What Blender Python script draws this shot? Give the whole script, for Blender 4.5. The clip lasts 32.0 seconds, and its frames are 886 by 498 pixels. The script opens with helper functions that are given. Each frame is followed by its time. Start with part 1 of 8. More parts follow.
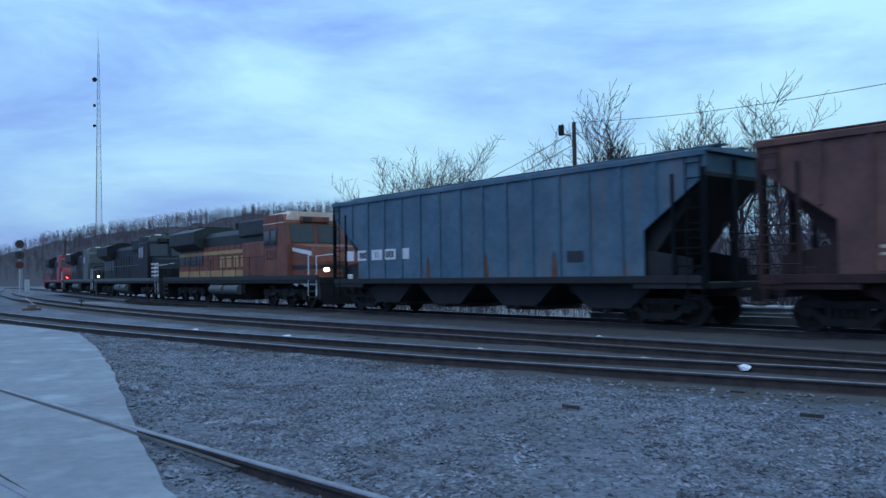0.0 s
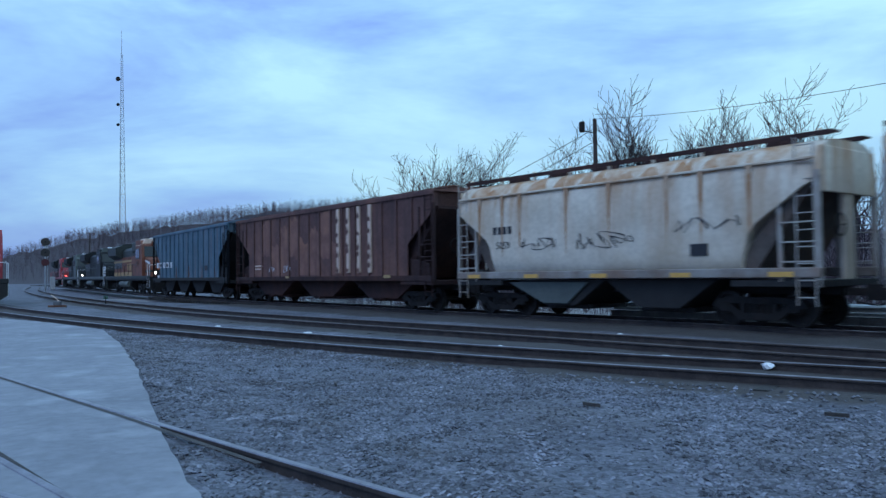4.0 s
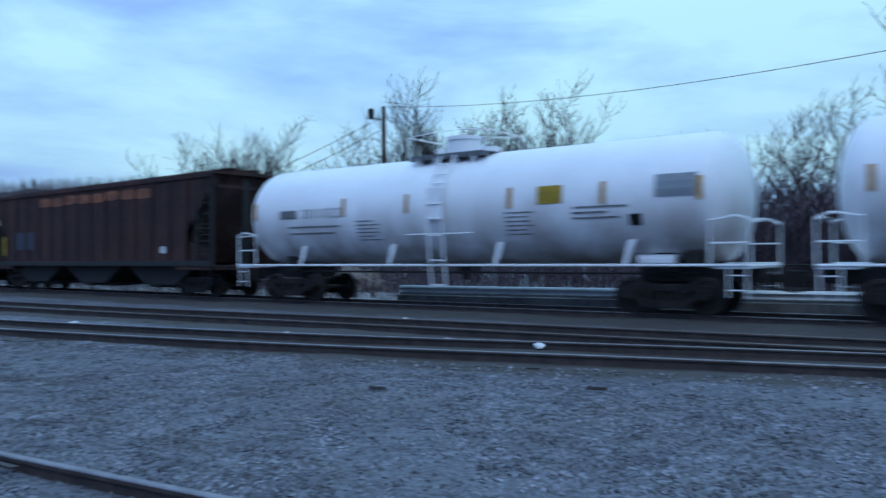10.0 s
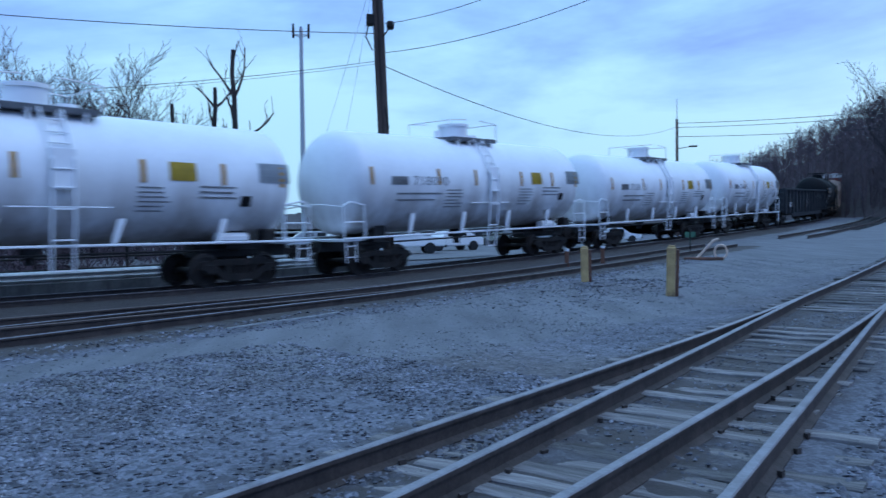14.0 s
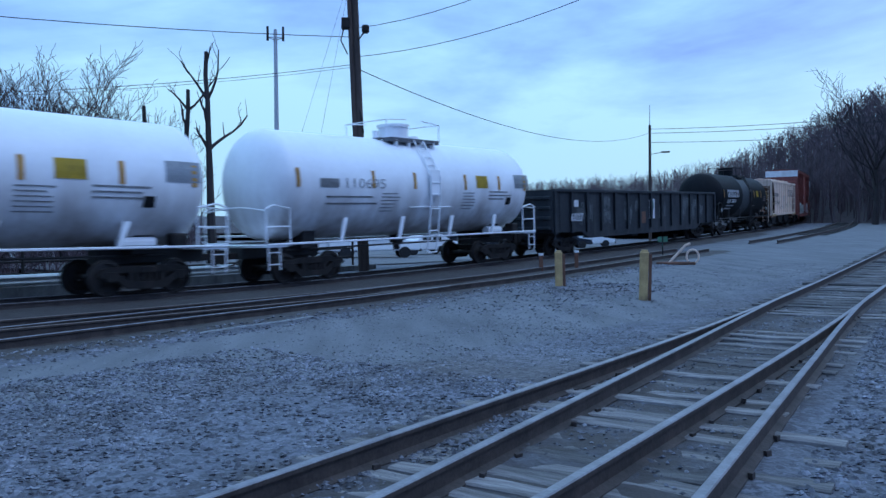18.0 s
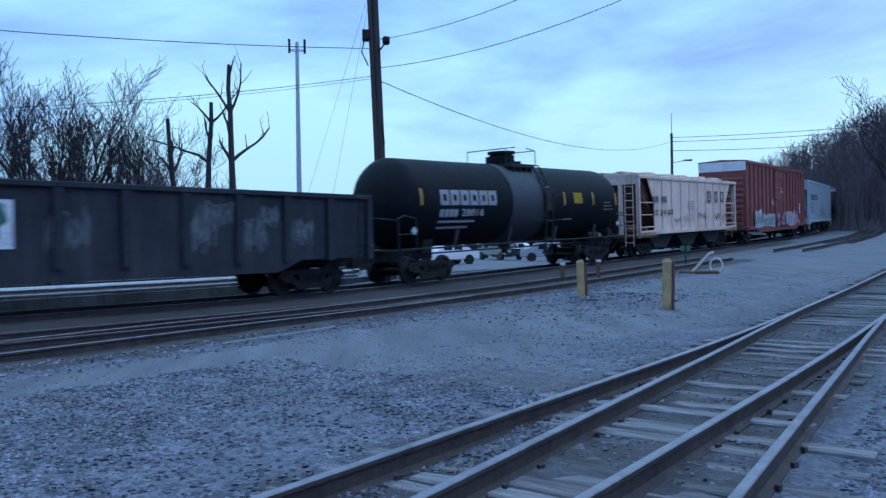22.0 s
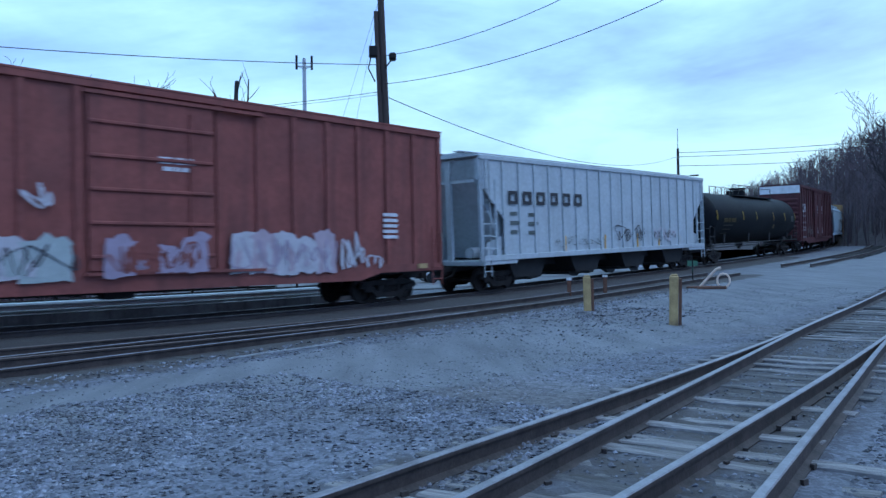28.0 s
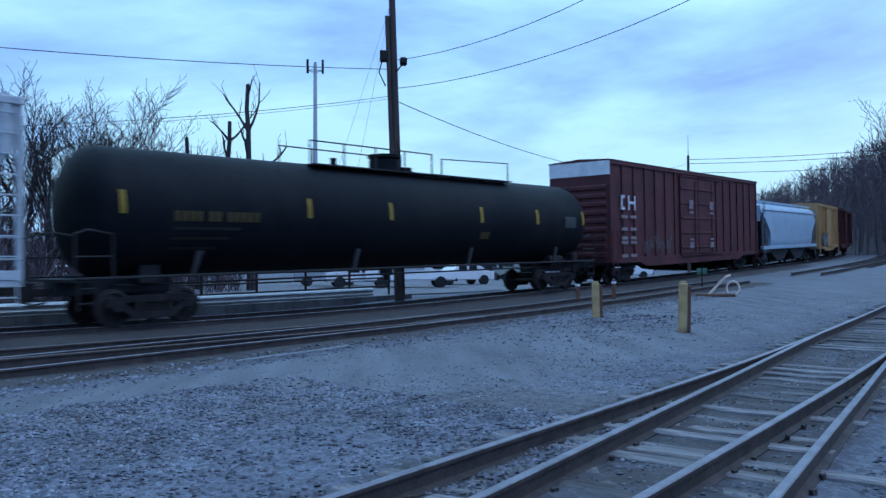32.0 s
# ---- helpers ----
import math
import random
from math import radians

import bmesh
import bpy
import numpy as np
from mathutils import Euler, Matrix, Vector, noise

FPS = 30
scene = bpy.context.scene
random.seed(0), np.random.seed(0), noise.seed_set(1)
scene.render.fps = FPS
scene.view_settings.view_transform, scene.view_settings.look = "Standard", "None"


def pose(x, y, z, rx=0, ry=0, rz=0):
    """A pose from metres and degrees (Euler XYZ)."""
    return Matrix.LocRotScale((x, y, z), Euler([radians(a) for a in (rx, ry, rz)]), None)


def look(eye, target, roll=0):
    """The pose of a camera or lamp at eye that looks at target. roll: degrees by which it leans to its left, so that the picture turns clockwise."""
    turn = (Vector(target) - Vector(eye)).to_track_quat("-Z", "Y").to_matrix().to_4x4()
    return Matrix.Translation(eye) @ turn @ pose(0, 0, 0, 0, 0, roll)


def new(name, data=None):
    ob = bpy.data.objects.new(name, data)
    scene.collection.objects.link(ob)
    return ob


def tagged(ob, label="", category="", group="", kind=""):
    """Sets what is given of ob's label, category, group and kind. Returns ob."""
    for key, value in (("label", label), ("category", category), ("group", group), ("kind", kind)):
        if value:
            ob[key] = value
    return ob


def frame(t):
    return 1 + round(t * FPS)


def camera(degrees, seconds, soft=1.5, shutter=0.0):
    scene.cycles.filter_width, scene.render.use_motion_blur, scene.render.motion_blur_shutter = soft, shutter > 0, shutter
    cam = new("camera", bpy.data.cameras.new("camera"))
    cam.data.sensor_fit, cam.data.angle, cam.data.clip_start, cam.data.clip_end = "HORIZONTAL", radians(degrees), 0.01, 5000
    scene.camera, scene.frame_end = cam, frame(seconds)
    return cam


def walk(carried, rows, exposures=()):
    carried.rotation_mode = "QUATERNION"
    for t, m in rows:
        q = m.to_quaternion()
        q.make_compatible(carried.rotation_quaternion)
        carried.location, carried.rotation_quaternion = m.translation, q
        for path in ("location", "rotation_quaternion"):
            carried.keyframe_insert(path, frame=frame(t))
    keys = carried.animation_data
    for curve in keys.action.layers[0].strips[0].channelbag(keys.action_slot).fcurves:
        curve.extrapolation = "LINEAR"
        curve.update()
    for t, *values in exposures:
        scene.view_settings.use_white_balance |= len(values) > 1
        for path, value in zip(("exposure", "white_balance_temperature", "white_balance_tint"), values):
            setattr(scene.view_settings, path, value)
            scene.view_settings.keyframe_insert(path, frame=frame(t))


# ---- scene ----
EYE = 1.41
cam = camera(59.17, 32.0, soft=1.45, shutter=0.5)
# seconds, yaw, pitch, roll
TURN = [
    (0, -0.02, 1.92, 0.79),
    (0.5, 0.28, 1.96, 0.73),
    (1, 0.32, 1.97, 0.47),
    (1.5, 0.35, 1.93, 0.33),
    (2, 0.49, 1.83, 0.51),
    (2.5, 0.82, 1.78, 0.79),
    (4.5, 1.62, 1.71, 0.77),
    (5, 1.78, 1.59, 0.87),
    (5.5, 1.83, 1.42, 0.90),
    (6, 1.72, 1.27, 0.80),
    (6.5, 1.64, 1.17, 0.90),
    (7, 1.74, 1.06, 0.96),
    (7.5, 1.83, 0.95, 0.99),
    (8, 1.85, 0.86, 0.72),
    (8.5, 1.50, 0.81, 0.58),
    (9, -1.11, 0.79, 0.32),
    (9.5, -6.54, 0.68, 0.52),
    (10, -14.02, 0.52, 0.47),
    (10.5, -22.44, 0.35, 0.35),
    (11, -32.10, 0.38, 0.20),
    (11.5, -43.09, 0.05, 0.59),
    (12, -54.88, -0.18, 0.79),
    (12.5, -65.67, -0.69, 0.84),
    (13, -76.85, -1.12, 1.15),
    (13.5, -88.31, -1.37, 0.76),
    (14, -94.43, -1.36, 0.72),
    (14.5, -95.96, -1.30, 0.58),
    (16.5, -96.01, -1.19, 0.60),
    (17, -96.14, -1.14, 0.67),
    (17.5, -96.32, -1.09, 0.60),
    (18, -96.28, -1.08, 0.55),
    (18.5, -95.81, -1.07, 0.41),
    (19, -95.17, -1.06, 0.32),
    (19.5, -94.42, -1.06, 0.28),
    (20, -93.90, -1.05, 0.34),
    (20.5, -93.73, -0.99, 0.54),
    (21, -94.24, -0.83, 0.57),
    (21.5, -94.57, -0.60, 0.67),
    (22, -94.73, -0.33, 0.83),
    (22.5, -94.74, -0.09, 0.88),
    (23, -94.75, 0.12, 0.88),
    (23.5, -94.92, 0.23, 0.69),
    (24, -95.10, 0.27, 0.55),
    (24.5, -95.07, 0.32, 0.52),
    (25, -94.85, 0.36, 0.52),
    (25.5, -94.73, 0.45, 0.69),
    (27.5, -94.37, 0.68, 0.80),
    (28, -94.27, 0.79, 0.82),
    (28.5, -94.16, 0.85, 0.74),
    (29, -94.09, 0.88, 0.55),
    (29.5, -94.07, 0.92, 0.29),
    (30, -94.02, 0.94, 0.27),
    (30.5, -93.94, 1.00, 0.35),
    (31, -93.81, 1.06, 0.47),
    (31.5, -93.73, 1.12, 0.35),
    (32, -93.64, 1.14, 0.22),
]
walk(cam, [(t, pose(0, 0, EYE, 90 + p, r, w)) for t, w, p, r in TURN],
     exposures=[(0, 0.1, 6280, 15), (8, 0.12, 6280, 15), (11, 0.10, 6250, 14), (12, 0.32, 6150, 14), (13, 0.5, 6150, 15), (14, 0.17, 5880, 19), (17, 0.15, 5860, 19), (21, 0.25, 5800, 19), (25, 0.37, 5820, 18), (28, 0.48, 6050, 16), (30, 0.3, 5880, 18), (32, 0.28, 5860, 18)])

# ---- sky and light: overcast, blue dusk ----
world = bpy.data.worlds.new("sky")
scene.world = world
world.use_nodes = True
wt = world.node_tree
wt.nodes.clear()


def wnode(kind, **kw):
    n = wt.nodes.new(kind)
    for k, v in kw.items():
        n.inputs[k].default_value = v
    return n


w_out = wnode("ShaderNodeOutputWorld")
w_bg = wnode("ShaderNodeBackground")
w_sky = wt.nodes.new("ShaderNodeTexSky")
w_sky.sky_type, w_sky.sun_disc = "NISHITA", False
w_sky.sun_elevation, w_sky.sun_rotation = radians(6), radians(150)
w_gain = wt.nodes.new("ShaderNodeVectorMath")
w_gain.operation = "SCALE"
w_gain.inputs["Scale"].default_value = 0.10
w_co = wt.nodes.new("ShaderNodeTexCoord")
w_map = wt.nodes.new("ShaderNodeMapping")
w_map.inputs["Scale"].default_value = (1.0, 1.0, 3.4)
w_n1 = wnode("ShaderNodeTexNoise", Scale=1.7, Detail=6.0, Roughness=0.55, Distortion=0.5)
w_n2 = wnode("ShaderNodeTexNoise", Scale=5.0, Detail=5.0, Roughness=0.6)
w_r1 = wt.nodes.new("ShaderNodeValToRGB")
e = w_r1.color_ramp.elements
e[0].position, e[0].color = 0.36, (0.21, 0.39, 0.87, 1)
e[1].position, e[1].color = 0.60, (0.49, 0.87, 1.06, 1)
m_ = w_r1.color_ramp.elements.new(0.47)
m_.color = (0.32, 0.61, 0.98, 1)
w_mix = wt.nodes.new("ShaderNodeMix")
w_mix.data_type = "FLOAT"
w_mix.inputs["Factor"].default_value = 0.22
w_add = wt.nodes.new("ShaderNodeMix")
w_add.data_type = "RGBA"
w_add.inputs["Factor"].default_value = 0.85
L = wt.links.new
L(w_co.outputs["Generated"], w_map.inputs["Vector"])
L(w_map.outputs["Vector"], w_n1.inputs["Vector"])
L(w_map.outputs["Vector"], w_n2.inputs["Vector"])
L(w_n1.outputs["Fac"], w_mix.inputs[2])
L(w_n2.outputs["Fac"], w_mix.inputs[3])
# cloud is thinner towards the middle of the view, thicker at its left end
w_dot = wt.nodes.new("ShaderNodeVectorMath")
w_dot.operation = "DOT_PRODUCT"
w_dot.inputs[1].default_value = (0.90, 0.20, 0.40)
w_lean = wt.nodes.new("ShaderNodeMath")
w_lean.operation = "MULTIPLY_ADD"
w_lean.inputs[1].default_value = 0.11
L(w_co.outputs["Generated"], w_dot.inputs[0])
L(w_dot.outputs["Value"], w_lean.inputs[0])
w_less = wt.nodes.new("ShaderNodeMath")
w_less.operation = "SUBTRACT"
w_less.inputs[1].default_value = 0.055
L(w_mix.outputs[0], w_less.inputs[0])
L(w_less.outputs[0], w_lean.inputs[2])
L(w_lean.outputs[0], w_r1.inputs["Fac"])
L(w_sky.outputs["Color"], w_gain.inputs[0])
L(w_gain.outputs["Vector"], w_add.inputs[6])
L(w_r1.outputs["Color"], w_add.inputs[7])
# an overcast sky is brightest overhead
w_sep = wt.nodes.new("ShaderNodeSeparateXYZ")
w_up = wt.nodes.new("ShaderNodeMapRange")
w_up.inputs["To Min"].default_value, w_up.inputs["To Max"].default_value = 0.88, 1.75
w_mul = wt.nodes.new("ShaderNodeVectorMath")
w_mul.operation = "SCALE"
L(w_co.outputs["Generated"], w_sep.inputs["Vector"])
L(w_sep.outputs["Z"], w_up.inputs["Value"])
L(w_add.outputs[2], w_mul.inputs[0])
L(w_up.outputs["Result"], w_mul.inputs["Scale"])
L(w_mul.outputs["Vector"], w_bg.inputs["Color"])
w_bg.inputs["Strength"].default_value = 0.95
L(w_bg.outputs["Background"], w_out.inputs["Surface"])

sun = new("sun", bpy.data.lights.new("sun", "SUN"))
sun.data.energy, sun.data.angle, sun.data.color = 0.5, radians(25), (0.85, 0.93, 1.0)
sun.matrix_basis = look((0, 0, 50), (18, 30, 0))


# ---- materials ----
def mat(name, a, b=None, scale=3.0, rough=0.7, metal=0.0, bump=0.0, bscale=40.0, streak=None, sstr=0.5, stretch=(1, 1, 1),
        dirt=None, dstr=0.3, rand=0.0, emit=0.0, island=False, coat=0.0, spec=0.5, sfade=None, sfreq=2.6, sband=(0.52, 0.70), grain=0.45):
    """Base colour a varied to b by noise; streak: colour of vertical runs; dirt: colour of coarse stains; rand: brightness by object."""
    m = bpy.data.materials.new(name)
    m.use_nodes = True
    t = m.node_tree
    bs = t.nodes["Principled BSDF"]
    co = t.nodes.new("ShaderNodeTexCoord")
    mp = t.nodes.new("ShaderNodeMapping")
    mp.inputs["Scale"].default_value = stretch
    t.links.new(co.outputs["Object"], mp.inputs["Vector"])

    def noise_tex(sc, det=4.0, src=None, rgh=0.6):
        n = t.nodes.new("ShaderNodeTexNoise")
        n.inputs["Scale"].default_value, n.inputs["Detail"].default_value, n.inputs["Roughness"].default_value = sc, det, rgh
        t.links.new(src or mp.outputs["Vector"], n.inputs["Vector"])
        return n

    def blend(fac, c1, c2):
        x = t.nodes.new("ShaderNodeMix")
        x.data_type = "RGBA"
        if isinstance(fac, float):
            x.inputs["Factor"].default_value = fac
        else:
            t.links.new(fac, x.inputs["Factor"])
        for slot, c in ((6, c1), (7, c2)):
            if isinstance(c, tuple):
                x.inputs[slot].default_value = (*c, 1)
            else:
                t.links.new(c, x.inputs[slot])
        return x.outputs[2]

    def ramp(src, lo, hi, top=1.0):
        r = t.nodes.new("ShaderNodeMapRange")
        r.inputs["From Min"].default_value, r.inputs["From Max"].default_value = lo, hi
        r.inputs["To Max"].default_value = top
        t.links.new(src, r.inputs["Value"])
        return r.outputs["Result"]

    b = b or tuple(c * 0.7 for c in a)
    n1 = noise_tex(scale)
    col = blend(ramp(n1.outputs["Fac"], 0.33, 0.67), a, b)
    n2 = noise_tex(scale * 9, 3.0)
    dark = t.nodes.new("ShaderNodeMix")
    dark.data_type, dark.blend_type = "RGBA", "MULTIPLY"
    t.links.new(ramp(n2.outputs["Fac"], 0.35, 0.7, grain), dark.inputs["Factor"])
    t.links.new(col, dark.inputs[6])
    dark.inputs[7].default_value = (0.62, 0.6, 0.58, 1)
    col = dark.outputs[2]
    if dirt:
        n3 = noise_tex(scale * 0.45, 5.0)
        col = blend(ramp(n3.outputs["Fac"], 0.48, 0.72, dstr), col, dirt)
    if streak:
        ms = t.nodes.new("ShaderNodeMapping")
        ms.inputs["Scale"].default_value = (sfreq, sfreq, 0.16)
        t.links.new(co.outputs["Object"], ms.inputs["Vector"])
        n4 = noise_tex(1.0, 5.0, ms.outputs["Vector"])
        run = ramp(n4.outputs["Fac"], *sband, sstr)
        if sfade:  # runs fade along the height: thinning downward on hoppers, thickening downward on white tanks
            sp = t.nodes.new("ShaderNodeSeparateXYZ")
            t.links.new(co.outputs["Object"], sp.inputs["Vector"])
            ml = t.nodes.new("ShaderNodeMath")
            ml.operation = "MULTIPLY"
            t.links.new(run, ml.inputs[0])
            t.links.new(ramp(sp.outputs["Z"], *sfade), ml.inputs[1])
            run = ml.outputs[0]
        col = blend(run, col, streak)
    if rand or island:
        src = t.nodes.new("ShaderNodeNewGeometry").outputs["Random Per Island"] if island else t.nodes.new("ShaderNodeObjectInfo").outputs["Random"]
        hsv = t.nodes.new("ShaderNodeHueSaturation")
        r = t.nodes.new("ShaderNodeMapRange")
        r.inputs["To Min"].default_value, r.inputs["To Max"].default_value = 1 - rand, 1 + rand
        t.links.new(src, r.inputs["Value"])
        t.links.new(r.outputs["Result"], hsv.inputs["Value"])
        t.links.new(col, hsv.inputs["Color"])
        col = hsv.outputs["Color"]
    t.links.new(col, bs.inputs["Base Color"])
    rr = t.nodes.new("ShaderNodeMapRange")
    rr.inputs["To Min"].default_value, rr.inputs["To Max"].default_value = max(0.05, rough - 0.12), min(1, rough + 0.12)
    t.links.new(n2.outputs["Fac"], rr.inputs["Value"])
    t.links.new(rr.outputs["Result"], bs.inputs["Roughness"])
    bs.inputs["Metallic"].default_value = metal
    bs.inputs["Coat Weight"].default_value, bs.inputs["Specular IOR Level"].default_value = coat, spec
    if bump:
        nb = noise_tex(bscale, 5.0)
        bp = t.nodes.new("ShaderNodeBump")
        bp.inputs["Strength"].default_value, bp.inputs["Distance"].default_value = 0.6, bump
        t.links.new(nb.outputs["Fac"], bp.inputs["Height"])
        t.links.new(bp.outputs["Normal"], bs.inputs["Normal"])
    if emit:
        bs.inputs["Emission Color"].default_value = (*a, 1)
        bs.inputs["Emission Strength"].default_value = emit
    return m


GRAVEL = mat("gravel_ground", (0.138, 0.144, 0.172), (0.072, 0.075, 0.093), 0.35, 0.95, bump=0.05, bscale=14, dirt=(0.11, 0.095, 0.085), dstr=0.5)


def ground_zones():
    """Packed lanes and oily ballast mixed into the yard's ground by two masks of its mesh, with ragged edges."""
    t = GRAVEL.node_tree
    bs = t.nodes["Principled BSDF"]
    col = bs.inputs["Base Color"].links[0].from_socket
    co = t.nodes.new("ShaderNodeTexCoord")
    for scale, low, high in ((16.0, 0.66, 1.36), (38.0, 0.7, 1.3)):
        vo = t.nodes.new("ShaderNodeTexVoronoi")
        vo.inputs["Scale"].default_value = scale
        t.links.new(co.outputs["Object"], vo.inputs["Vector"])
        sep = t.nodes.new("ShaderNodeSeparateXYZ")
        t.links.new(vo.outputs["Color"], sep.inputs["Vector"])
        mr = t.nodes.new("ShaderNodeMapRange")
        mr.inputs["To Min"].default_value, mr.inputs["To Max"].default_value = low, high
        t.links.new(sep.outputs["X"], mr.inputs["Value"])
        vm = t.nodes.new("ShaderNodeVectorMath")
        vm.operation = "SCALE"
        t.links.new(col, vm.inputs[0])
        t.links.new(mr.outputs["Result"], vm.inputs["Scale"])
        col = vm.outputs["Vector"]
    for mask, c1, c2, sc in (("lane", (0.205, 0.21, 0.225), (0.045, 0.046, 0.052), 1.3), ("oily", (0.062, 0.052, 0.048), (0.036, 0.031, 0.03), 2.0)):
        at = t.nodes.new("ShaderNodeAttribute")
        at.attribute_name = mask
        n = t.nodes.new("ShaderNodeTexNoise")
        n.inputs["Scale"].default_value, n.inputs["Detail"].default_value = 2.6, 6
        t.links.new(co.outputs["Object"], n.inputs["Vector"])
        add = t.nodes.new("ShaderNodeMath")
        add.operation = "MULTIPLY_ADD"
        t.links.new(n.outputs["Fac"], add.inputs[0])
        add.inputs[1].default_value = 0.9
        t.links.new(at.outputs["Fac"], add.inputs[2])
        r = t.nodes.new("ShaderNodeMapRange")
        r.inputs["From Min"].default_value, r.inputs["From Max"].default_value = 0.78, 1.15
        t.links.new(add.outputs[0], r.inputs["Value"])
        n2 = t.nodes.new("ShaderNodeTexNoise")
        n2.inputs["Scale"].default_value, n2.inputs["Detail"].default_value = sc, 8
        mp = t.nodes.new("ShaderNodeMapping")  # drawn out along the way that wheels take
        mp.inputs["Rotation"].default_value = (0, 0, radians(45))
        mp.inputs["Scale"].default_value = (0.22, 1.6, 1) if mask == "lane" else (1, 1, 1)
        t.links.new(co.outputs["Object"], mp.inputs["Vector"])
        t.links.new(mp.outputs["Vector"], n2.inputs["Vector"])
        own = t.nodes.new("ShaderNodeMix")
        own.data_type = "RGBA"
        own.inputs[6].default_value, own.inputs[7].default_value = (*c1, 1), (*c2, 1)
        t.links.new(n2.outputs["Fac"], own.inputs["Factor"])
        mx = t.nodes.new("ShaderNodeMix")
        mx.data_type = "RGBA"
        t.links.new(r.outputs["Result"], mx.inputs["Factor"])
        t.links.new(col, mx.inputs[6])
        t.links.new(own.outputs[2], mx.inputs[7])
        col = mx.outputs[2]
    t.links.new(col, bs.inputs["Base Color"])


ground_zones()
STONE = mat("crushed_stone", (0.20, 0.207, 0.241), (0.08, 0.083, 0.10), 2.2, 0.9, rand=0.62, island=True, dirt=(0.065, 0.058, 0.055), dstr=0.75)
FINES = mat("pale_fine_stone", (0.235, 0.24, 0.262), (0.12, 0.122, 0.136), 2.2, 0.9, rand=0.45, island=True)
PAVE = mat("worn_concrete", (0.265, 0.275, 0.30), (0.16, 0.166, 0.188), 0.9, 0.85, bump=0.003, bscale=40, streak=(0.37, 0.385, 0.41), sstr=0.7, sfreq=0.9, dirt=(0.12, 0.123, 0.14), dstr=0.6, grain=0.4)
LOTM = mat("worn_lot_asphalt", (0.15, 0.152, 0.165), (0.10, 0.102, 0.112), 0.6, 0.9, bump=0.01, dirt=(0.19, 0.185, 0.185), dstr=0.5)
DIRTYSILL = mat("grimy_rusted_sill", (0.34, 0.315, 0.285), (0.20, 0.165, 0.14), 1.6, 0.75, dirt=(0.22, 0.11, 0.06), dstr=0.8)
WALLM = mat("stained_wall_concrete", (0.17, 0.165, 0.165), (0.09, 0.087, 0.088), 1.2, 0.85, bump=0.01, streak=(0.06, 0.055, 0.055), sstr=0.8)
BANKM = mat("brown_bank", (0.07, 0.056, 0.052), (0.04, 0.033, 0.032), 0.8, 0.95, bump=0.06, bscale=9, dirt=(0.10, 0.085, 0.075), dstr=0.6)
ROADM = mat("pale_road", (0.30, 0.30, 0.30), (0.22, 0.22, 0.22), 0.6, 0.85, bump=0.01, dirt=(0.13, 0.115, 0.10), dstr=0.8)
RAILSIDE = mat("rusty_rail", (0.085, 0.066, 0.060), (0.045, 0.036, 0.034), 4, 0.75, 0.4, bump=0.003)
RAILTOP = mat("polished_rail_head", (0.26, 0.25, 0.28), (0.15, 0.138, 0.155), 4, 0.38, 0.6)
RAILDULL = mat("dull_rail_head", (0.17, 0.13, 0.12), (0.10, 0.08, 0.075), 5, 0.45, 0.7)
TIE = mat("weathered_tie", (0.235, 0.22, 0.217), (0.09, 0.084, 0.083), 2.5, 0.9, bump=0.02, bscale=18, stretch=(7, 1, 1), rand=0.5, dirt=(0.07, 0.064, 0.062), dstr=0.9)
TIEDARK = mat("creosoted_tie", (0.055, 0.048, 0.044), (0.03, 0.027, 0.025), 2.5, 0.85, bump=0.02, bscale=18, rand=0.4)
STEELDARK = mat("grimy_steel", (0.020, 0.017, 0.016), (0.011, 0.010, 0.010), 5, 0.75, 0.1, bump=0.004, dirt=(0.045, 0.032, 0.026), dstr=0.4, spec=0.3)
WHEELM = mat("wheel_steel", (0.045, 0.038, 0.034), (0.022, 0.019, 0.018), 6, 0.6, 0.5)
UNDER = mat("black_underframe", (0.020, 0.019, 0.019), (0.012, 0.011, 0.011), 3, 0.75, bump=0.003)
BARK = mat("bark", (0.040, 0.032, 0.032), (0.024, 0.020, 0.020), 5, 0.95, bump=0.03, bscale=25, stretch=(1, 1, 0.3))
TWIG = mat("twigs", (0.042, 0.032, 0.036), (0.026, 0.020, 0.023), 3, 0.95)
WOODS = mat("winter_woods", (0.115, 0.082, 0.096), (0.062, 0.046, 0.056), 0.2, 0.95, rand=0.4, island=True)
HILLM = mat("leaf_litter", (0.058, 0.043, 0.047), (0.034, 0.026, 0.030), 0.35, 0.95, bump=0.6, bscale=0.9, dirt=(0.055, 0.043, 0.047), dstr=0.7)
POLEWOOD = mat("pole_wood", (0.075, 0.05, 0.042), (0.04, 0.028, 0.025), 3, 0.85, bump=0.01, bscale=20, stretch=(1, 1, 0.15))
GALV = mat("galvanised_steel", (0.48, 0.50, 0.52), (0.38, 0.40, 0.42), 4, 0.45, 0.6)
GALVD = mat("weathered_grating", (0.16, 0.165, 0.18), (0.10, 0.105, 0.115), 4, 0.7, 0.3)
YELLOW = mat("chipped_yellow_paint", (0.52, 0.355, 0.155), (0.36, 0.235, 0.10), 4, 0.75, dirt=(0.10, 0.075, 0.05), dstr=0.9, bump=0.004, bscale=30)
WHITE = mat("white_paint", (0.78, 0.79, 0.80), (0.66, 0.67, 0.68), 3, 0.45, dirt=(0.42, 0.40, 0.38), dstr=0.4)
BLACK = mat("black_paint", (0.018, 0.018, 0.02), (0.011, 0.011, 0.012), 3, 0.4)
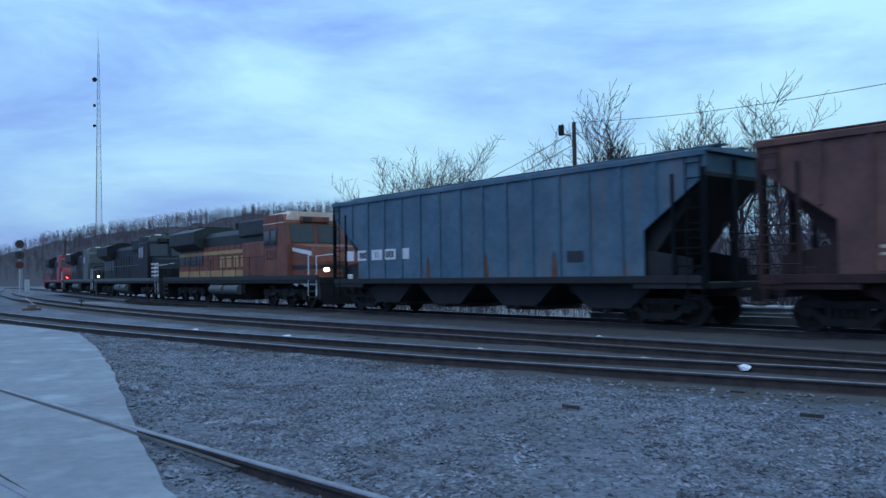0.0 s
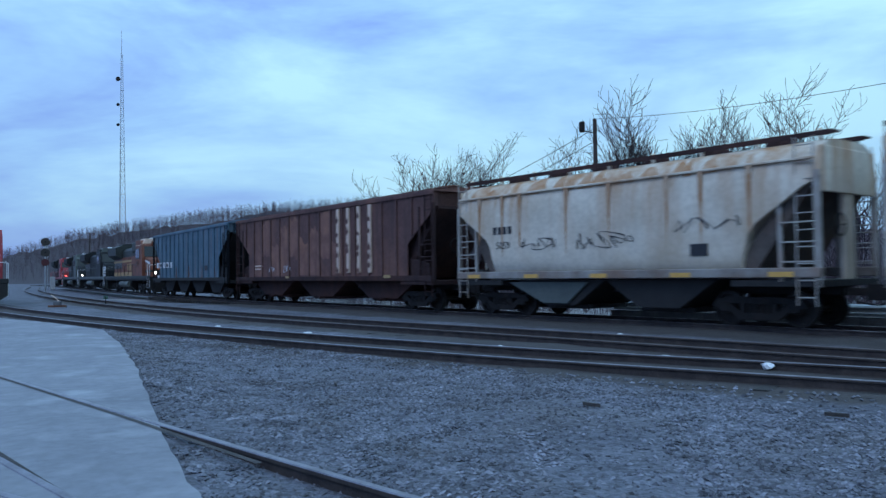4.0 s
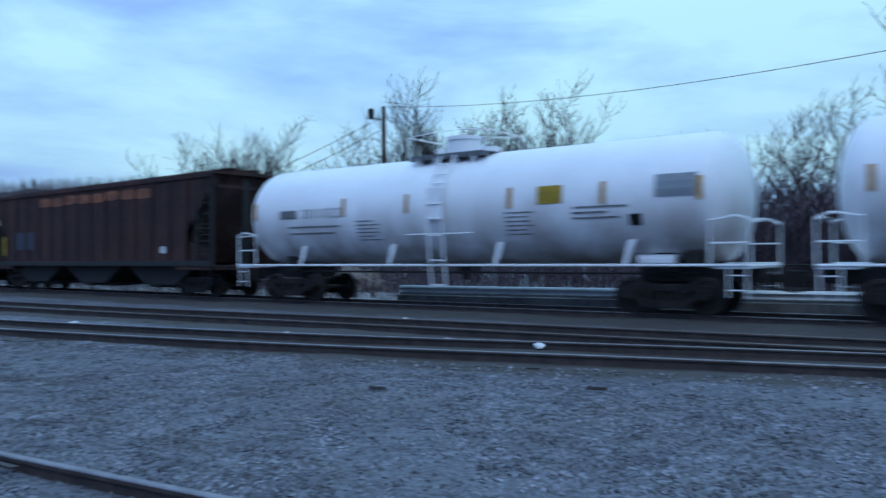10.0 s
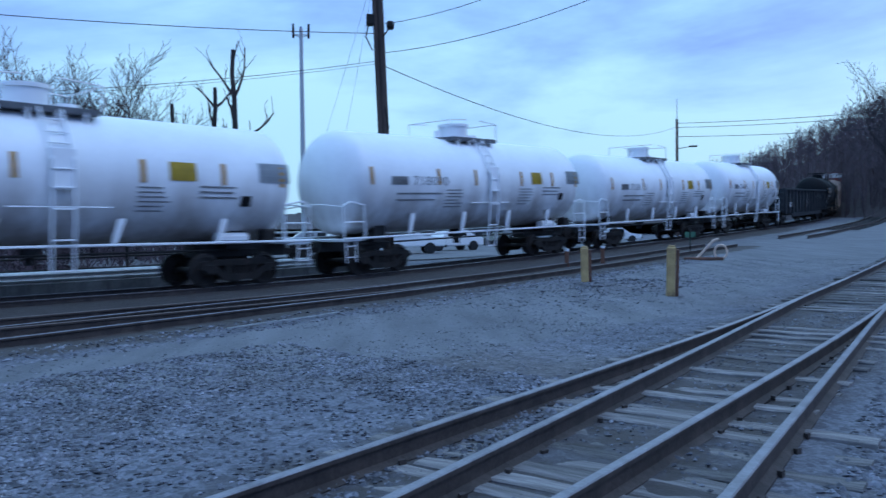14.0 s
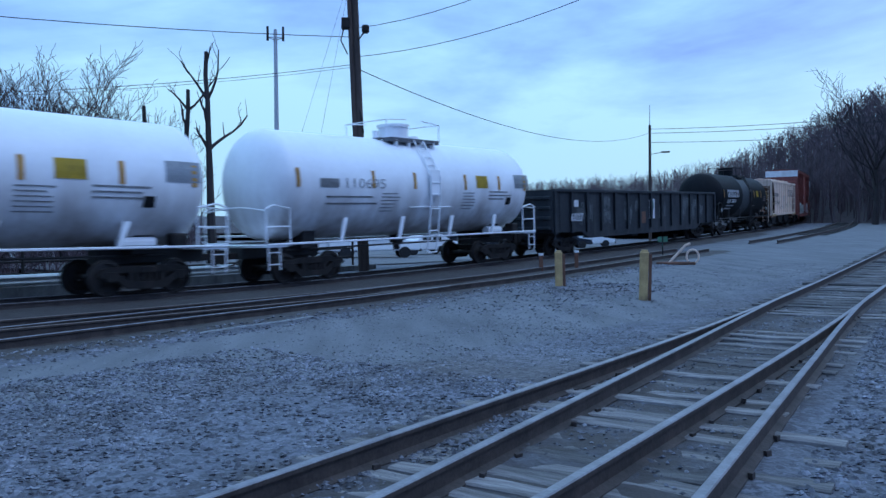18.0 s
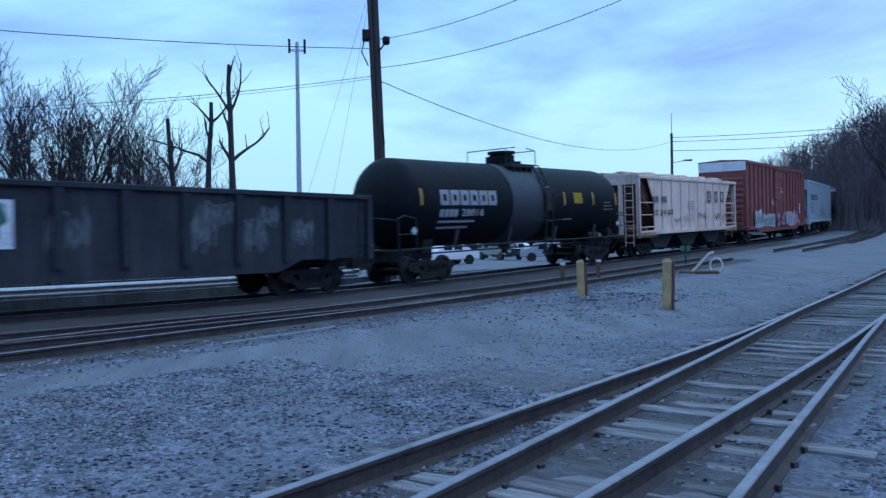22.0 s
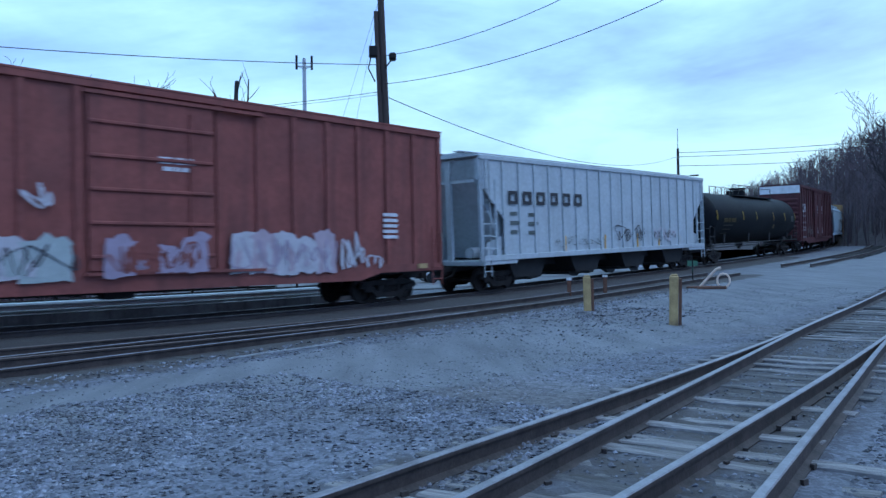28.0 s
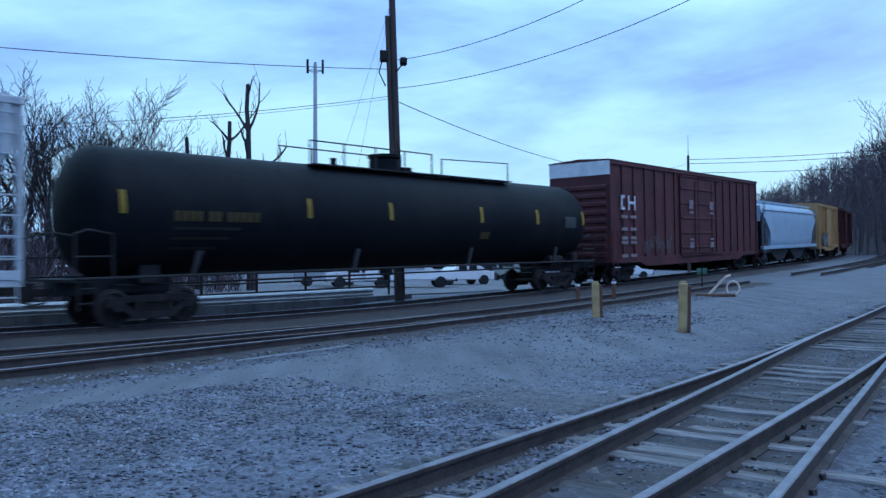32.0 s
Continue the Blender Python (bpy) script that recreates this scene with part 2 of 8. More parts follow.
GLASS = mat("dark_glass", (0.02, 0.025, 0.03), (0.015, 0.018, 0.02), 3, 0.08)
ORANGEREF = mat("amber_reflector", (0.75, 0.42, 0.10), (0.6, 0.33, 0.08), 6, 0.4)
YELLOWP = mat("yellow_panel", (0.68, 0.45, 0.03), (0.5, 0.33, 0.03), 4, 0.5)
INK = mat("dark_lettering", (0.03, 0.03, 0.035), (0.02, 0.02, 0.025), 9, 0.6)
FADEDBLUE = mat("faded_dark_lettering", (0.105, 0.10, 0.125), (0.20, 0.165, 0.155), 7, 0.7)
TINK = mat("faded_stencil", (0.25, 0.25, 0.26), (0.40, 0.40, 0.41), 6, 0.6)
WINK = mat("white_lettering", (0.72, 0.73, 0.75), (0.5, 0.5, 0.52), 9, 0.6)
WORNINK = mat("worn_white_lettering", (0.30, 0.25, 0.26), (0.16, 0.11, 0.12), 9, 0.7)
YINK = mat("yellow_lettering", (0.62, 0.42, 0.05), (0.45, 0.3, 0.04), 9, 0.6)
# brown grime; its thickening towards the belly also carries the underside's shade
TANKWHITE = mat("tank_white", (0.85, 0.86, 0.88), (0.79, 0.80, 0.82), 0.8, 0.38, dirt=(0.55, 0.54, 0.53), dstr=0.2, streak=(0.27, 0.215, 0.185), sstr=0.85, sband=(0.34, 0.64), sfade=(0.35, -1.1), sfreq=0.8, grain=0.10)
GOLDINK = mat("worn_gold_lettering", (0.16, 0.11, 0.03), (0.10, 0.07, 0.025), 9, 0.6)
FAINTINK = mat("faint_lettering", (0.05, 0.045, 0.03), (0.035, 0.03, 0.025), 9, 0.6)
TANKBLUE = mat("tank_blue", (0.15, 0.225, 0.295), (0.11, 0.175, 0.235), 0.8, 0.5, dirt=(0.08, 0.115, 0.15), dstr=0.5)
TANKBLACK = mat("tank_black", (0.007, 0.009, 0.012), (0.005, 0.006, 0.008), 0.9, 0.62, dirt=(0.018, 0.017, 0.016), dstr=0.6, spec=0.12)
BLUEHOP = mat("faded_blue_paint", (0.088, 0.165, 0.22), (0.058, 0.118, 0.165), 1.0, 0.65, streak=(0.17, 0.11, 0.085), sstr=0.45, dirt=(0.15, 0.205, 0.24), dstr=0.7, spec=0.3)
BROWNHOP = mat("brown_hopper_paint", (0.155, 0.078, 0.068), (0.098, 0.05, 0.046), 0.8, 0.75, streak=(0.055, 0.032, 0.032), sstr=0.6, dirt=(0.24, 0.11, 0.075), dstr=0.9, spec=0.3)
DARKHOP = mat("dark_rust_hopper_paint", (0.062, 0.034, 0.032), (0.036, 0.021, 0.021), 1.0, 0.8, streak=(0.022, 0.014, 0.015), sstr=0.6, dirt=(0.105, 0.042, 0.030), dstr=0.7, spec=0.2)
WHITEHOP = mat("rust_streaked_white", (0.76, 0.68, 0.56), (0.62, 0.545, 0.44), 0.8, 0.65, streak=(0.40, 0.19, 0.075), sstr=1.0, dirt=(0.46, 0.34, 0.22), dstr=0.75, spec=0.3, sfade=(1.6, 4.2), sfreq=1.3, sband=(0.44, 0.66))
SLOPEM = mat("shaded_rusty_slope_sheet", (0.12, 0.098, 0.085), (0.07, 0.055, 0.048), 1.5, 0.85, dirt=(0.17, 0.09, 0.06), dstr=0.6)
PALESTEEL = mat("stained_pale_steel", (0.46, 0.44, 0.41), (0.33, 0.30, 0.27), 2.0, 0.7, dirt=(0.30, 0.16, 0.09), dstr=0.7)
SOFTRUST = mat("thin_orange_rust", (0.40, 0.185, 0.075), (0.50, 0.32, 0.20), 3.5, 0.85, dirt=(0.60, 0.48, 0.36), dstr=0.7)
RUST = mat("rust", (0.17, 0.075, 0.045), (0.09, 0.045, 0.03), 2.5, 0.9, bump=0.003)
BRIGHTRUST = mat("fresh_rust", (0.36, 0.125, 0.055), (0.14, 0.052, 0.034), 3.0, 0.9, dirt=(0.07, 0.032, 0.026), dstr=0.9)
SCUFF = mat("faded_chalk", (0.13, 0.15, 0.155), (0.06, 0.07, 0.075), 3, 0.8)
RUSTPINK = mat("weathered_red_oxide", (0.27, 0.13, 0.10), (0.17, 0.075, 0.058), 1.4, 0.85, streak=(0.09, 0.045, 0.04), sstr=0.7, dirt=(0.33, 0.15, 0.09), dstr=0.7)
CREAMHOP = mat("dirty_cream_paint", (0.80, 0.60, 0.47), (0.68, 0.505, 0.40), 0.9, 0.65, streak=(0.30, 0.21, 0.15), sstr=0.6, dirt=(0.42, 0.31, 0.24), dstr=0.6, sfade=(0.5, 4.0))
GREYHOP = mat("pale_grey_paint", (0.47, 0.52, 0.54), (0.40, 0.45, 0.47), 0.8, 0.55, streak=(0.3, 0.31, 0.31), sstr=0.5, dirt=(0.35, 0.37, 0.38), dstr=0.5)
PALEBLUE = mat("pale_blue_paint", (0.36, 0.47, 0.55), (0.30, 0.40, 0.48), 0.8, 0.5, streak=(0.25, 0.3, 0.33), sstr=0.4)
REDBOX = mat("boxcar_red", (0.285, 0.082, 0.066), (0.20, 0.06, 0.05), 0.8, 0.7, streak=(0.08, 0.03, 0.028), sstr=0.5, dirt=(0.16, 0.07, 0.06), dstr=0.4, spec=0.3)
CNRED = mat("maroon_boxcar_paint", (0.115, 0.032, 0.034), (0.065, 0.02, 0.022), 0.8, 0.7, streak=(0.045, 0.018, 0.018), sstr=0.5, spec=0.3)
YELBOX = mat("yellow_boxcar_paint", (0.50, 0.30, 0.12), (0.40, 0.23, 0.09), 0.8, 0.65, streak=(0.25, 0.13, 0.07), sstr=0.5)
GONBLACK = mat("gondola_black", (0.024, 0.029, 0.036), (0.015, 0.018, 0.023), 0.9, 0.75, streak=(0.06, 0.06, 0.063), sstr=0.5, dirt=(0.055, 0.055, 0.06), dstr=0.6, spec=0.3)
ORANGE = mat("locomotive_orange", (0.25, 0.088, 0.052), (0.17, 0.06, 0.04), 1.0, 0.6, dirt=(0.08, 0.035, 0.028), dstr=0.6, streak=(0.09, 0.035, 0.025), sstr=0.5, spec=0.3)
LOCOGREEN = mat("dark_green_roof", (0.022, 0.028, 0.024), (0.013, 0.017, 0.015), 1, 0.6)
LOCOBLACK = mat("locomotive_black", (0.010, 0.011, 0.014), (0.006, 0.007, 0.009), 1, 0.6, spec=0.3)
LOCORED = mat("locomotive_red", (0.33, 0.028, 0.038), (0.25, 0.022, 0.03), 1, 0.45)
GREYGREEN = mat("grey_green_paint", (0.10, 0.12, 0.11), (0.07, 0.085, 0.08), 1, 0.6)
LAMPWARM = mat("lit_headlight", (1.0, 0.93, 0.8), (1.0, 0.93, 0.8), 1, 0.3, emit=9)
LAMPRED = mat("lit_red_marker", (1.0, 0.12, 0.1), (1.0, 0.12, 0.1), 1, 0.3, emit=6)
GRAF = [mat("graffiti_%s" % n, c, tuple(k * 0.85 for k in c), 4, 0.6) for n, c in
        (("white", (0.52, 0.50, 0.53)), ("mint", (0.40, 0.46, 0.45)), ("lilac", (0.38, 0.30, 0.38)), ("pink", (0.46, 0.36, 0.40)), ("dark", (0.05, 0.05, 0.06)))]


# ---- mesh helpers ----
R2 = 2 ** 0.5


def xy(u, v):
    """u runs along the tracks, v away from the camera."""
    return (u + v) / R2, (v - u) / R2


def at_az(az, d):
    a = radians(az)
    return -math.sin(a) * d, math.cos(a) * d


def uv(x, y):
    return (x - y) / R2, (x + y) / R2


def rise(u):
    """The yard climbs gently to the far end; smooth at the foot."""
    w = u - 15
    if w < -6:
        return 0.0
    if w < 6:
        return 0.03 * (w + 6) ** 2 / 24
    return min(0.03 * w, 3.3)


def climb(u, v):
    """The climb of the yard at (u, v): the lot and the land behind the line stay low."""
    k = rise(u)
    if k > 0.2 and v > 20:
        f = max(0.0, min(1.0, (v - 20.8 - 0.0014 * max(0.0, u - 24) ** 2) / 4.5))
        k += (0.2 - k) * f * f * (3 - 2 * f)
    return k


def ground_z(x, y):
    return -0.2 + climb(*uv(x, y))


def box(bm, x0, x1, y0, y1, z0, z1, bevel=0.0):
    r = bmesh.ops.create_cube(bm, size=1)
    bmesh.ops.scale(bm, vec=(x1 - x0, y1 - y0, z1 - z0), verts=r["verts"])
    bmesh.ops.translate(bm, vec=((x0 + x1) / 2, (y0 + y1) / 2, (z0 + z1) / 2), verts=r["verts"])
    if bevel:
        ed = list({e for v in r["verts"] for e in v.link_edges})
        bmesh.ops.bevel(bm, geom=ed, offset=bevel, segments=1, affect="EDGES", clamp_overlap=True)
    return bm


def rod(bm, a, b, r, seg=6, r2=None):
    a, b = Vector(a), Vector(b)
    d = b - a
    q = d.to_track_quat("Z", "Y").to_matrix().to_4x4()
    bmesh.ops.create_cone(bm, cap_ends=True, segments=seg, radius1=r, radius2=r if r2 is None else r2, depth=d.length,
                          matrix=Matrix.Translation((a + b) / 2) @ q)
    return bm


def tube(bm, pts, r, seg=6):
    """A bent tube through the points, in one piece."""
    pts = [Vector(p) for p in pts]
    closed = len(pts) > 3 and (pts[0] - pts[-1]).length < 1e-6
    if closed:
        pts = pts[:-1]
    n, rings, side = len(pts), [], None
    for i, p in enumerate(pts):
        a = pts[i - 1] if i or closed else p
        b = pts[(i + 1) % n] if i < n - 1 or closed else p
        d1, d2 = (p - a), (b - p)
        d = (d1.normalized() if d1.length > 1e-9 else Vector()) + (d2.normalized() if d2.length > 1e-9 else Vector())
        d = d.normalized() if d.length > 1e-6 else (d1 if d1.length > 1e-9 else d2).normalized()
        side = d.orthogonal().normalized() if side is None else (side - d * side.dot(d)).normalized()
        up = d.cross(side)
        rings.append([bm.verts.new(p + r * (side * math.cos(6.28318 * k / seg) + up * math.sin(6.28318 * k / seg))) for k in range(seg)])
    for a, b in list(zip(rings, rings[1:])) + ([(rings[-1], rings[0])] if closed else []):
        for k in range(seg):
            bm.faces.new((a[k], a[(k + 1) % seg], b[(k + 1) % seg], b[k]))
    if not closed:
        bm.faces.new(rings[0][::-1])
        bm.faces.new(rings[-1])
    return bm


def prism(bm, poly, y0, y1, axis="y"):
    """Extrude an outline of (x, z) along y, or of (y, z) along x, or of (x, y) along z."""
    def p(a, b, c):
        return {"y": (a, c, b), "x": (c, a, b), "z": (a, b, c)}[axis]
    f = [bm.verts.new(p(a, b, y0)) for a, b in poly]
    g = [bm.verts.new(p(a, b, y1)) for a, b in poly]
    n = len(poly)
    for i in range(n):
        bm.faces.new((f[i], f[(i + 1) % n], g[(i + 1) % n], g[i]))
    bm.faces.new(f[::-1])
    bm.faces.new(g)
    return bm


def mesh_of(name, bm, material, smooth=False):
    bmesh.ops.recalc_face_normals(bm, faces=bm.faces)
    me = bpy.data.meshes.new(name)
    bm.to_mesh(me)
    bm.free()
    for m in material if isinstance(material, (list, tuple)) else [material]:
        me.materials.append(m)
    if smooth:
        for p in me.polygons:
            p.use_smooth = True
        me.set_sharp_from_angle(angle=radians(38))
    return me


def part(name, bm, material, parent, label="", smooth=False):
    """Link a bmesh (or a finished mesh) as one mesh object under a thing or a part."""
    me = bm if isinstance(bm, bpy.types.Mesh) else mesh_of(name, bm, material, smooth)
    ob = new(name, me)
    ob.parent = parent
    if label:
        ob["label"] = label
    return ob


def empty(name, m, label, category, group="", kind=""):
    ob = new(name)
    ob.empty_display_size = 0.3
    ob.matrix_basis = m
    return tagged(ob, label, category, group, kind)


def B():
    return bmesh.new()


def raw(name, verts, faces, material, smooth=False):
    me = bpy.data.meshes.new(name)
    me.from_pydata([tuple(map(float, v)) for v in verts], [], [tuple(map(int, f)) for f in faces])
    for m in material if isinstance(material, (list, tuple)) else [material]:
        me.materials.append(m)
    if smooth:
        for p in me.polygons:
            p.use_smooth = True
    return me


def text_mesh(name, words, size, material, width=0):
    """Built-in lettering as a thin mesh in the XZ plane, facing -y, centred."""
    cu = bpy.data.curves.new(name, "FONT")
    cu.body, cu.size, cu.extrude, cu.align_x, cu.align_y = words, size, 0.004, "CENTER", "CENTER"
    cu.resolution_u = 2
    tmp = bpy.data.objects.new(name, cu)
    scene.collection.objects.link(tmp)
    bpy.context.view_layer.update()
    me = bpy.data.meshes.new_from_object(tmp.evaluated_get(bpy.context.evaluated_depsgraph_get()))
    bpy.data.objects.remove(tmp)
    me.transform(Matrix.Rotation(radians(90), 4, "X"))
    if width:
        w = max(v.co.x for v in me.vertices) - min(v.co.x for v in me.vertices)
        me.transform(Matrix.Diagonal((width / w, 1, 1, 1)))
    me.materials.clear()
    me.materials.append(material)
    return me


def lettering(name, words, x, y, z, size, material, parent, width=0, label=""):
    ob = part(name, text_mesh(name, words, size, material, width), None, parent, label)
    ob.matrix_basis = pose(x, y, z)
    return ob


def bars(name, rows, y, material, parent, label="", depth=0.006):
    """Plain bars for writing that cannot be read, each its own part: rows of (x0, x1, z0, z1)."""
    for x0, x1, z0, z1 in rows:
        ob = part(name, box(B(), x0, x1, y - depth, y + 0.002, z0, z1), material, parent, label)
    return ob


def sign_shape(name, rows, y, material, parent, label="", depth=0.006):
    """One painted shape made of joined bars."""
    bm = B()
    for x0, x1, z0, z1 in rows:
        box(bm, x0, x1, y - depth, y + 0.002, z0, z1)
    return part(name, bm, material, parent, label)


def words_rows(rng, x0, x1, z, h, n=None):
    """Bars broken like a line of words."""
    out, x = [], x0
    while x < x1 - 0.05:
        w = rng.uniform(1.2, 3.2) * h
        out.append((x, min(x + w, x1), z, z + h))
        x += w + h * 0.45
    return out


# ---- the ground: one sheet to the horizon ----
def axis(fine0, fine1, step, far):
    a = list(np.arange(fine0, fine1 + 1e-6, step))
    d, x = step, fine1
    while x < far:
        d *= 1.45
        x += d
        a.append(x)
    d, x = step, fine0
    while x > -far:
        d *= 1.45
        x -= d
        a.insert(0, x)
    return np.array(a)


def sheet(name, outline, lift, material, label, category, step=0.5):
    """A thin slab laid on the ground inside an outline of (u, v), with a ragged rim."""
    us, vs = [p[0] for p in outline], [p[1] for p in outline]
    verts, index, faces = [], {}, []

    def inside(u, v):
        c = False
        for (a, b), (c1, d) in zip(outline, outline[1:] + outline[:1]):
            if (b > v) != (d > v) and u < (c1 - a) * (v - b) / (d - b) + a:
                c = not c
        return c

    nu, nv = int((max(us) - min(us)) / step) + 1, int((max(vs) - min(vs)) / step) + 1
    for i in range(nu):
        for j in range(nv):
            u, v = min(us) + (i + 0.5) * step, min(vs) + (j + 0.5) * step
            k = 0.35 * noise.noise((u * 0.9, v * 0.9, 2.5))
            if not inside(u + k, v + k):
                continue
            f = []
            for a, b in ((i, j), (i + 1, j), (i + 1, j + 1), (i, j + 1)):
                if (a, b) not in index:
                    index[a, b] = len(verts)
                    uu, vv = min(us) + a * step, min(vs) + b * step
                    uu += 0.2 * step * noise.noise((uu * 3, vv * 3, 1))
                    vv += 0.2 * step * noise.noise((uu * 3, vv * 3, 5))
                    x, y = xy(uu, vv)
                    z = -0.2 + climb(uu, vv) + 0.035 * noise.noise((x * 0.45, y * 0.45, 0)) + 0.018 * noise.noise((x * 1.9, y * 1.9, 4))
                    verts.append((x, y, z + lift))
                f.append(index[a, b])
            faces.append(f)
    me = raw(name, verts, faces, material, True)
    ob = new(name, me)
    return tagged(ob, label, category, kind="structure")


# concrete apron with the near track let into it
def make_pad():
    edge = [(-2.4, -2.0), (-3.1, 0.55), (-4.0, 1.75), (-4.57, 2.29), (-5.16, 2.45), (-5.87, 2.68), (-6.77, 3.0), (-7.95, 3.43), (-9.62, 4.03), (-12.12, 4.92), (-16.36, 6.36), (-21.8, 7.93), (-26.5, 8.1),
            (-31, 7.9), (-44, 8.3), (-60, 10.2), (-60, -8), (-6, -8)]
    bm = B()
    rng = random.Random(4)
    fine = []
    for (a, b), (c, d) in zip(edge, edge[1:] + edge[:1]):
        n = max(1, int(math.hypot(c - a, d - b) / 0.3)) if a > -30 else 1
        for i in range(n):
            k = 0.022 if a > -30 else 0
            fine.append((a + (c - a) * i / n + rng.uniform(-k, k), b + (d - b) * i / n + rng.uniform(-k, k)))
    prism(bm, [xy(*p) for p in fine], -0.32, -0.007, "z")
    ob = new("pavement", mesh_of("pavement", bm, PAVE))
    # dark grooves for the flanges, and a broken strip along the apron's edge
    for off in (-0.67, 0.67):
        verts, faces = [], []
        for k in range(120):
            u = -60 + k * 0.46
            for w in (-0.028, 0.028):
                verts.append((*xy(u, 2.45 + off + w - 0.02 * max(0.0, u + 8)), -0.003))
            if k:
                faces.append((2 * k - 2, 2 * k - 1, 2 * k + 1, 2 * k))
        part("flangeway", raw("flangeway", verts, faces, TIEDARK), None, ob, "dark groove beside the rail")
    tagged(ob, "pale worn concrete apron with the near track let into it", "pavement", kind="structure")


make_pad()
# ---- the main line's curve, along which the train runs ----
BEND_U = [-150, -110, -80, -55, -35, -15, 0, 15, 30, 45, 60, 75, 90, 115, 150]
BEND = [-0.001, 0.0, 0.0005, 0.00217, 0.00245, 0.00267, 0.00251, 0.00192, 0.00237, 0.00263, 0.00275, 0.00277, 0.00277, 0.00277, 0.00277]  # curvature of the line along u
MU = np.arange(-420, 330, 0.5)
MSLOPE = np.concatenate([[0], np.cumsum(0.5 * np.interp(MU[1:] - 0.25, BEND_U, BEND))])
MSLOPE += -0.0514 - np.interp(0, MU, MSLOPE)
MV = np.concatenate([[0], np.cumsum(0.25 * (MSLOPE[1:] + MSLOPE[:-1]))])
MV += 19.023 - np.interp(0, MU, MV)


def v_main(u):
    return float(np.interp(u, MU, MV))


MS = np.concatenate([[0], np.cumsum(np.hypot(0.5, np.diff(MV)))])
MS -= np.interp(0, MU, MS)


def on_main(s):
    u = float(np.interp(s, MS, MU))
    x, y = xy(u, v_main(u))
    return Vector((x, y, rise(u)))


SIDING_K = [(-150, 43), (-95, 27), (-60, 19.2), (-38, 15.6), (-25, 14.25), (-10, 13.95), (0, 13.75), (10, 13.6), (20, 13.4), (36, 13.8)]
NEARSIDING_K = [(-150, 33), (-95, 20), (-60, 12.6), (-37, 10.0), (-17.5, 9.75), (-8, 10.55), (-3, 11.4), (4, 12.35), (9, 12.95), (16, 13.42)]
SID_U, SID_V = [k[0] for k in SIDING_K], [k[1] for k in SIDING_K]
NSD_U, NSD_V = [k[0] for k in NEARSIDING_K], [k[1] for k in NEARSIDING_K]
LINES = [[float(np.interp(k / 4 - 70, a, b)) for k in range(560)] for a, b in ((SID_U, SID_V), (NSD_U, NSD_V))] + [[v_main(k / 4 - 70) for k in range(560)]]
HEAP = at_az(-107, 19.4)


def pad_edge(v):
    """Where the concrete apron ends, along u."""
    return float(np.interp(v, [0.55, 1.75, 2.3, 3.0, 4.03, 4.92, 6.36, 7.93], [-3.1, -4.0, -4.6, -6.8, -9.6, -12.1, -16.4, -21.8]))


def surface(u, v, x, y):
    """Height of the yard's ground and how oily it is there."""
    z, dark = -0.2 + climb(u, v), 0.0
    if -62 < u < 62 and -7 < v < 30:
        z += 0.035 * noise.noise((x * 0.45, y * 0.45, 0)) + 0.018 * noise.noise((x * 1.9, y * 1.9, 4))
        k = int((u + 70) * 4)
        v2, v3, vm = LINES[0][k], LINES[1][k], LINES[2][k]
        d = min(abs(v - v2) if u < 37 else 9, abs(v - v3) if u < 15 else 9)
        dark = max(0.0, min(1.0, (2.0 - d) / 0.7))
        z += 0.055 * dark
        k = max(0.0, min(1.0, (2.6 - abs(v - vm)) / 0.9))
        z += 0.07 * k
        dark = max(dark, max(0.0, min(0.95, (3.3 - abs(v - vm)) / 1.2)))
        # stone packed higher round the near track where it leaves the apron
        z += 0.085 * max(0.0, min(1.0, (2.6 - abs(v - 2.4)) / 0.8)) * max(0.0, min(1.0, (2.5 - u) / 3))
    if -26 < u < 1 and -1 < v < 8.2:  # dust and stone banked against the apron
        d = (u - pad_edge(v)) * 0.36
        if d > -0.3:
            z = max(z, -0.035 - 0.11 * max(0.0, d) + 0.02 * noise.noise((x * 2.5, y * 2.5, 8)))
    if 1.0 < u < 60 and -7 < v < 12:  # grime worked into the turnout
        vn = 2.75 + 0.062 * u
        q = max(0.0, min(1.0, (1.9 - abs(v - vn)) / 0.4)) * min(1.0, u - 1.0)
        z += q * (0.022 + 0.016 * noise.noise((x * 4.5, y * 4.5, 3)))
        dark = max(dark, 0.62 * max(0.0, min(1.0, (1.75 - abs(v - vn)) / 0.6)) * min(1.0, u - 1.0))
    if v > 21:
        z -= min(0.35, (v - 21) * 0.12) * max(0.0, min(1.0, (21 - u) / 4))
    hx, hy = HEAP
    dd = ((x - hx) ** 2 + (y - hy) ** 2) / 4.2
    heap = math.exp(-dd) if dd < 6 else 0.0
    z += 0.22 * heap * (1 + 0.5 * noise.noise((x * 3, y * 3, 9)))
    return z, dark, heap


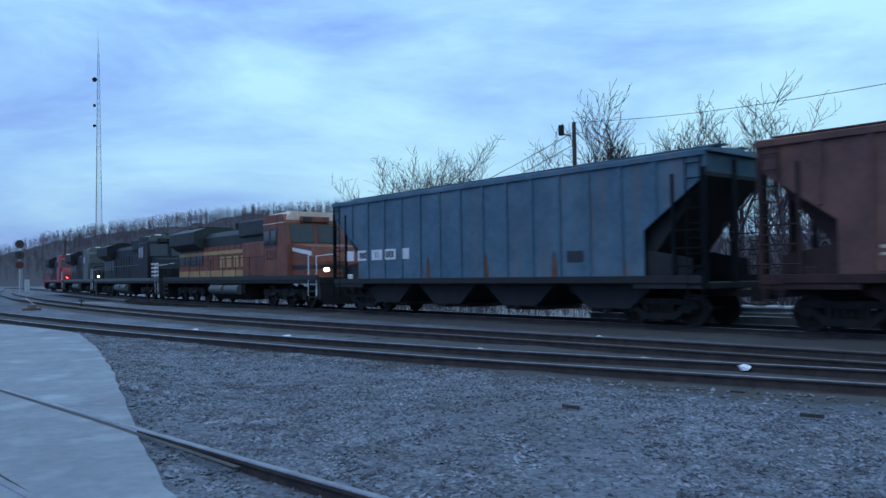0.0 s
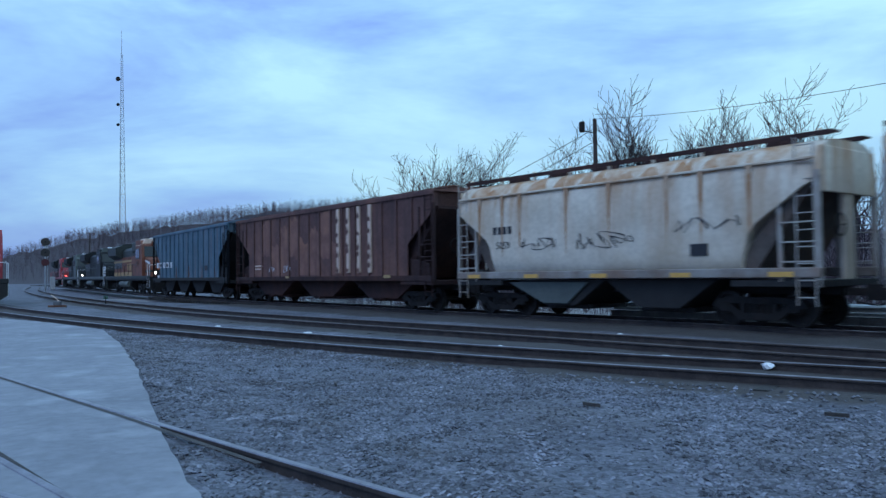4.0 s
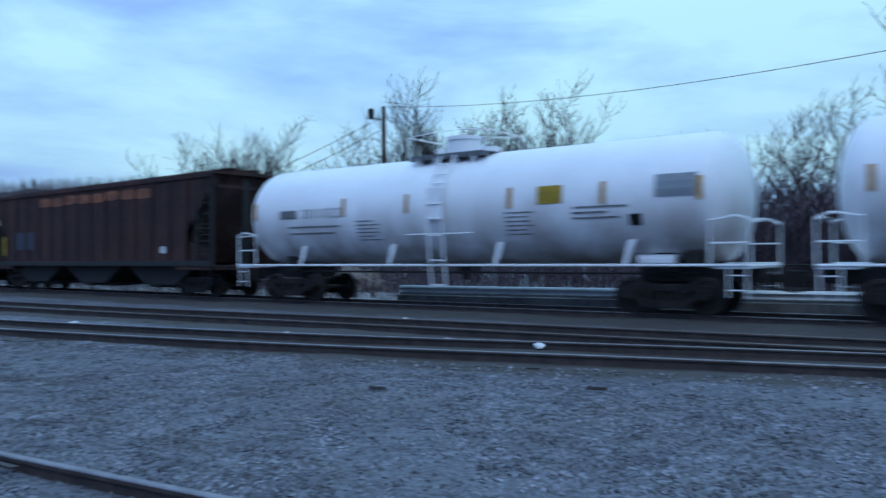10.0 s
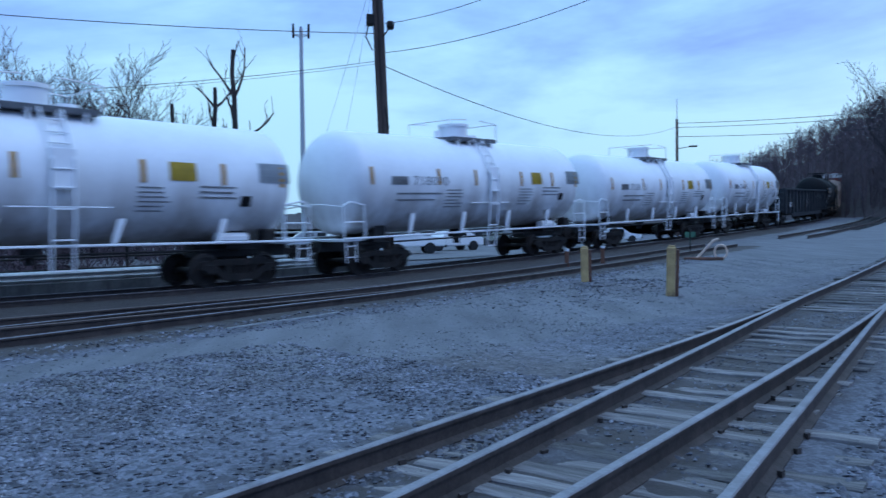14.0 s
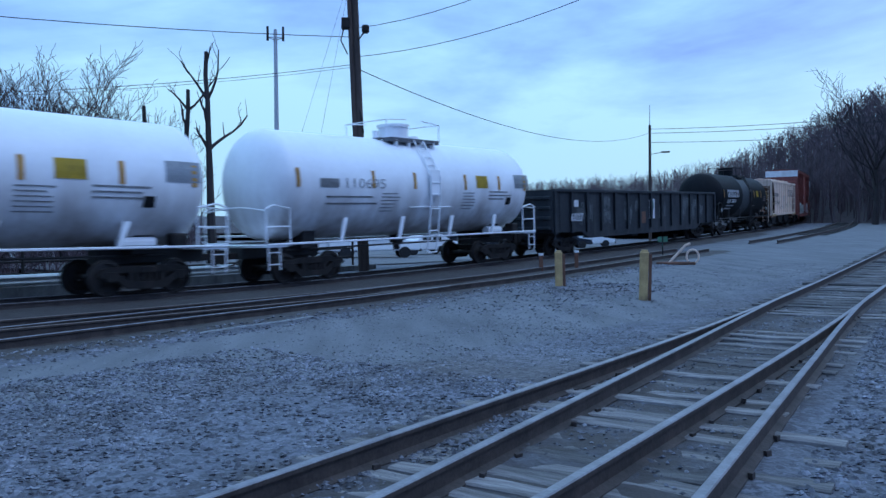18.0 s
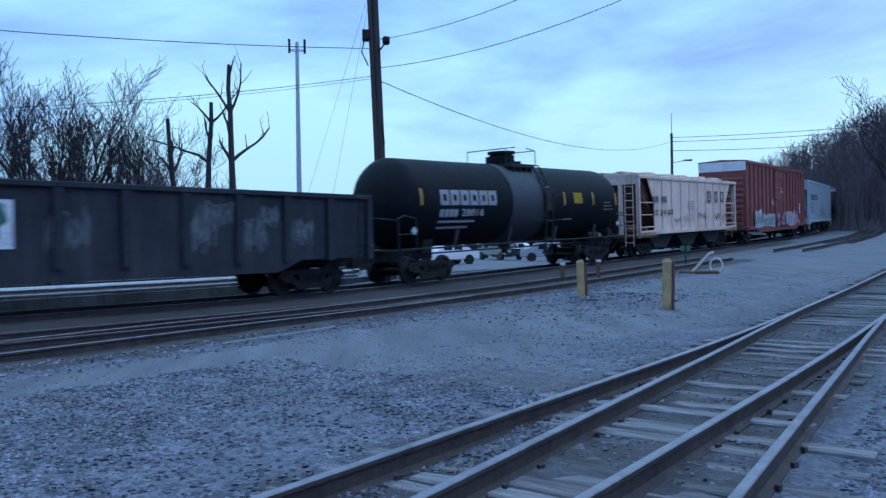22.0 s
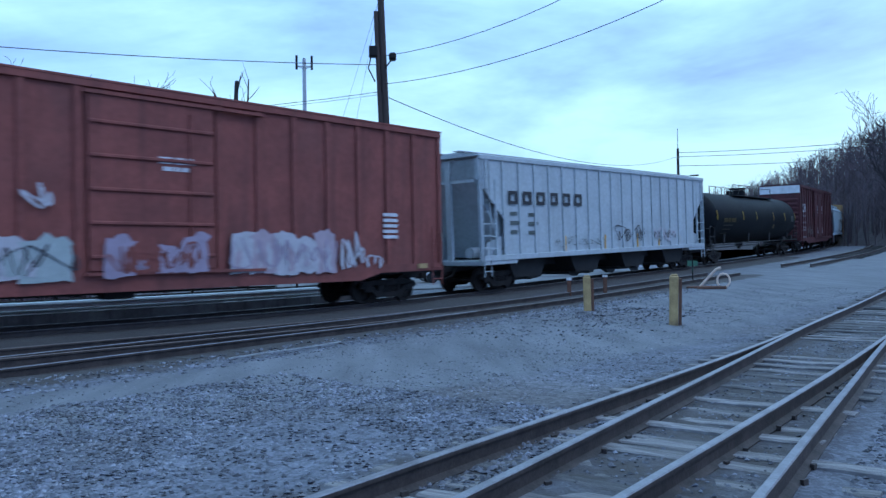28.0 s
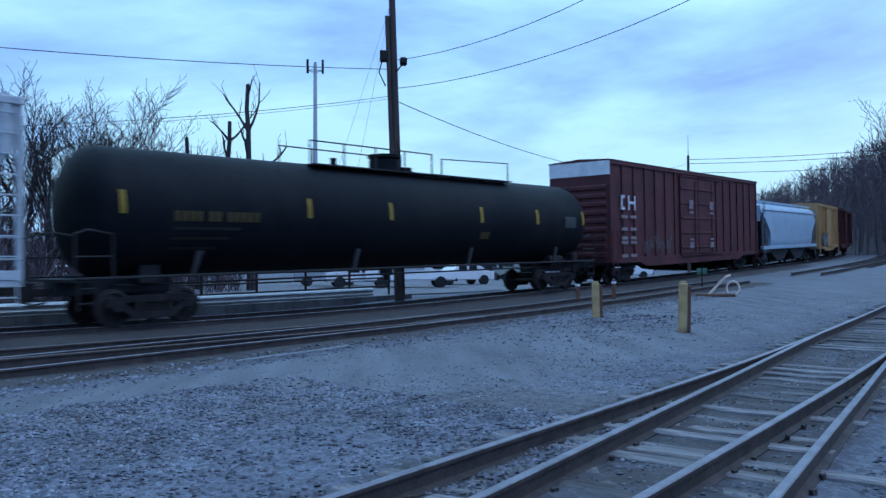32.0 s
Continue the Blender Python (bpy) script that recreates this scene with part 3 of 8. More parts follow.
def make_ground():
    us, vs = axis(-40, 60, 0.4, 3200), axis(-6, 24, 0.3, 3200)
    verts, faces, lane, oily = [], [], [], []
    for u in us:
        for v in vs:
            x, y = xy(u, v)
            near = -62 < u < 62 and -7 < v < 30
            z, dark, heap = surface(u, v, x, y)
            verts.append((x, y, z))
            lo = np.interp(u, [-2, 3, 8, 14, 22, 34, 60], [10.5, 7.6, 6.2, 5.6, 6.2, 4.5, 3])
            hi = np.interp(u, [-2, 3, 8, 14, 22, 60], [10.0, 10.4, 11.0, 11.6, 11.6, 20])
            m = max(0.0, min(1.0, min(v - lo, hi - v) / 1.2 + 0.35)) if u > -2 else 0.0
            lane.append(m * (1 - 0.9 * heap) * (1 if near or u > 0 else 0))
            oily.append(dark)
    n = len(vs)
    for i in range(len(us) - 1):
        for j in range(n - 1):
            a = i * n + j
            faces.append((a, a + n, a + n + 1, a + 1))
    me = raw("ground", verts, faces, GRAVEL, True)
    for name, val in (("lane", lane), ("oily", oily)):
        me.attributes.new(name, "FLOAT", "POINT").data.foreach_set("value", [float(k) for k in val])
    tagged(new("ground", me), "grey crushed stone yard ground, packed and uneven", "ground", kind="structure")


make_ground()


# ---- tracks ----
RAIL = [(-0.07, -0.18), (0.07, -0.18), (0.07, -0.165), (0.012, -0.14), (0.010, -0.045), (0.036, -0.035), (0.036, -0.008), (0.028, 0.0),
        (-0.028, 0.0), (-0.036, -0.008), (-0.036, -0.035), (-0.010, -0.045), (-0.012, -0.14), (-0.07, -0.165)]


def rail_mesh(pts, top):
    """Sweep the rail section along points (x, y, z of the rail head)."""
    verts, faces, n = [], [], len(RAIL)
    for i, p in enumerate(pts):
        a, b = pts[max(0, i - 1)], pts[min(len(pts) - 1, i + 1)]
        d = Vector((b[0] - a[0], b[1] - a[1], 0)).normalized()
        for q, z in RAIL:
            verts.append((p[0] - d.y * q, p[1] + d.x * q, p[2] + z))
    for i in range(len(pts) - 1):
        for j in range(n):
            faces.append((i * n + j, (i + 1) * n + j, (i + 1) * n + (j + 1) % n, i * n + (j + 1) % n))
    faces.append(tuple(range(n))[::-1])
    faces.append(tuple(range((len(pts) - 1) * n, len(pts) * n)))
    me = raw("rail", verts, faces, [RAILSIDE, top])
    for k, p in enumerate(me.polygons):
        if k < (len(pts) - 1) * n and k % n in (6, 7, 8):
            p.material_index = 1
    return me


def offset_line(uvs, off):
    out = []
    for i, (u, v) in enumerate(uvs):
        a, b = uvs[max(0, i - 1)], uvs[min(len(uvs) - 1, i + 1)]
        d = Vector((b[0] - a[0], b[1] - a[1])).normalized()
        out.append((u - d.y * off, v + d.x * off))
    return out


def dense(knots, step=1.0):
    """A smooth line through (u, v) knots."""
    us, vs = np.array([k[0] for k in knots]), np.array([k[1] for k in knots])
    t = np.arange(us[0], us[-1] + 1e-6, step)
    m = np.gradient(vs, us)
    out = []
    for x in t:
        i = min(max(int(np.searchsorted(us, x)) - 1, 0), len(us) - 2)
        h = us[i + 1] - us[i]
        q = (x - us[i]) / h
        v = (2 * q ** 3 - 3 * q ** 2 + 1) * vs[i] + (q ** 3 - 2 * q ** 2 + q) * h * m[i] + (-2 * q ** 3 + 3 * q ** 2) * vs[i + 1] + (q ** 3 - q ** 2) * h * m[i + 1]
        out.append((float(x), float(v)))
    return out


def tie_mesh(material, w=0.23, ln=2.6, h=0.17):
    bm = B()
    rng = random.Random(int(w * 1000))
    n = 9
    rows = []
    for i in range(n + 1):
        y = -ln / 2 + ln * i / n
        a, b = w / 2 * rng.uniform(0.86, 1.06), w / 2 * rng.uniform(0.86, 1.06)
        z = rng.uniform(-0.012, 0.006)
        rows.append([bm.verts.new(p) for p in ((-a, y, -h), (-a, y, z - 0.012), (-a + 0.02, y, z), (b - 0.02, y, z + rng.uniform(-0.008, 0.004)), (b, y, z - 0.014), (b, y, -h))])
    for r, q in zip(rows, rows[1:]):
        for k in range(5):
            bm.faces.new((r[k], r[k + 1], q[k + 1], q[k]))
    bm.faces.new(rows[0])
    bm.faces.new(rows[-1][::-1])
    return mesh_of("tie", bm, material)


TIE_OLD, TIE_BLACK = [tie_mesh(TIE, w) for w in (0.19, 0.205, 0.22, 0.235)], [tie_mesh(TIEDARK)]
PLATE = mesh_of("rail_anchor", prism(B(), [(-0.028, -0.022), (0.03, -0.018), (0.022, 0.015), (0.0, 0.022), (-0.02, 0.012)], -0.02, 0.02, "z"), RAILSIDE)


def make_track(label, line, top, ties=None, tie_range=(0, 0), spacing=0.53, gauge=1.505, rails=(-1, 1), drop=0.165, plates=0):
    """A track along (u, v) points; each rail and each tie is a part."""
    th = empty("track", Matrix(), label, "railway track", kind="structure")
    for sgn in rails:
        pts = [(*xy(u, v), rise(u)) for u, v in offset_line(line, sgn * gauge / 2)]
        part("rail", rail_mesh(pts, top), None, th)
    if ties:
        rng = random.Random(len(line))
        u = tie_range[0]
        us, vs = [p[0] for p in line], [p[1] for p in line]
        while u < tie_range[1]:
            v = float(np.interp(u, us, vs))
            dv = float(np.interp(u + 0.5, us, vs)) - v
            x, y = xy(u, v)
            ob = part("tie", ties[rng.randrange(len(ties))], None, th)
            ob.matrix_basis = pose(x, y, rise(u) - drop + rng.uniform(-0.03, 0.006), 0, rng.uniform(-0.6, 0.6), -45 + math.degrees(math.atan2(dv, 0.5)) + rng.uniform(-1.5, 1.5))
            if plates and u < plates:
                for sgn in rails:
                    for side in (-1, 1):
                        if rng.random() < 0.4:
                            continue
                        p = part("rail_anchor", PLATE, None, th)
                        px, py = xy(u + rng.uniform(-0.05, 0.05), v + sgn * gauge / 2 + side * 0.09)
                        p.matrix_basis = pose(px, py, rise(u) - 0.155, rng.uniform(-8, 8), 0, -45 + rng.uniform(-20, 20))
            u += spacing * rng.uniform(0.94, 1.06)
    return th


MAIN = [(u, v_main(u)) for u in np.arange(-190, 150, 1.0)]
SIDING = dense(SIDING_K)
NEARSIDING = dense(NEARSIDING_K)
NEAR = dense([(-60, 2.4), (-20, 2.45), (-8, 2.45), (-3, 2.55), (3, 2.93), (9, 3.28), (16, 3.75), (25, 4.3), (40, 5.3), (70, 8.5)], 0.5)
TURNOUT = dense([(-8, 0.2), (-3, 1.25), (0, 1.78), (3.5, 2.22), (9, 2.92), (13, 3.42), (17, 3.83), (20, 4.02)], 0.5)


def make_tracks():
    make_track("main line track with polished rails on dark ballast", MAIN, RAILTOP, TIE_BLACK, (-60, 60), 0.55)
    make_track("siding with dull rails sunk in dark ballast", SIDING, RAILDULL, TIE_BLACK, (-46, 35.5), 0.55, drop=0.15)
    make_track("near siding with worn rails merging into the next track", NEARSIDING, RAILTOP, TIE_BLACK, (-46, 13), 0.55, drop=0.15)
    make_track("overgrown siding curving away beside the main line", [(u, v_main(u) - 5.7) for u in np.arange(45.0, 140.0, 1.5)], RAILDULL, TIE_BLACK, (58, 120), 1.1, drop=0.12)
    make_track("yard track in the foreground with bright rail heads", NEAR, RAILTOP, TIE_OLD, (2.2, 45), 0.52, drop=0.148, plates=16)
    make_track("turnout rails closing on the yard track", TURNOUT, RAILTOP, TIE_OLD, (2, 6.5), 0.52, drop=0.150, plates=8)


make_tracks()


def stones(name, count, us, vs, size, label, seed, material=STONE, weight=None):
    """Loose broken stone: many small faceted pieces joined."""
    rng = np.random.default_rng(seed)
    base = np.array([(1, 0, 0), (-1, 0, 0), (0, 1, 0), (0, -1, 0), (0, 0, 1), (0, 0, -1)], float)
    tri = np.array([(0, 2, 4), (2, 1, 4), (1, 3, 4), (3, 0, 4), (2, 0, 5), (1, 2, 5), (3, 1, 5), (0, 3, 5)])
    u, v = rng.uniform(us[0], us[1], count), rng.uniform(vs[0], vs[1], count)
    if weight:
        keep = np.array([rng.random() < weight(a, b) for a, b in zip(u, v)])
        u, v = u[keep], v[keep]
    n = len(u)
    sc = size * rng.uniform(0.5, 1.5, (n, 1, 1)) * rng.uniform(0.6, 1.3, (n, 6, 1)) * np.array([1, 0.8, 0.5])
    ang = rng.uniform(0, 6.28, n)
    p = base[None] * sc
    c, s = np.cos(ang)[:, None], np.sin(ang)[:, None]
    tilt = rng.uniform(-0.5, 0.5, (n, 1))
    px, py, pz = p[..., 0] * c - p[..., 1] * s, p[..., 0] * s + p[..., 1] * c, p[..., 2]
    pz = pz + px * tilt
    x, y = (u + v) / R2, (v - u) / R2
    z = np.array([surface(float(a), float(w), float(b), float(d))[0] for a, w, b, d in zip(u, v, x, y)])
    out = np.stack([px + x[:, None], py + y[:, None], pz + (z + size * 0.12)[:, None]], -1).reshape(-1, 3)
    f = (tri[None] + (np.arange(n) * 6)[:, None, None]).reshape(-1, 3)
    me = bpy.data.meshes.new(name)
    me.from_pydata(out.tolist(), [], f.tolist())
    me.materials.append(material)
    tagged(new(name, me), label, "gravel", kind="stuff")


def pad_clear(u, v):
    lim = pad_edge(v)
    return (0.03 if u > lim - 1.2 else 0.0) if u < lim + 0.1 else (0.35 + 0.65 * (noise.noise((u * 0.35, v * 0.35, 3)) > -0.15))


stones("loose_gravel", 80000, (-24, 7), (3.4, 9.2), 0.027, "loose grey broken stone strewn between the tracks", 1, weight=pad_clear)
stones("loose_gravel", 9000, (-7, 2.5), (0.6, 3.4), 0.026, "loose stone packed between the near rails", 2, weight=pad_clear)
stones("loose_gravel", 12000, (2.4, 20), (1.4, 4.6), 0.022, "small stone packed between the turnout ties", 9, weight=lambda u, v: 0.45 * (abs(v - 0.06 * u - 2.75) < 1.3) * (noise.noise((u * 0.8, v * 0.8, 6)) > -0.25))
stones("loose_gravel", 24000, (1.5, 16), (-3, 2.4), 0.03, "loose stone beside the turnout", 3, weight=lambda u, v: float(v < 0.75 + 0.115 * u))
stones("loose_gravel", 9000, (3, 15), (4.4, 7.5), 0.025, "loose stone beside the lane", 4, FINES, weight=lambda u, v: 0.5 * (noise.noise((u * 0.5, v * 0.5, 8)) > -0.1) * (1 - (u - 3) / 13))
stones("loose_gravel", 7000, (12, 23), (6.5, 11), 0.032, "loose stone heaped round the posts", 5, weight=lambda u, v: float(math.exp(-((u - 17.2) ** 2 / 9 + (v - 9.1) ** 2 / 1.6))))
stones("loose_gravel", 30000, (-40, 30), (7.9, 12.6), 0.036, "coarse stone along the siding edge", 6, weight=lambda u, v: 0.8 * (abs(v - (np.interp(u, [-40, -17, -8, -3, 4, 9, 16, 30], [8.6, 8.4, 9.1, 9.9, 10.9, 11.4, 11.9, 11.9]) - 0.2)) < 0.5))
stones("loose_gravel", 26000, (-2, 30), (5.0, 11.4), 0.017, "fine stone strewn over the packed lane", 7, FINES, weight=lambda u, v: 0.25 + 0.7 * (noise.noise((u * 0.25, v * 1.1, 2)) > 0.05))


# ---- running gear ----
def wheel_mesh(r):
    """A wheelset: two flanged wheels on an axle, along y."""
    bm = B()
    n = 24
    for sg in (-1, 1):
        prof = [(0.10, 0.62), (0.11, 0.82), (r * 0.45, 0.76), (r * 0.8, 0.75), (r * 0.83, 0.82), (r, 0.81), (r + 0.003, 0.71), (r + 0.025, 0.695), (r + 0.02, 0.675), (r * 0.82, 0.68), (r * 0.78, 0.71), (r * 0.4, 0.70)]
        rings = []
        for rad, y in prof:
            rings.append([bm.verts.new((rad * math.cos(6.28318 * k / n), sg * y, rad * math.sin(6.28318 * k / n))) for k in range(n)])
        for a, b in zip(rings, rings[1:] + rings[:1]):
            for k in range(n):
                bm.faces.new((a[k], a[(k + 1) % n], b[(k + 1) % n], b[k]))
    rod(bm, (0, -1.02, 0), (0, 1.02, 0), 0.075, 10)
    for sg in (-1, 1):
        rod(bm, (0, sg * 0.9, 0), (0, sg * 1.06, 0), 0.11, 6)
        for k in range(4):
            a = 6.28318 * k / 4
            rod(bm, (0.065 * math.cos(a), sg * 1.05, 0.065 * math.sin(a)), (0.065 * math.cos(a), sg * 1.08, 0.065 * math.sin(a)), 0.018, 5)
    return mesh_of("wheelset", bm, WHEELM, True)


def truck_mesh():
    """A freight truck's two cast side frames, bolster and springs."""
    bm = B()
    for sg in (-1, 1):
        y0, y1 = (sg * 0.93, sg * 1.06) if sg > 0 else (-1.06, -0.93)
        prism(bm, [(-1.22, 0.50), (-1.12, 0.66), (-0.55, 0.72), (0.55, 0.72), (1.12, 0.66), (1.22, 0.50), (1.06, 0.44), (0.74, 0.56), (-0.74, 0.56), (-1.06, 0.44)], y0, y1)
        prism(bm, [(-1.0, 0.58), (-0.80, 0.60), (-0.42, 0.33), (0.42, 0.33), (0.80, 0.60), (1.0, 0.58), (0.52, 0.17), (-0.52, 0.17)], y0, y1)
        for x in (-0.40, 0.40):
            box(bm, x - 0.06, x + 0.06, y0, y1, 0.30, 0.60)
        for x in (-0.89, 0.89):
            box(bm, x - 0.15, x + 0.15, y0 - 0.02, y1 + 0.02, 0.34, 0.60, 0.03)
        for x in (-0.24, -0.08, 0.08, 0.24):
            rod(bm, (x, sg * 0.99, 0.31), (x, sg * 0.99, 0.56), 0.062, 8)
    box(bm, -0.19, 0.19, -1.08, 1.08, 0.53, 0.70, 0.02)
    rod(bm, (0, 0, 0.68), (0, 0, 0.84), 0.28, 12)
    for x in (-0.5, 0.5):
        box(bm, x - 0.05, x + 0.05, -0.9, 0.9, 0.36, 0.50)
    return mesh_of("truck", bm, STEELDARK)


def loco_truck_mesh():
    bm = B()
    for sg in (-1, 1):
        y0, y1 = sorted((sg * 0.98, sg * 1.12))
        prism(bm, [(-2.5, 0.62), (-2.3, 0.86), (2.3, 0.86), (2.5, 0.62), (2.2, 0.56), (1.3, 0.72), (0.7, 0.56), (-0.7, 0.56), (-1.3, 0.72), (-2.2, 0.56)], y0, y1)
        for x in (-2.05, 0, 2.05):
            box(bm, x - 0.20, x + 0.20, y0 - 0.03, y1 + 0.03, 0.36, 0.78, 0.03)
        for x in (-1.05, 1.05):
            box(bm, x - 0.22, x + 0.22, y0, y1, 0.30, 0.62, 0.03)
            rod(bm, (x - 0.3, sg * 1.16, 0.60), (x + 0.3, sg * 1.16, 0.60), 0.09, 8)
        for x in (-1.6, -0.5, 0.5, 1.6):
            rod(bm, (x, sg * 1.1, 0.5), (x, sg * 1.1, 0.9), 0.08, 8)
    box(bm, -2.3, 2.3, -0.6, 0.6, 0.6, 0.95, 0.03)
    return mesh_of("truck", bm, STEELDARK)


WR, LR = 0.43, 0.52
WHEEL, LWHEEL, TRUCK, LTRUCK = wheel_mesh(WR), wheel_mesh(LR), truck_mesh(), loco_truck_mesh()
TRAIN = []  # thing, distance along the train, half spacing of its trucks, wheelsets, wheel radius


def coupler(parent, x, sg):
    bm = B()
    box(bm, *sorted((x - sg * 0.2, x + sg * 0.42)), -0.09, 0.09, 0.76, 0.94, 0.02)
    prism(bm, [(x + sg * 0.38, 0.66), (x + sg * 0.66, 0.66), (x + sg * 0.66, 1.02), (x + sg * 0.38, 1.02)], -0.17, 0.15)
    tube(bm, [(x, -0.3, 0.85), (x + sg * 0.25, -0.32, 0.62), (x + sg * 0.6, -0.2, 0.55)], 0.025)
    part("coupler", bm, STEELDARK, parent)


def running_gear(th, where, half, hl, loco=False):
    """Trucks with their wheelsets and the couplers; the thing is entered in the train's list."""
    sets = []
    for x in (-half, half):
        tr = part("truck", LTRUCK if loco else TRUCK, None, th)
        tr.matrix_basis = pose(x, 0, 0)
        for dx in (-2.05, 0, 2.05) if loco else (-0.89, 0.89):
            w = part("wheelset", LWHEEL if loco else WHEEL, None, tr)
            w.matrix_basis = pose(dx, 0, LR if loco else WR)
            sets.append((w, dx, LR if loco else WR))
    for sg in (-1, 1):
        coupler(th, sg * hl, sg)
    TRAIN.append((th, where, half, sets))


def ladder(parent, x, y, z0, z1, w, material, n=None, along="x", name="ladder", r=0.016):
    bm = B()
    d = (w / 2, 0) if along == "x" else (0, w / 2)
    for sg in (-1, 1):
        rod(bm, (x + sg * d[0], y + sg * d[1], z0), (x + sg * d[0], y + sg * d[1], z1), r * 1.3, 5)
    n = n or int((z1 - z0) / 0.36)
    for i in range(n):
        z = z0 + (z1 - z0) * (i + 0.5) / n
        rod(bm, (x - d[0], y - d[1], z), (x + d[0], y + d[1], z), r, 5)
    return part(name, bm, material, parent)


def scrawl(rng, x0, x1, z0, z1, y, material, parent, n=6, thick=0.035, name="graffiti", label=""):
    """One long hand-sprayed line, as a ribbon a hair proud of the side."""
    knots = []
    for k in range(n):
        a, w = x0 + (x1 - x0) * k / n, (x1 - x0) / n
        up = rng.random() < 0.5
        for j in range(rng.choice((3, 4, 4, 5))):
            f = rng.uniform(0.0, 0.35) if (j % 2 == 0) == up else rng.uniform(0.6, 1.0)
            knots.append((a + w * rng.uniform(-0.15, 1.15), z0 + (z1 - z0) * f * rng.uniform(0.8, 1.0)))
    pts = []
    for i in range(len(knots) - 1):
        p = [Vector(knots[min(max(i + d, 0), len(knots) - 1)]) for d in (-1, 0, 1, 2)]
        for t in (0, 0.2, 0.4, 0.6, 0.8):
            pts.append(0.5 * (2 * p[1] + (p[2] - p[0]) * t + (2 * p[0] - 5 * p[1] + 4 * p[2] - p[3]) * t * t + (3 * p[1] - p[0] - 3 * p[2] + p[3]) * t ** 3))
    bm, last = B(), None
    for i, p in enumerate(pts):
        d = pts[min(i + 1, len(pts) - 1)] - pts[max(i - 1, 0)]
        if d.length < 1e-4:
            continue
        d = d.normalized() * thick / 2 * (0.8 + 0.3 * math.sin(i * 0.9))
        row = (bm.verts.new((p.x - d.y, y - 0.00002 * i, p.y + d.x)), bm.verts.new((p.x + d.y, y - 0.00002 * i, p.y - d.x)))
        if last:
            bm.faces.new((last[0], row[0], row[1], last[1]))
        last = row
    return part(name, bm, material, parent, label)


def tag_piece(rng, x0, x1, z0, z1, y, fills, line, parent, n=5, label="painted graffiti in block letters"):
    """Sprayed block letters side by side: ragged slabs in two or three fills, strokes and drips over them."""
    for k in range(n):
        xa, xb = x0 + (x1 - x0) * k / n, x0 + (x1 - x0) * (k + 1.12) / n
        top = z0 + (z1 - z0) * rng.uniform(0.72, 1.0)
        foot = z0 + (z1 - z0) * rng.uniform(0.0, 0.12)
        lean = rng.uniform(-0.12, 0.12)

        def slab(a, b, lo, hi, dep, material, lab=""):
            bm, ring = B(), []
            for q in range(7):
                ring.append((a + (b - a) * q / 6 + rng.uniform(-0.03, 0.03), lo + rng.uniform(-0.03, 0.05)))
            for q in range(3):
                ring.append((b + rng.uniform(-0.07, 0.05), lo + (hi - lo) * (q + 1) / 4))
            for q in range(7):
                ring.append((b - (b - a) * q / 6 + lean * (hi - lo), hi + rng.uniform(-0.10, 0.06) - 0.10 * abs(q - 3) / 3))
            for q in range(3):
                ring.append((a + rng.uniform(-0.05, 0.07), hi - (hi - lo) * (q + 1) / 4))
            bm.faces.new([bm.verts.new((p, dep, r)) for p, r in ring])
            part("graffiti", bm, material, parent, lab)

        yy = y - 0.004 * (k % 2)
        slab(xa, xb, foot, top, yy, fills[k % len(fills)], label)
        for m in range(2):
            c = xa + (xb - xa) * rng.uniform(0.15, 0.7)
            slab(c, c + (xb - xa) * rng.uniform(0.12, 0.26), foot + 0.1, top - rng.uniform(0.1, 0.5), yy - 0.008 - 0.002 * m, fills[(k + m + 1) % len(fills)])
        scrawl(rng, xa, xb, foot + 0.1, top - 0.1, yy - 0.016, line, parent, 2, 0.045, "graffiti_line")


# ---- hoppers ----
def side_outline(hl, cut, zb, zm, zt):
    return [(-hl, zt), (-hl, zm), (-hl + cut, zb), (hl - cut, zb), (hl, zm), (hl, zt)]


def knee_outline(hl, cut, zb, zk, zm, zt):
    """A side sheet whose ends drop straight, lean in to a knee and drop again."""
    a = [(hl - cut, zb), (hl - cut, zk), (hl, zm), (hl, zt)]
    return [(-x, z) for x, z in a] + a[::-1]


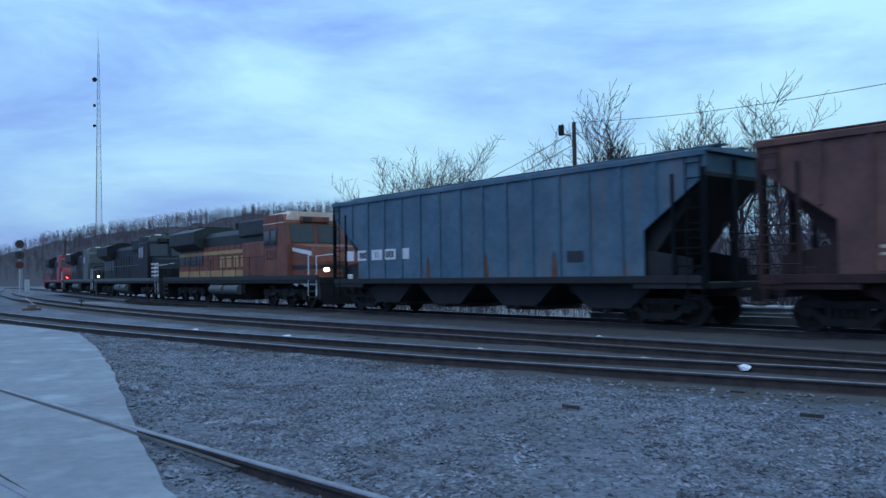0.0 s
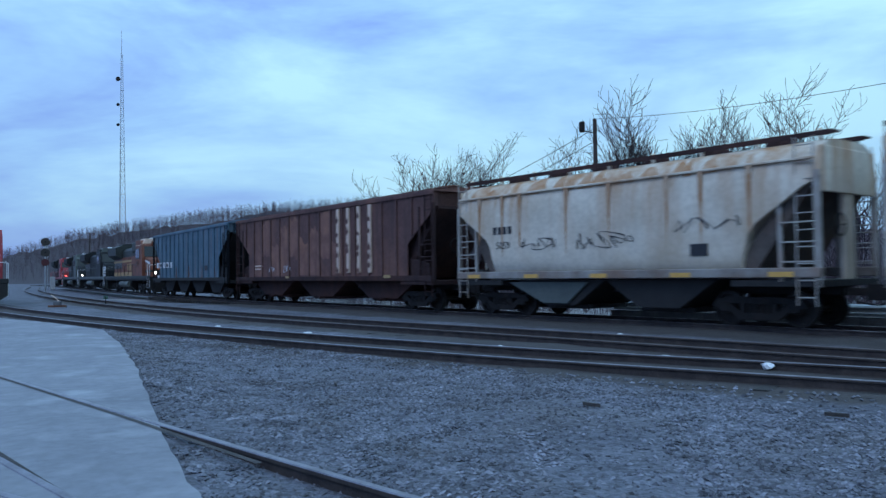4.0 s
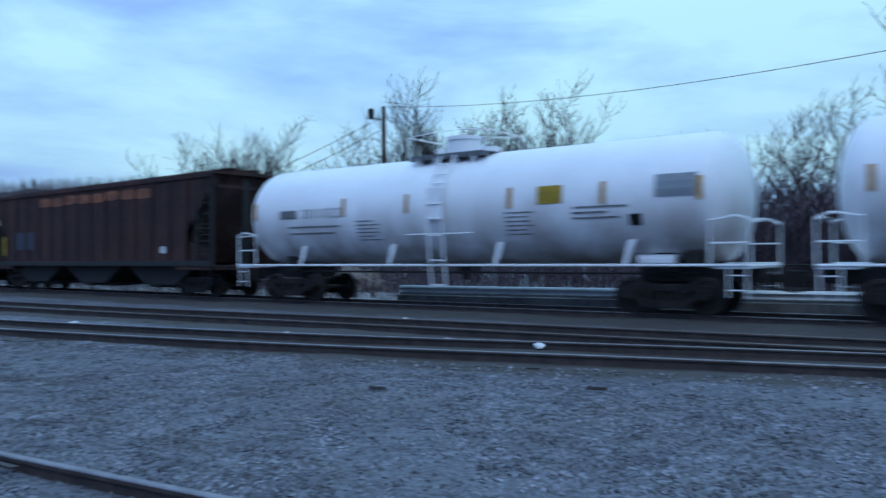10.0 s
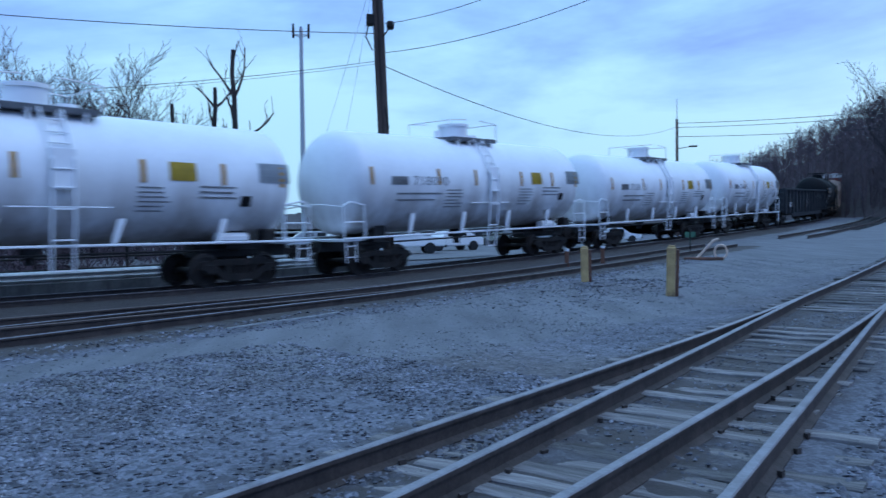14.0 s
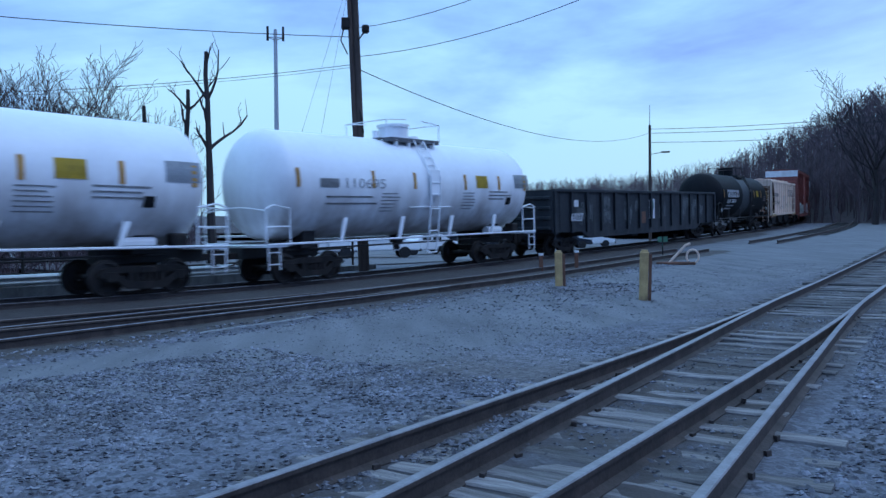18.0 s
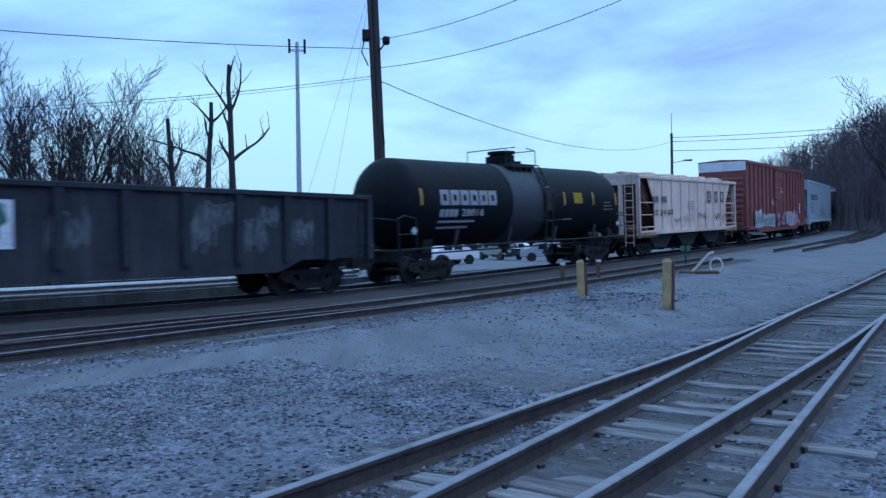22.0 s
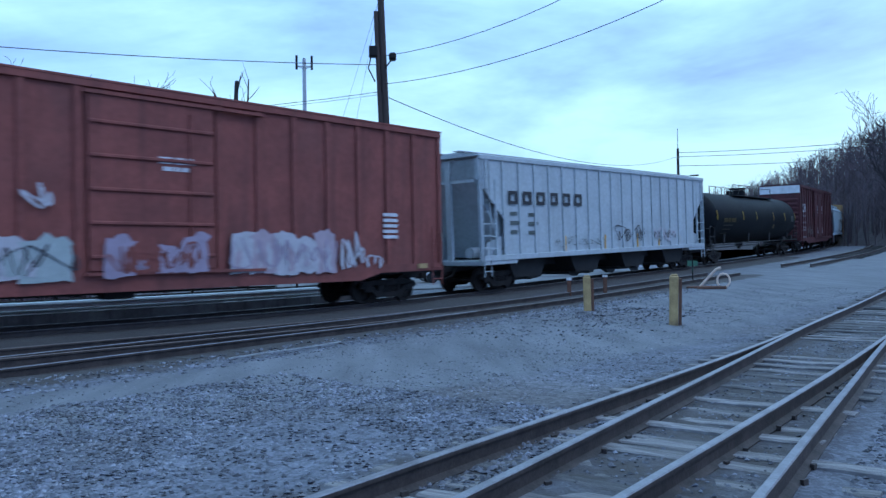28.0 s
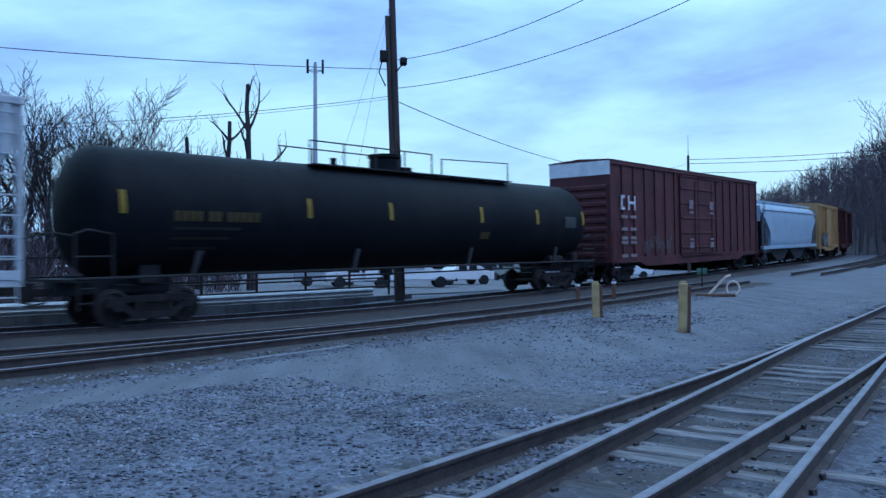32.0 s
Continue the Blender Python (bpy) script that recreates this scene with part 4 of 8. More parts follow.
def ribbed_hopper(label, where, length, paint, height=4.45, ribs=14, chutes=3, sill=None, end_paint=None, roof=None, cut=2.1, zm=3.65, zk=2.3, category="hopper car", corner=None, open_end=0):
    th = empty("hopper_car", Matrix(), label, category)
    hl, w, zb, zt = length / 2 - 0.62, 1.53, 1.22, height - 0.18
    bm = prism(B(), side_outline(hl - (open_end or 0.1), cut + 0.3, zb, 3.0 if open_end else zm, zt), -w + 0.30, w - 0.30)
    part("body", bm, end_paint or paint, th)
    # roof with a slight fall to each side
    bm = prism(B(), [(-w + 0.02, zt), (w - 0.02, zt), (w - 0.05, zt + 0.06), (0, zt + 0.17), (-w + 0.05, zt + 0.06)], -hl - 0.02, hl + 0.02, "x")
    part("roof", bm, roof or paint, th)
    # side plates, ribs, chords
    for sg in (-1, 1):
        y0, y1 = sorted((sg * (w - 0.075), sg * (w - 0.03)))
        part("side_plate", prism(B(), [(-hl + open_end, zt - 0.03), (-hl + cut, zk), (-hl + cut, zb + 0.06), (hl - cut, zb + 0.06), (hl - cut, zk), (hl - open_end, zt - 0.03)] if open_end else knee_outline(hl, cut, zb + 0.06, zk, zm, zt - 0.03), y0, y1), paint, th)
        if not open_end:
            part("end_sheet", box(B(), *sorted((sg * (hl - 0.14), sg * (hl - 0.1))), -w + 0.08, w - 0.08, zm + 0.1, zt), paint, th)
        y0, y1 = sorted((sg * (w - 0.06), sg * (w + 0.03)))
        part("top_chord", box(B(), -hl, hl, y0, y1, zt - 0.12, zt + 0.03, 0.01), paint, th)
        part("side_sill", box(B(), -hl + 0.1, hl - 0.1, y0, y1, zb - 0.10, zb + 0.10, 0.01), sill or paint, th)
    rm = {}
    for i in range(ribs):
        x = -hl + 0.35 + (2 * hl - 0.7) * i / (ribs - 1)
        q = max(0.0, abs(x) - (hl - cut))
        if open_end and q > 0.02:
            continue
        z0 = zb + 0.1 if q < 0.02 else zk + 0.1 + q / cut * (zm - zk)
        if zt - z0 < 0.8:
            continue
        key = round(z0, 2)
        if key not in rm:
            rm[key] = mesh_of("rib", prism(B(), [(-0.055, -0.055), (0.055, -0.055), (0.035, 0.0), (-0.035, 0.0)], z0, zt - 0.1, "z"), paint)
        for sg in (-1, 1):
            part("rib", rm[key], None, th).matrix_basis = pose(x, sg * (w - 0.035), 0, 0, 0, 0 if sg < 0 else 180)
    if not open_end:
        for sg in (-1, 1):
            for sy in (-1, 1):
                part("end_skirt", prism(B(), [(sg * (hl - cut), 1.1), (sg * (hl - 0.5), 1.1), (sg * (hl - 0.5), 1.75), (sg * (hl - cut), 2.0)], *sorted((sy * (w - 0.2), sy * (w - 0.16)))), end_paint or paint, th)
    # discharge chutes
    cl = (2 * hl - 2 * cut + 0.6) / chutes
    cm = B()
    wide = 0.30 if paint is GREYHOP else 0.47
    prism(cm, [(-cl * wide, zb - 0.05), (cl * wide, zb - 0.05), (cl * 0.20, 0.42), (-cl * 0.20, 0.42)], -1.15, 1.15)
    box(cm, -cl * 0.24, cl * 0.24, -0.9, 0.9, 0.30, 0.44, 0.02)
    rod(cm, (0, -1.0, 0.36), (0, -1.3, 0.36), 0.06, 8)
    cm = mesh_of("chute", cm, sill if sill else UNDER)
    for i in range(chutes):
        part("chute", cm, None, th).matrix_basis = pose((i - (chutes - 1) / 2) * cl, 0, 0)
    part("centre_sill", box(B(), -hl + 0.1, hl - 0.1, -0.3, 0.3, 0.78, 1.12), UNDER, th)
    ends(th, hl, w, zt, zm, end_paint or paint, paint, corner, bool(open_end))
    # running board, hatches
    bm = B()
    for y in (-0.62, -0.42, 0.42, 0.62):
        box(bm, -hl, hl, y - 0.07, y + 0.07, zt + 0.22, zt + 0.25)
    for k in range(9):
        x = -hl + 0.3 + (2 * hl - 0.6) * k / 8
        box(bm, x - 0.03, x + 0.03, -0.7, 0.7, zt + 0.08, zt + 0.22)
    part("running_board", bm, GALV if paint in (GREYHOP,) else (roof or paint), th)
    hm = mesh_of("hatch", box(B(), -0.5, 0.5, -0.3, 0.3, zt + 0.12, zt + 0.24, 0.03), roof or paint)
    for k in range(8):
        part("hatch", hm, None, th).matrix_basis = pose(-hl + 1.3 + (2 * hl - 2.6) * k / 7, 0, 0)
    running_gear(th, where, hl - 1.75, hl)
    return th, hl, w, zb, zt


def ends(th, hl, w, zt, zm, dark, paint, corner=None, framed=False):
    """Each end: platform, corner posts, ladder, brake wheel, air reservoir."""
    cp = corner or paint
    for sg in (-1, 1):
        part("end_platform", box(B(), *sorted((sg * (hl - 2.2), sg * hl)), -w, w, 0.98, 1.14, 0.01), dark, th)
        for sy in (-1, 1):
            part("corner_post", box(B(), *sorted((sg * (hl - 0.12), sg * hl)), *sorted((sy * (w - 0.1), sy * w)), 0.98, zm + 0.2), cp, th)
            if framed:
                part("corner_beam", box(B(), *sorted((sg * (hl - 0.22), sg * hl)), *sorted((sy * (w - 0.16), sy * w)), 1.1, zt, 0.01), cp, th)
                part("platform_edge", box(B(), *sorted((sg * (hl - 1.95), sg * hl)), *sorted((sy * (w - 0.02), sy * (w + 0.03))), 1.08, 1.24), YELLOW, th, "dirty yellow edge")
                for z in (1.5, 2.1, 2.7):
                    part("grab_iron", rod(B(), (sg * hl, sy * (w - 0.02), z), (sg * (hl - 1.9), sy * (w - 0.02), z), 0.026, 5), cp, th)
                continue
            part("end_brace", box(B(), *sorted((sg * (hl - 0.98), sg * (hl - 0.90))), *sorted((sy * (w - 0.08), sy * w)), 1.1, zm + 0.1), cp, th)
            ladder(th, sg * (hl - 0.32), sy * (w + 0.02), 0.55, zt - 0.1, 0.42, cp, 10)
            for z in (1.55, 2.0, 2.45):
                part("grab_iron", rod(B(), (sg * hl, sy * w, z), (sg * (hl - 0.95), sy * w, z), 0.02, 5), cp, th)
        if framed:
            part("end_header", box(B(), *sorted((sg * (hl - 0.14), sg * hl)), -w + 0.05, w - 0.05, zt - 0.4, zt, 0.01), cp, th)
            for y in (-0.55, 0.55):
                part("end_post", box(B(), *sorted((sg * (hl - 0.14), sg * hl)), y - 0.09, y + 0.09, 1.1, zt - 0.4), cp, th)
            ladder(th, sg * (hl + 0.03), -w + 0.5, 0.6, zt, 0.42, cp, 10, "y")
            continue
        part("centre_post", box(B(), *sorted((sg * (hl - 0.2), sg * (hl - 0.08))), -0.12, 0.12, 1.1, zt - 0.1), cp, th)
    bm = B()
    bmesh.ops.create_circle(bm, segments=14, radius=0.26, matrix=pose(hl + 0.03, -0.55, 2.4, 0, 90, 0))
    ring = [v.co.copy() for v in bm.verts]
    bm.free()
    bm = tube(B(), ring + ring[:1], 0.02, 5)
    for k in (0, 4, 9):
        rod(bm, ring[k], (hl + 0.03, -0.55, 2.4), 0.015, 5)
    part("brake_wheel", bm, STEELDARK, th)
    bm = rod(B(), (-hl + 0.6, -0.5, 1.42), (-hl + 1.7, -0.5, 1.42), 0.2, 12)
    part("air_reservoir", bm, dark, th)
    part("brake_valve", box(B(), -hl + 0.9, -hl + 1.25, -1.45, -1.05, 1.14, 1.5, 0.04), WHITE if paint in (BLUEHOP, TANKWHITE) else dark, th)


def smooth_hopper(label, where, length, paint, height=4.72, under=UNDER, trim=ORANGEREF, chutes=2, edge=None):
    """A rounded-side covered hopper whose shell is cut away under each end."""
    th = empty("hopper_car", Matrix(), label, "hopper car")
    hl, zb, zt, w = length / 2 - 0.62, 1.32, height - 0.35, 1.55
    ring = []
    for a in np.linspace(-90, 270, 33)[:-1]:
        c, s = math.cos(radians(a)), math.sin(radians(a))
        ring.append((w * math.copysign(abs(c) ** (0.42 if s > 0 else 0.13), c), (zt + zb) / 2 + (zt - zb) / 2 * math.copysign(abs(s) ** (0.62 if s > 0 else 0.30), s)))
    bm, rows = B(), []
    for x in [-hl, -hl + 0.4, -hl + 0.8, -hl + 1.2, -hl + 1.5, -hl + 1.7, -hl + 1.8, -hl + 1.9, 0, hl - 1.9, hl - 1.8, hl - 1.7, hl - 1.5, hl - 1.2, hl - 0.8, hl - 0.4, hl]:
        q = max(0.0, abs(x) - (hl - 1.9))
        low = zb + float(np.interp(q, [0, 0.1, 0.2, 0.4, 0.7, 1.1, 1.5, 1.9], [0, 0.5, 0.9, 1.15, 1.35, 1.62, 1.9, 2.1]))
        k = 0.94 if abs(x) > hl - 0.01 else 1.0
        rows.append([bm.verts.new((x, y * k, max(z, low + 0.02 * (max(0, low - z))))) for y, z in ring])
    n = len(ring)
    for a, b in zip(rows, rows[1:]):
        for j in range(n):
            bm.faces.new((a[j], a[(j + 1) % n], b[(j + 1) % n], b[j]))
    bm.faces.new(rows[0])
    bm.faces.new(rows[-1][::-1])
    bmesh.ops.remove_doubles(bm, verts=bm.verts, dist=0.0005)
    part("shell", bm, paint, th, "", True)
    rm = mesh_of("roof_support", box(B(), -0.035, 0.035, -0.04, 0.04, zt - 0.45, zt + 0.22), paint)
    for k in range(9):
        for y in (-0.9, 0.9):
            part("roof_support", rm, None, th).matrix_basis = pose(-hl + 0.2 + (2 * hl - 0.4) * k / 8, y * 1.06, 0)
    for y in (-0.8, 0.8):
        bm = box(B(), -hl - 0.1, hl + 0.1, y - 0.2, y + 0.2, zt + 0.13, zt + 0.17)
        box(bm, -hl - 0.1, hl + 0.1, y - 0.2, y - 0.17, zt + 0.05, zt + 0.13)
        part("running_board", bm, edge or paint, th)
    # rust spread over the roof's shoulder
    if paint is WHITEHOP:
        rr = random.Random(int(length * 10))
        for k in range(22):
            x0 = rr.uniform(-hl + 0.3, hl - 1.2)
            x1, a1 = x0 + rr.uniform(0.2, 0.8), rr.uniform(44, 84)
            a0 = rr.uniform(27, 32)
            verts, faces, nx = [], [], 8
            for i in range(nx + 1):
                x = x0 + (x1 - x0) * i / nx
                top = a0 + (a1 - a0) * max(0.1, math.sin(3.1416 * i / nx)) * rr.uniform(0.7, 1.0)
                for m in range(5):
                    c, q = math.cos(radians(a0 + (top - a0) * m / 4)), math.sin(radians(a0 + (top - a0) * m / 4))
                    verts.append((x, -(w + 0.012) * c ** 0.42, (zt + zb) / 2 + ((zt - zb) / 2 + 0.012) * q ** 0.62))
                    if i and m:
                        o = i * 5 + m
                        faces.append((o, o - 1, o - 6, o - 5))
            part("rust_patch", raw("rust_patch", verts, faces, SOFTRUST, True), None, th, "rust spreading over the roof shoulder")
    hm = mesh_of("hatch", rod(B(), (0, 0, zt - 0.02), (0, 0, zt + 0.22), 0.38, 16), edge or paint)
    for k in range(6):
        part("hatch", hm, None, th).matrix_basis = pose(-hl + 1.6 + (2 * hl - 3.2) * k / 5, 0, 0)
    part("gutter", box(B(), -hl + 0.1, hl - 0.1, -w * 0.99, -w * 0.93, zt - 0.52, zt - 0.46, 0.01), paint, th)
    for sg in (-1, 1):
        part("side_sill", box(B(), -hl, hl, *sorted((sg * (w - 0.22), sg * (w - 0.01))), 1.19, 1.42, 0.02), DIRTYSILL if paint is WHITEHOP else paint, th)
    tm = mesh_of("stripe", box(B(), -0.30, 0.30, -w - 0.004, -w + 0.03, 1.21, 1.33), trim)
    for k in range(5):
        part("stripe", tm, None, th, "amber reflective patch").matrix_basis = pose(-hl + 0.9 + (2 * hl - 1.8) * k / 4, 0, 0)
    cl = (2 * hl - 5.4) / chutes
    cm = B()
    prism(cm, [(-cl * 0.5, 1.15), (cl * 0.5, 1.15), (cl * 0.18, 0.40), (-cl * 0.18, 0.40)], -1.25, 1.25)
    box(cm, -cl * 0.24, cl * 0.24, -0.9, 0.9, 0.28, 0.42, 0.02)
    cm = mesh_of("chute", cm, under)
    for i in range(chutes):
        part("chute", cm, None, th).matrix_basis = pose((i - (chutes - 1) / 2) * cl, 0, 0)
    part("centre_sill", box(B(), -hl + 0.1, hl - 0.1, -0.3, 0.3, 0.78, 1.12), UNDER, th)
    # slope sheet under the cut ends; their shadow is put into its dark colour
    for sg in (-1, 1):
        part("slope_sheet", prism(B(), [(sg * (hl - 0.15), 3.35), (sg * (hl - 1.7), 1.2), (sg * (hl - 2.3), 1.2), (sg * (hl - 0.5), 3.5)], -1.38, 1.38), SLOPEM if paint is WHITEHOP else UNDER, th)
        part("end_sheet", box(B(), *sorted((sg * (hl - 0.10), sg * (hl - 0.02))), -0.24, 0.24, 1.14, zt - 0.3, 0.01), paint, th, "stained end panel")
        part("end_header", box(B(), *sorted((sg * (hl - 0.06), sg * (hl + 0.02))), -w + 0.22, w - 0.22, zt - 1.25, zt - 0.2, 0.02), paint, th)
    ends(th, hl, w - 0.06, zt + 0.1, 3.4, UNDER, paint, PALESTEEL if paint is WHITEHOP else GALVD)
    running_gear(th, where, hl - 1.75, hl)
    return th, hl, w, zb, zt


# ---- tank cars ----
def lathe_x(profile, seg=40):
    bm, rows = B(), []
    for x, r in profile:
        rows.append([bm.verts.new((x, r * math.cos(6.28318 * k / seg), r * math.sin(6.28318 * k / seg))) for k in range(seg)])
    for a, b in zip(rows, rows[1:]):
        for k in range(seg):
            bm.faces.new((a[k], a[(k + 1) % seg], b[(k + 1) % seg], b[k]))
    bm.faces.new(rows[0])
    bm.faces.new(rows[-1][::-1])
    return bm


def tank_car(label, where, length, paint, trim, radius=1.48, zc=2.62, dome="wide", ink=INK, number="", rail_paint=None, sign=True, seed=0,
             reflect=ORANGEREF, belly=None, ladder_x=1.0, heads=0.75, marks=True):
    rng = random.Random(seed)
    th = empty("tank_car", Matrix(), label, "tank car")
    rp = rail_paint or trim
    hl = length / 2 - 0.62
    tl = hl - 0.27
    prof = [(-tl + heads * (1 - math.cos(a)), radius * max(0.02, math.sin(a))) for a in np.linspace(0.03, 1.5708, 9)]
    prof += [(-tl * 0.45, radius), (-tl * 0.44, radius + 0.006), (tl * 0.05, radius + 0.006), (tl * 0.06, radius), (tl * 0.5, radius)]
    prof += [(-x, r) for x, r in reversed(prof[:9])]
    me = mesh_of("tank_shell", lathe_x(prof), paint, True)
    ob = part("tank_shell", me, None, th)
    ob.matrix_basis = pose(0, 0, zc)
    zt = zc + radius
    # stub sills, platforms at the ends, side tubes
    for sg in (-1, 1):
        part("stub_sill", box(B(), *sorted((sg * (tl - 2.6), sg * hl)), -0.32, 0.32, 0.75, 1.12, 0.02), UNDER, th)
        part("saddle", prism(B(), [(-0.8, 1.0), (0.8, 1.0), (0.9, zc - radius * 0.75), (0, zc - radius + 0.05), (-0.9, zc - radius * 0.75)], *sorted((sg * (tl - 2.0), sg * (tl - 1.5))), "x"), UNDER, th)
        part("end_platform", box(B(), *sorted((sg * (hl - 0.75), sg * hl)), -1.45, 1.45, 1.08, 1.14), rp, th)
        for sy in (-1, 1):
            bm = tube(B(), [(sg * hl, sy * 1.42, 1.1), (sg * hl, sy * 1.42, 2.15), (sg * (hl - 0.28), sy * 1.42, 2.25), (sg * (hl - 0.85), sy * 1.42, 2.15), (sg * (hl - 0.85), sy * 1.42, 1.1)], 0.027)
            rod(bm, (sg * hl, sy * 1.42, 1.65), (sg * (hl - 0.85), sy * 1.42, 1.65), 0.02)
            part("end_handrail", bm, rp, th)
            ladder(th, sg * (hl - 0.25), sy * 1.44, 0.45, 1.1, 0.4, rp, 2, name="step")
        bm = tube(B(), [(sg * hl, -1.42, 2.1), (sg * hl, -0.4, 2.2), (sg * hl, 0.4, 2.2), (sg * hl, 1.42, 2.1)], 0.022)
        part("cross_rail", bm, rp, th)
    for sy in (-1, 1):
        part("side_rail", rod(B(), (-hl, sy * 1.47, 1.16), (hl, sy * 1.47, 1.16), 0.033, 6), rp, th)
        for k in range(4):
            x = -tl + 2.6 + (2 * tl - 5.2) * k / 3
            part("rail_bracket", prism(B(), [(x - 0.05, 1.14), (x + 0.05, 1.14), (x + 0.30, zc - radius * 0.62), (x + 0.12, zc - radius * 0.62)], *sorted((sy * 1.30, sy * 1.36))), rp, th)
    part("belly_valve", rod(rod(B(), (0, 0, zc - radius - 0.28), (0, 0, zc - radius + 0.1), 0.25, 12), (0, 0, 0.72), (0, 0, 0.95), 0.12, 10), UNDER, th)
    part("brake_pipe", tube(B(), [(-tl + 1, -0.62, 0.95), (tl - 1, -0.62, 0.95)], 0.03), UNDER, th)
    part("brake_cylinder", rod(B(), (tl - 2.4, -0.9, 1.26), (tl - 1.5, -0.9, 1.26), 0.15, 10), rp, th)
    part("brake_valve", box(B(), tl - 1.2, tl - 0.8, -1.35, -0.95, 1.14, 1.50, 0.05), STEELDARK, th)
    # dome and its platform
    pw = 1.25 if dome == "wide" else 0.8
    if dome != "long":
        for y in (-0.85, 0.85):
            part("dome_walkway", box(B(), -pw, pw, y - 0.19, y + 0.19, zt - 0.16, zt - 0.02, 0.01), GALVD if paint is TANKWHITE else rp, th)
        for x in (-pw, pw):
            part("dome_crosswalk", box(B(), x - 0.12, x + 0.12, -0.66, 0.66, zt - 0.06, zt - 0.02), GALVD if paint is TANKWHITE else rp, th)
    part("valve_housing", rod(rod(B(), (0, 0, zt - 0.2), (0, 0, zt + (0.50 if dome == "wide" else 0.38)), 0.52, 18), (0, 0, zt + 0.44), (0, 0, zt + 0.54), 0.56, 18), trim, th, "", True)
    part("manway", rod(B(), (0.9, 0, zt - 0.15), (0.9, 0, zt + 0.18), 0.28, 14), trim, th, "", True)
    part("safety_valve", rod(B(), (-0.9 if dome != "long" else -2.2, 0, zt - 0.1), (-0.9 if dome != "long" else -2.2, 0, zt + 0.28), 0.10, 10), trim, th)
    rx = 1.35 if dome == "wide" else 1.0
    if dome == "long":
        for y in (-0.75, 0.75):
            bm = tube(B(), [(-3.7, y, zt - 0.1), (-3.7, y, zt + 0.62), (1.5, y, zt + 0.62), (1.5, y, zt - 0.1)], 0.032)
            part("dome_rail", bm, rp, th)
            for x in (-2.4, -1.1, 0.2):
                part("rail_post", rod(B(), (x, y, zt - 0.1), (x, y, zt + 0.62), 0.025), rp, th)
        part("step_hoop", tube(B(), [(2.0, -0.75, zt - 0.1), (2.0, -0.75, zt + 0.5), (5.75, -0.75, zt + 0.62), (5.75, -0.75, zt - 0.15)], 0.028), rp, th)
        part("dome_walkway", box(B(), -3.7, 5.75, -0.95, -0.55, zt - 0.10, zt - 0.06), rp, th)
    else:
        for y in (-0.95, 0.95):
            for sx in (-1, 1):
                part("dome_rail", tube(B(), [(sx * rx, y, zt - 0.04), (sx * rx, y, zt + 0.55), (sx * 0.4, y, zt + 0.62)], 0.02), rp, th)
        for x in (-rx, rx):
            part("cross_bar", rod(B(), (x, -0.95, zt + 0.55), (x, 0.95, zt + 0.55), 0.02), rp, th)
        for k in range(4):
            x = -pw + 2 * pw * (k + 0.5) / 4
            part("walkway_bracket", prism(B(), [(-1.04, zt - 0.1), (-1.04, zt - 0.2), (-1.0, zt - 0.42), (-0.92, zt - 0.42), (-0.86, zt - 0.1)], x - 0.03, x + 0.03, "x"), rp, th)
    if ladder_x is not None:
        bm = B()
        for sx in (-0.24, 0.24):
            pts = [(ladder_x + sx, -1.5, 0.62), (ladder_x + sx, -radius - 0.10, zc - 0.6), (ladder_x + sx, -radius - 0.12, zc + 0.3), (ladder_x + sx, -radius * 0.88, zc + radius * 0.55), (ladder_x + sx, -1.0, zt - 0.05)]
            tube(bm, pts, 0.03)
        for k in range(10):
            f = k / 9 * (len(pts) - 1)
            i = min(int(f), len(pts) - 2)
            a, b = Vector(pts[i]), Vector(pts[i + 1])
            p = a + (b - a) * (f - i)
            rod(bm, (ladder_x - 0.24, p.y, p.z), (ladder_x + 0.24, p.y, p.z), 0.022)
        part("ladder", bm, rp, th)
        part("ladder_guard", box(B(), ladder_x - 0.27, ladder_x + 0.27, -radius - 0.10, -radius - 0.07, zc - 0.35, zc + 0.55, 0.01), rp, th)
        part("step_rail", rod(B(), (ladder_x - 1.1, -1.52, zc - 0.72), (ladder_x + 1.1, -1.52, zc - 0.72), 0.02), rp, th)

    # lettering and panels wrapped on the near side
    def on_shell(x0, x1, z0, z1, name, material, lab="", d=0.006):
        bm = B()
        n = 3
        rows = []
        for i in range(n + 1):
            z = z0 + (z1 - z0) * i / n
            y = -math.sqrt(max(0.01, (radius + 0.008 + d) ** 2 - (z - zc) ** 2))
            rows.append((bm.verts.new((x0, y, z)), bm.verts.new((x1, y, z))))
        for (a, b), (c, e2) in zip(rows, rows[1:]):
            bm.faces.new((a, b, e2, c))
        bmesh.ops.solidify(bm, geom=bm.faces[:], thickness=0.003)
        return part(name, bm, material, th, lab)

    for x in (-tl + 0.75, -tl * 0.42, -tl * 0.12, tl * 0.30, tl * 0.62, tl - 0.75):
        on_shell(x - 0.07, x + 0.07, zc - 0.12, zc + 0.42, "reflector", reflect)
    if sign:
        on_shell(tl * 0.40, tl * 0.40 + 0.7, zc - 0.05, zc + 0.40, "sign", YELLOWP, "yellow warning panel")
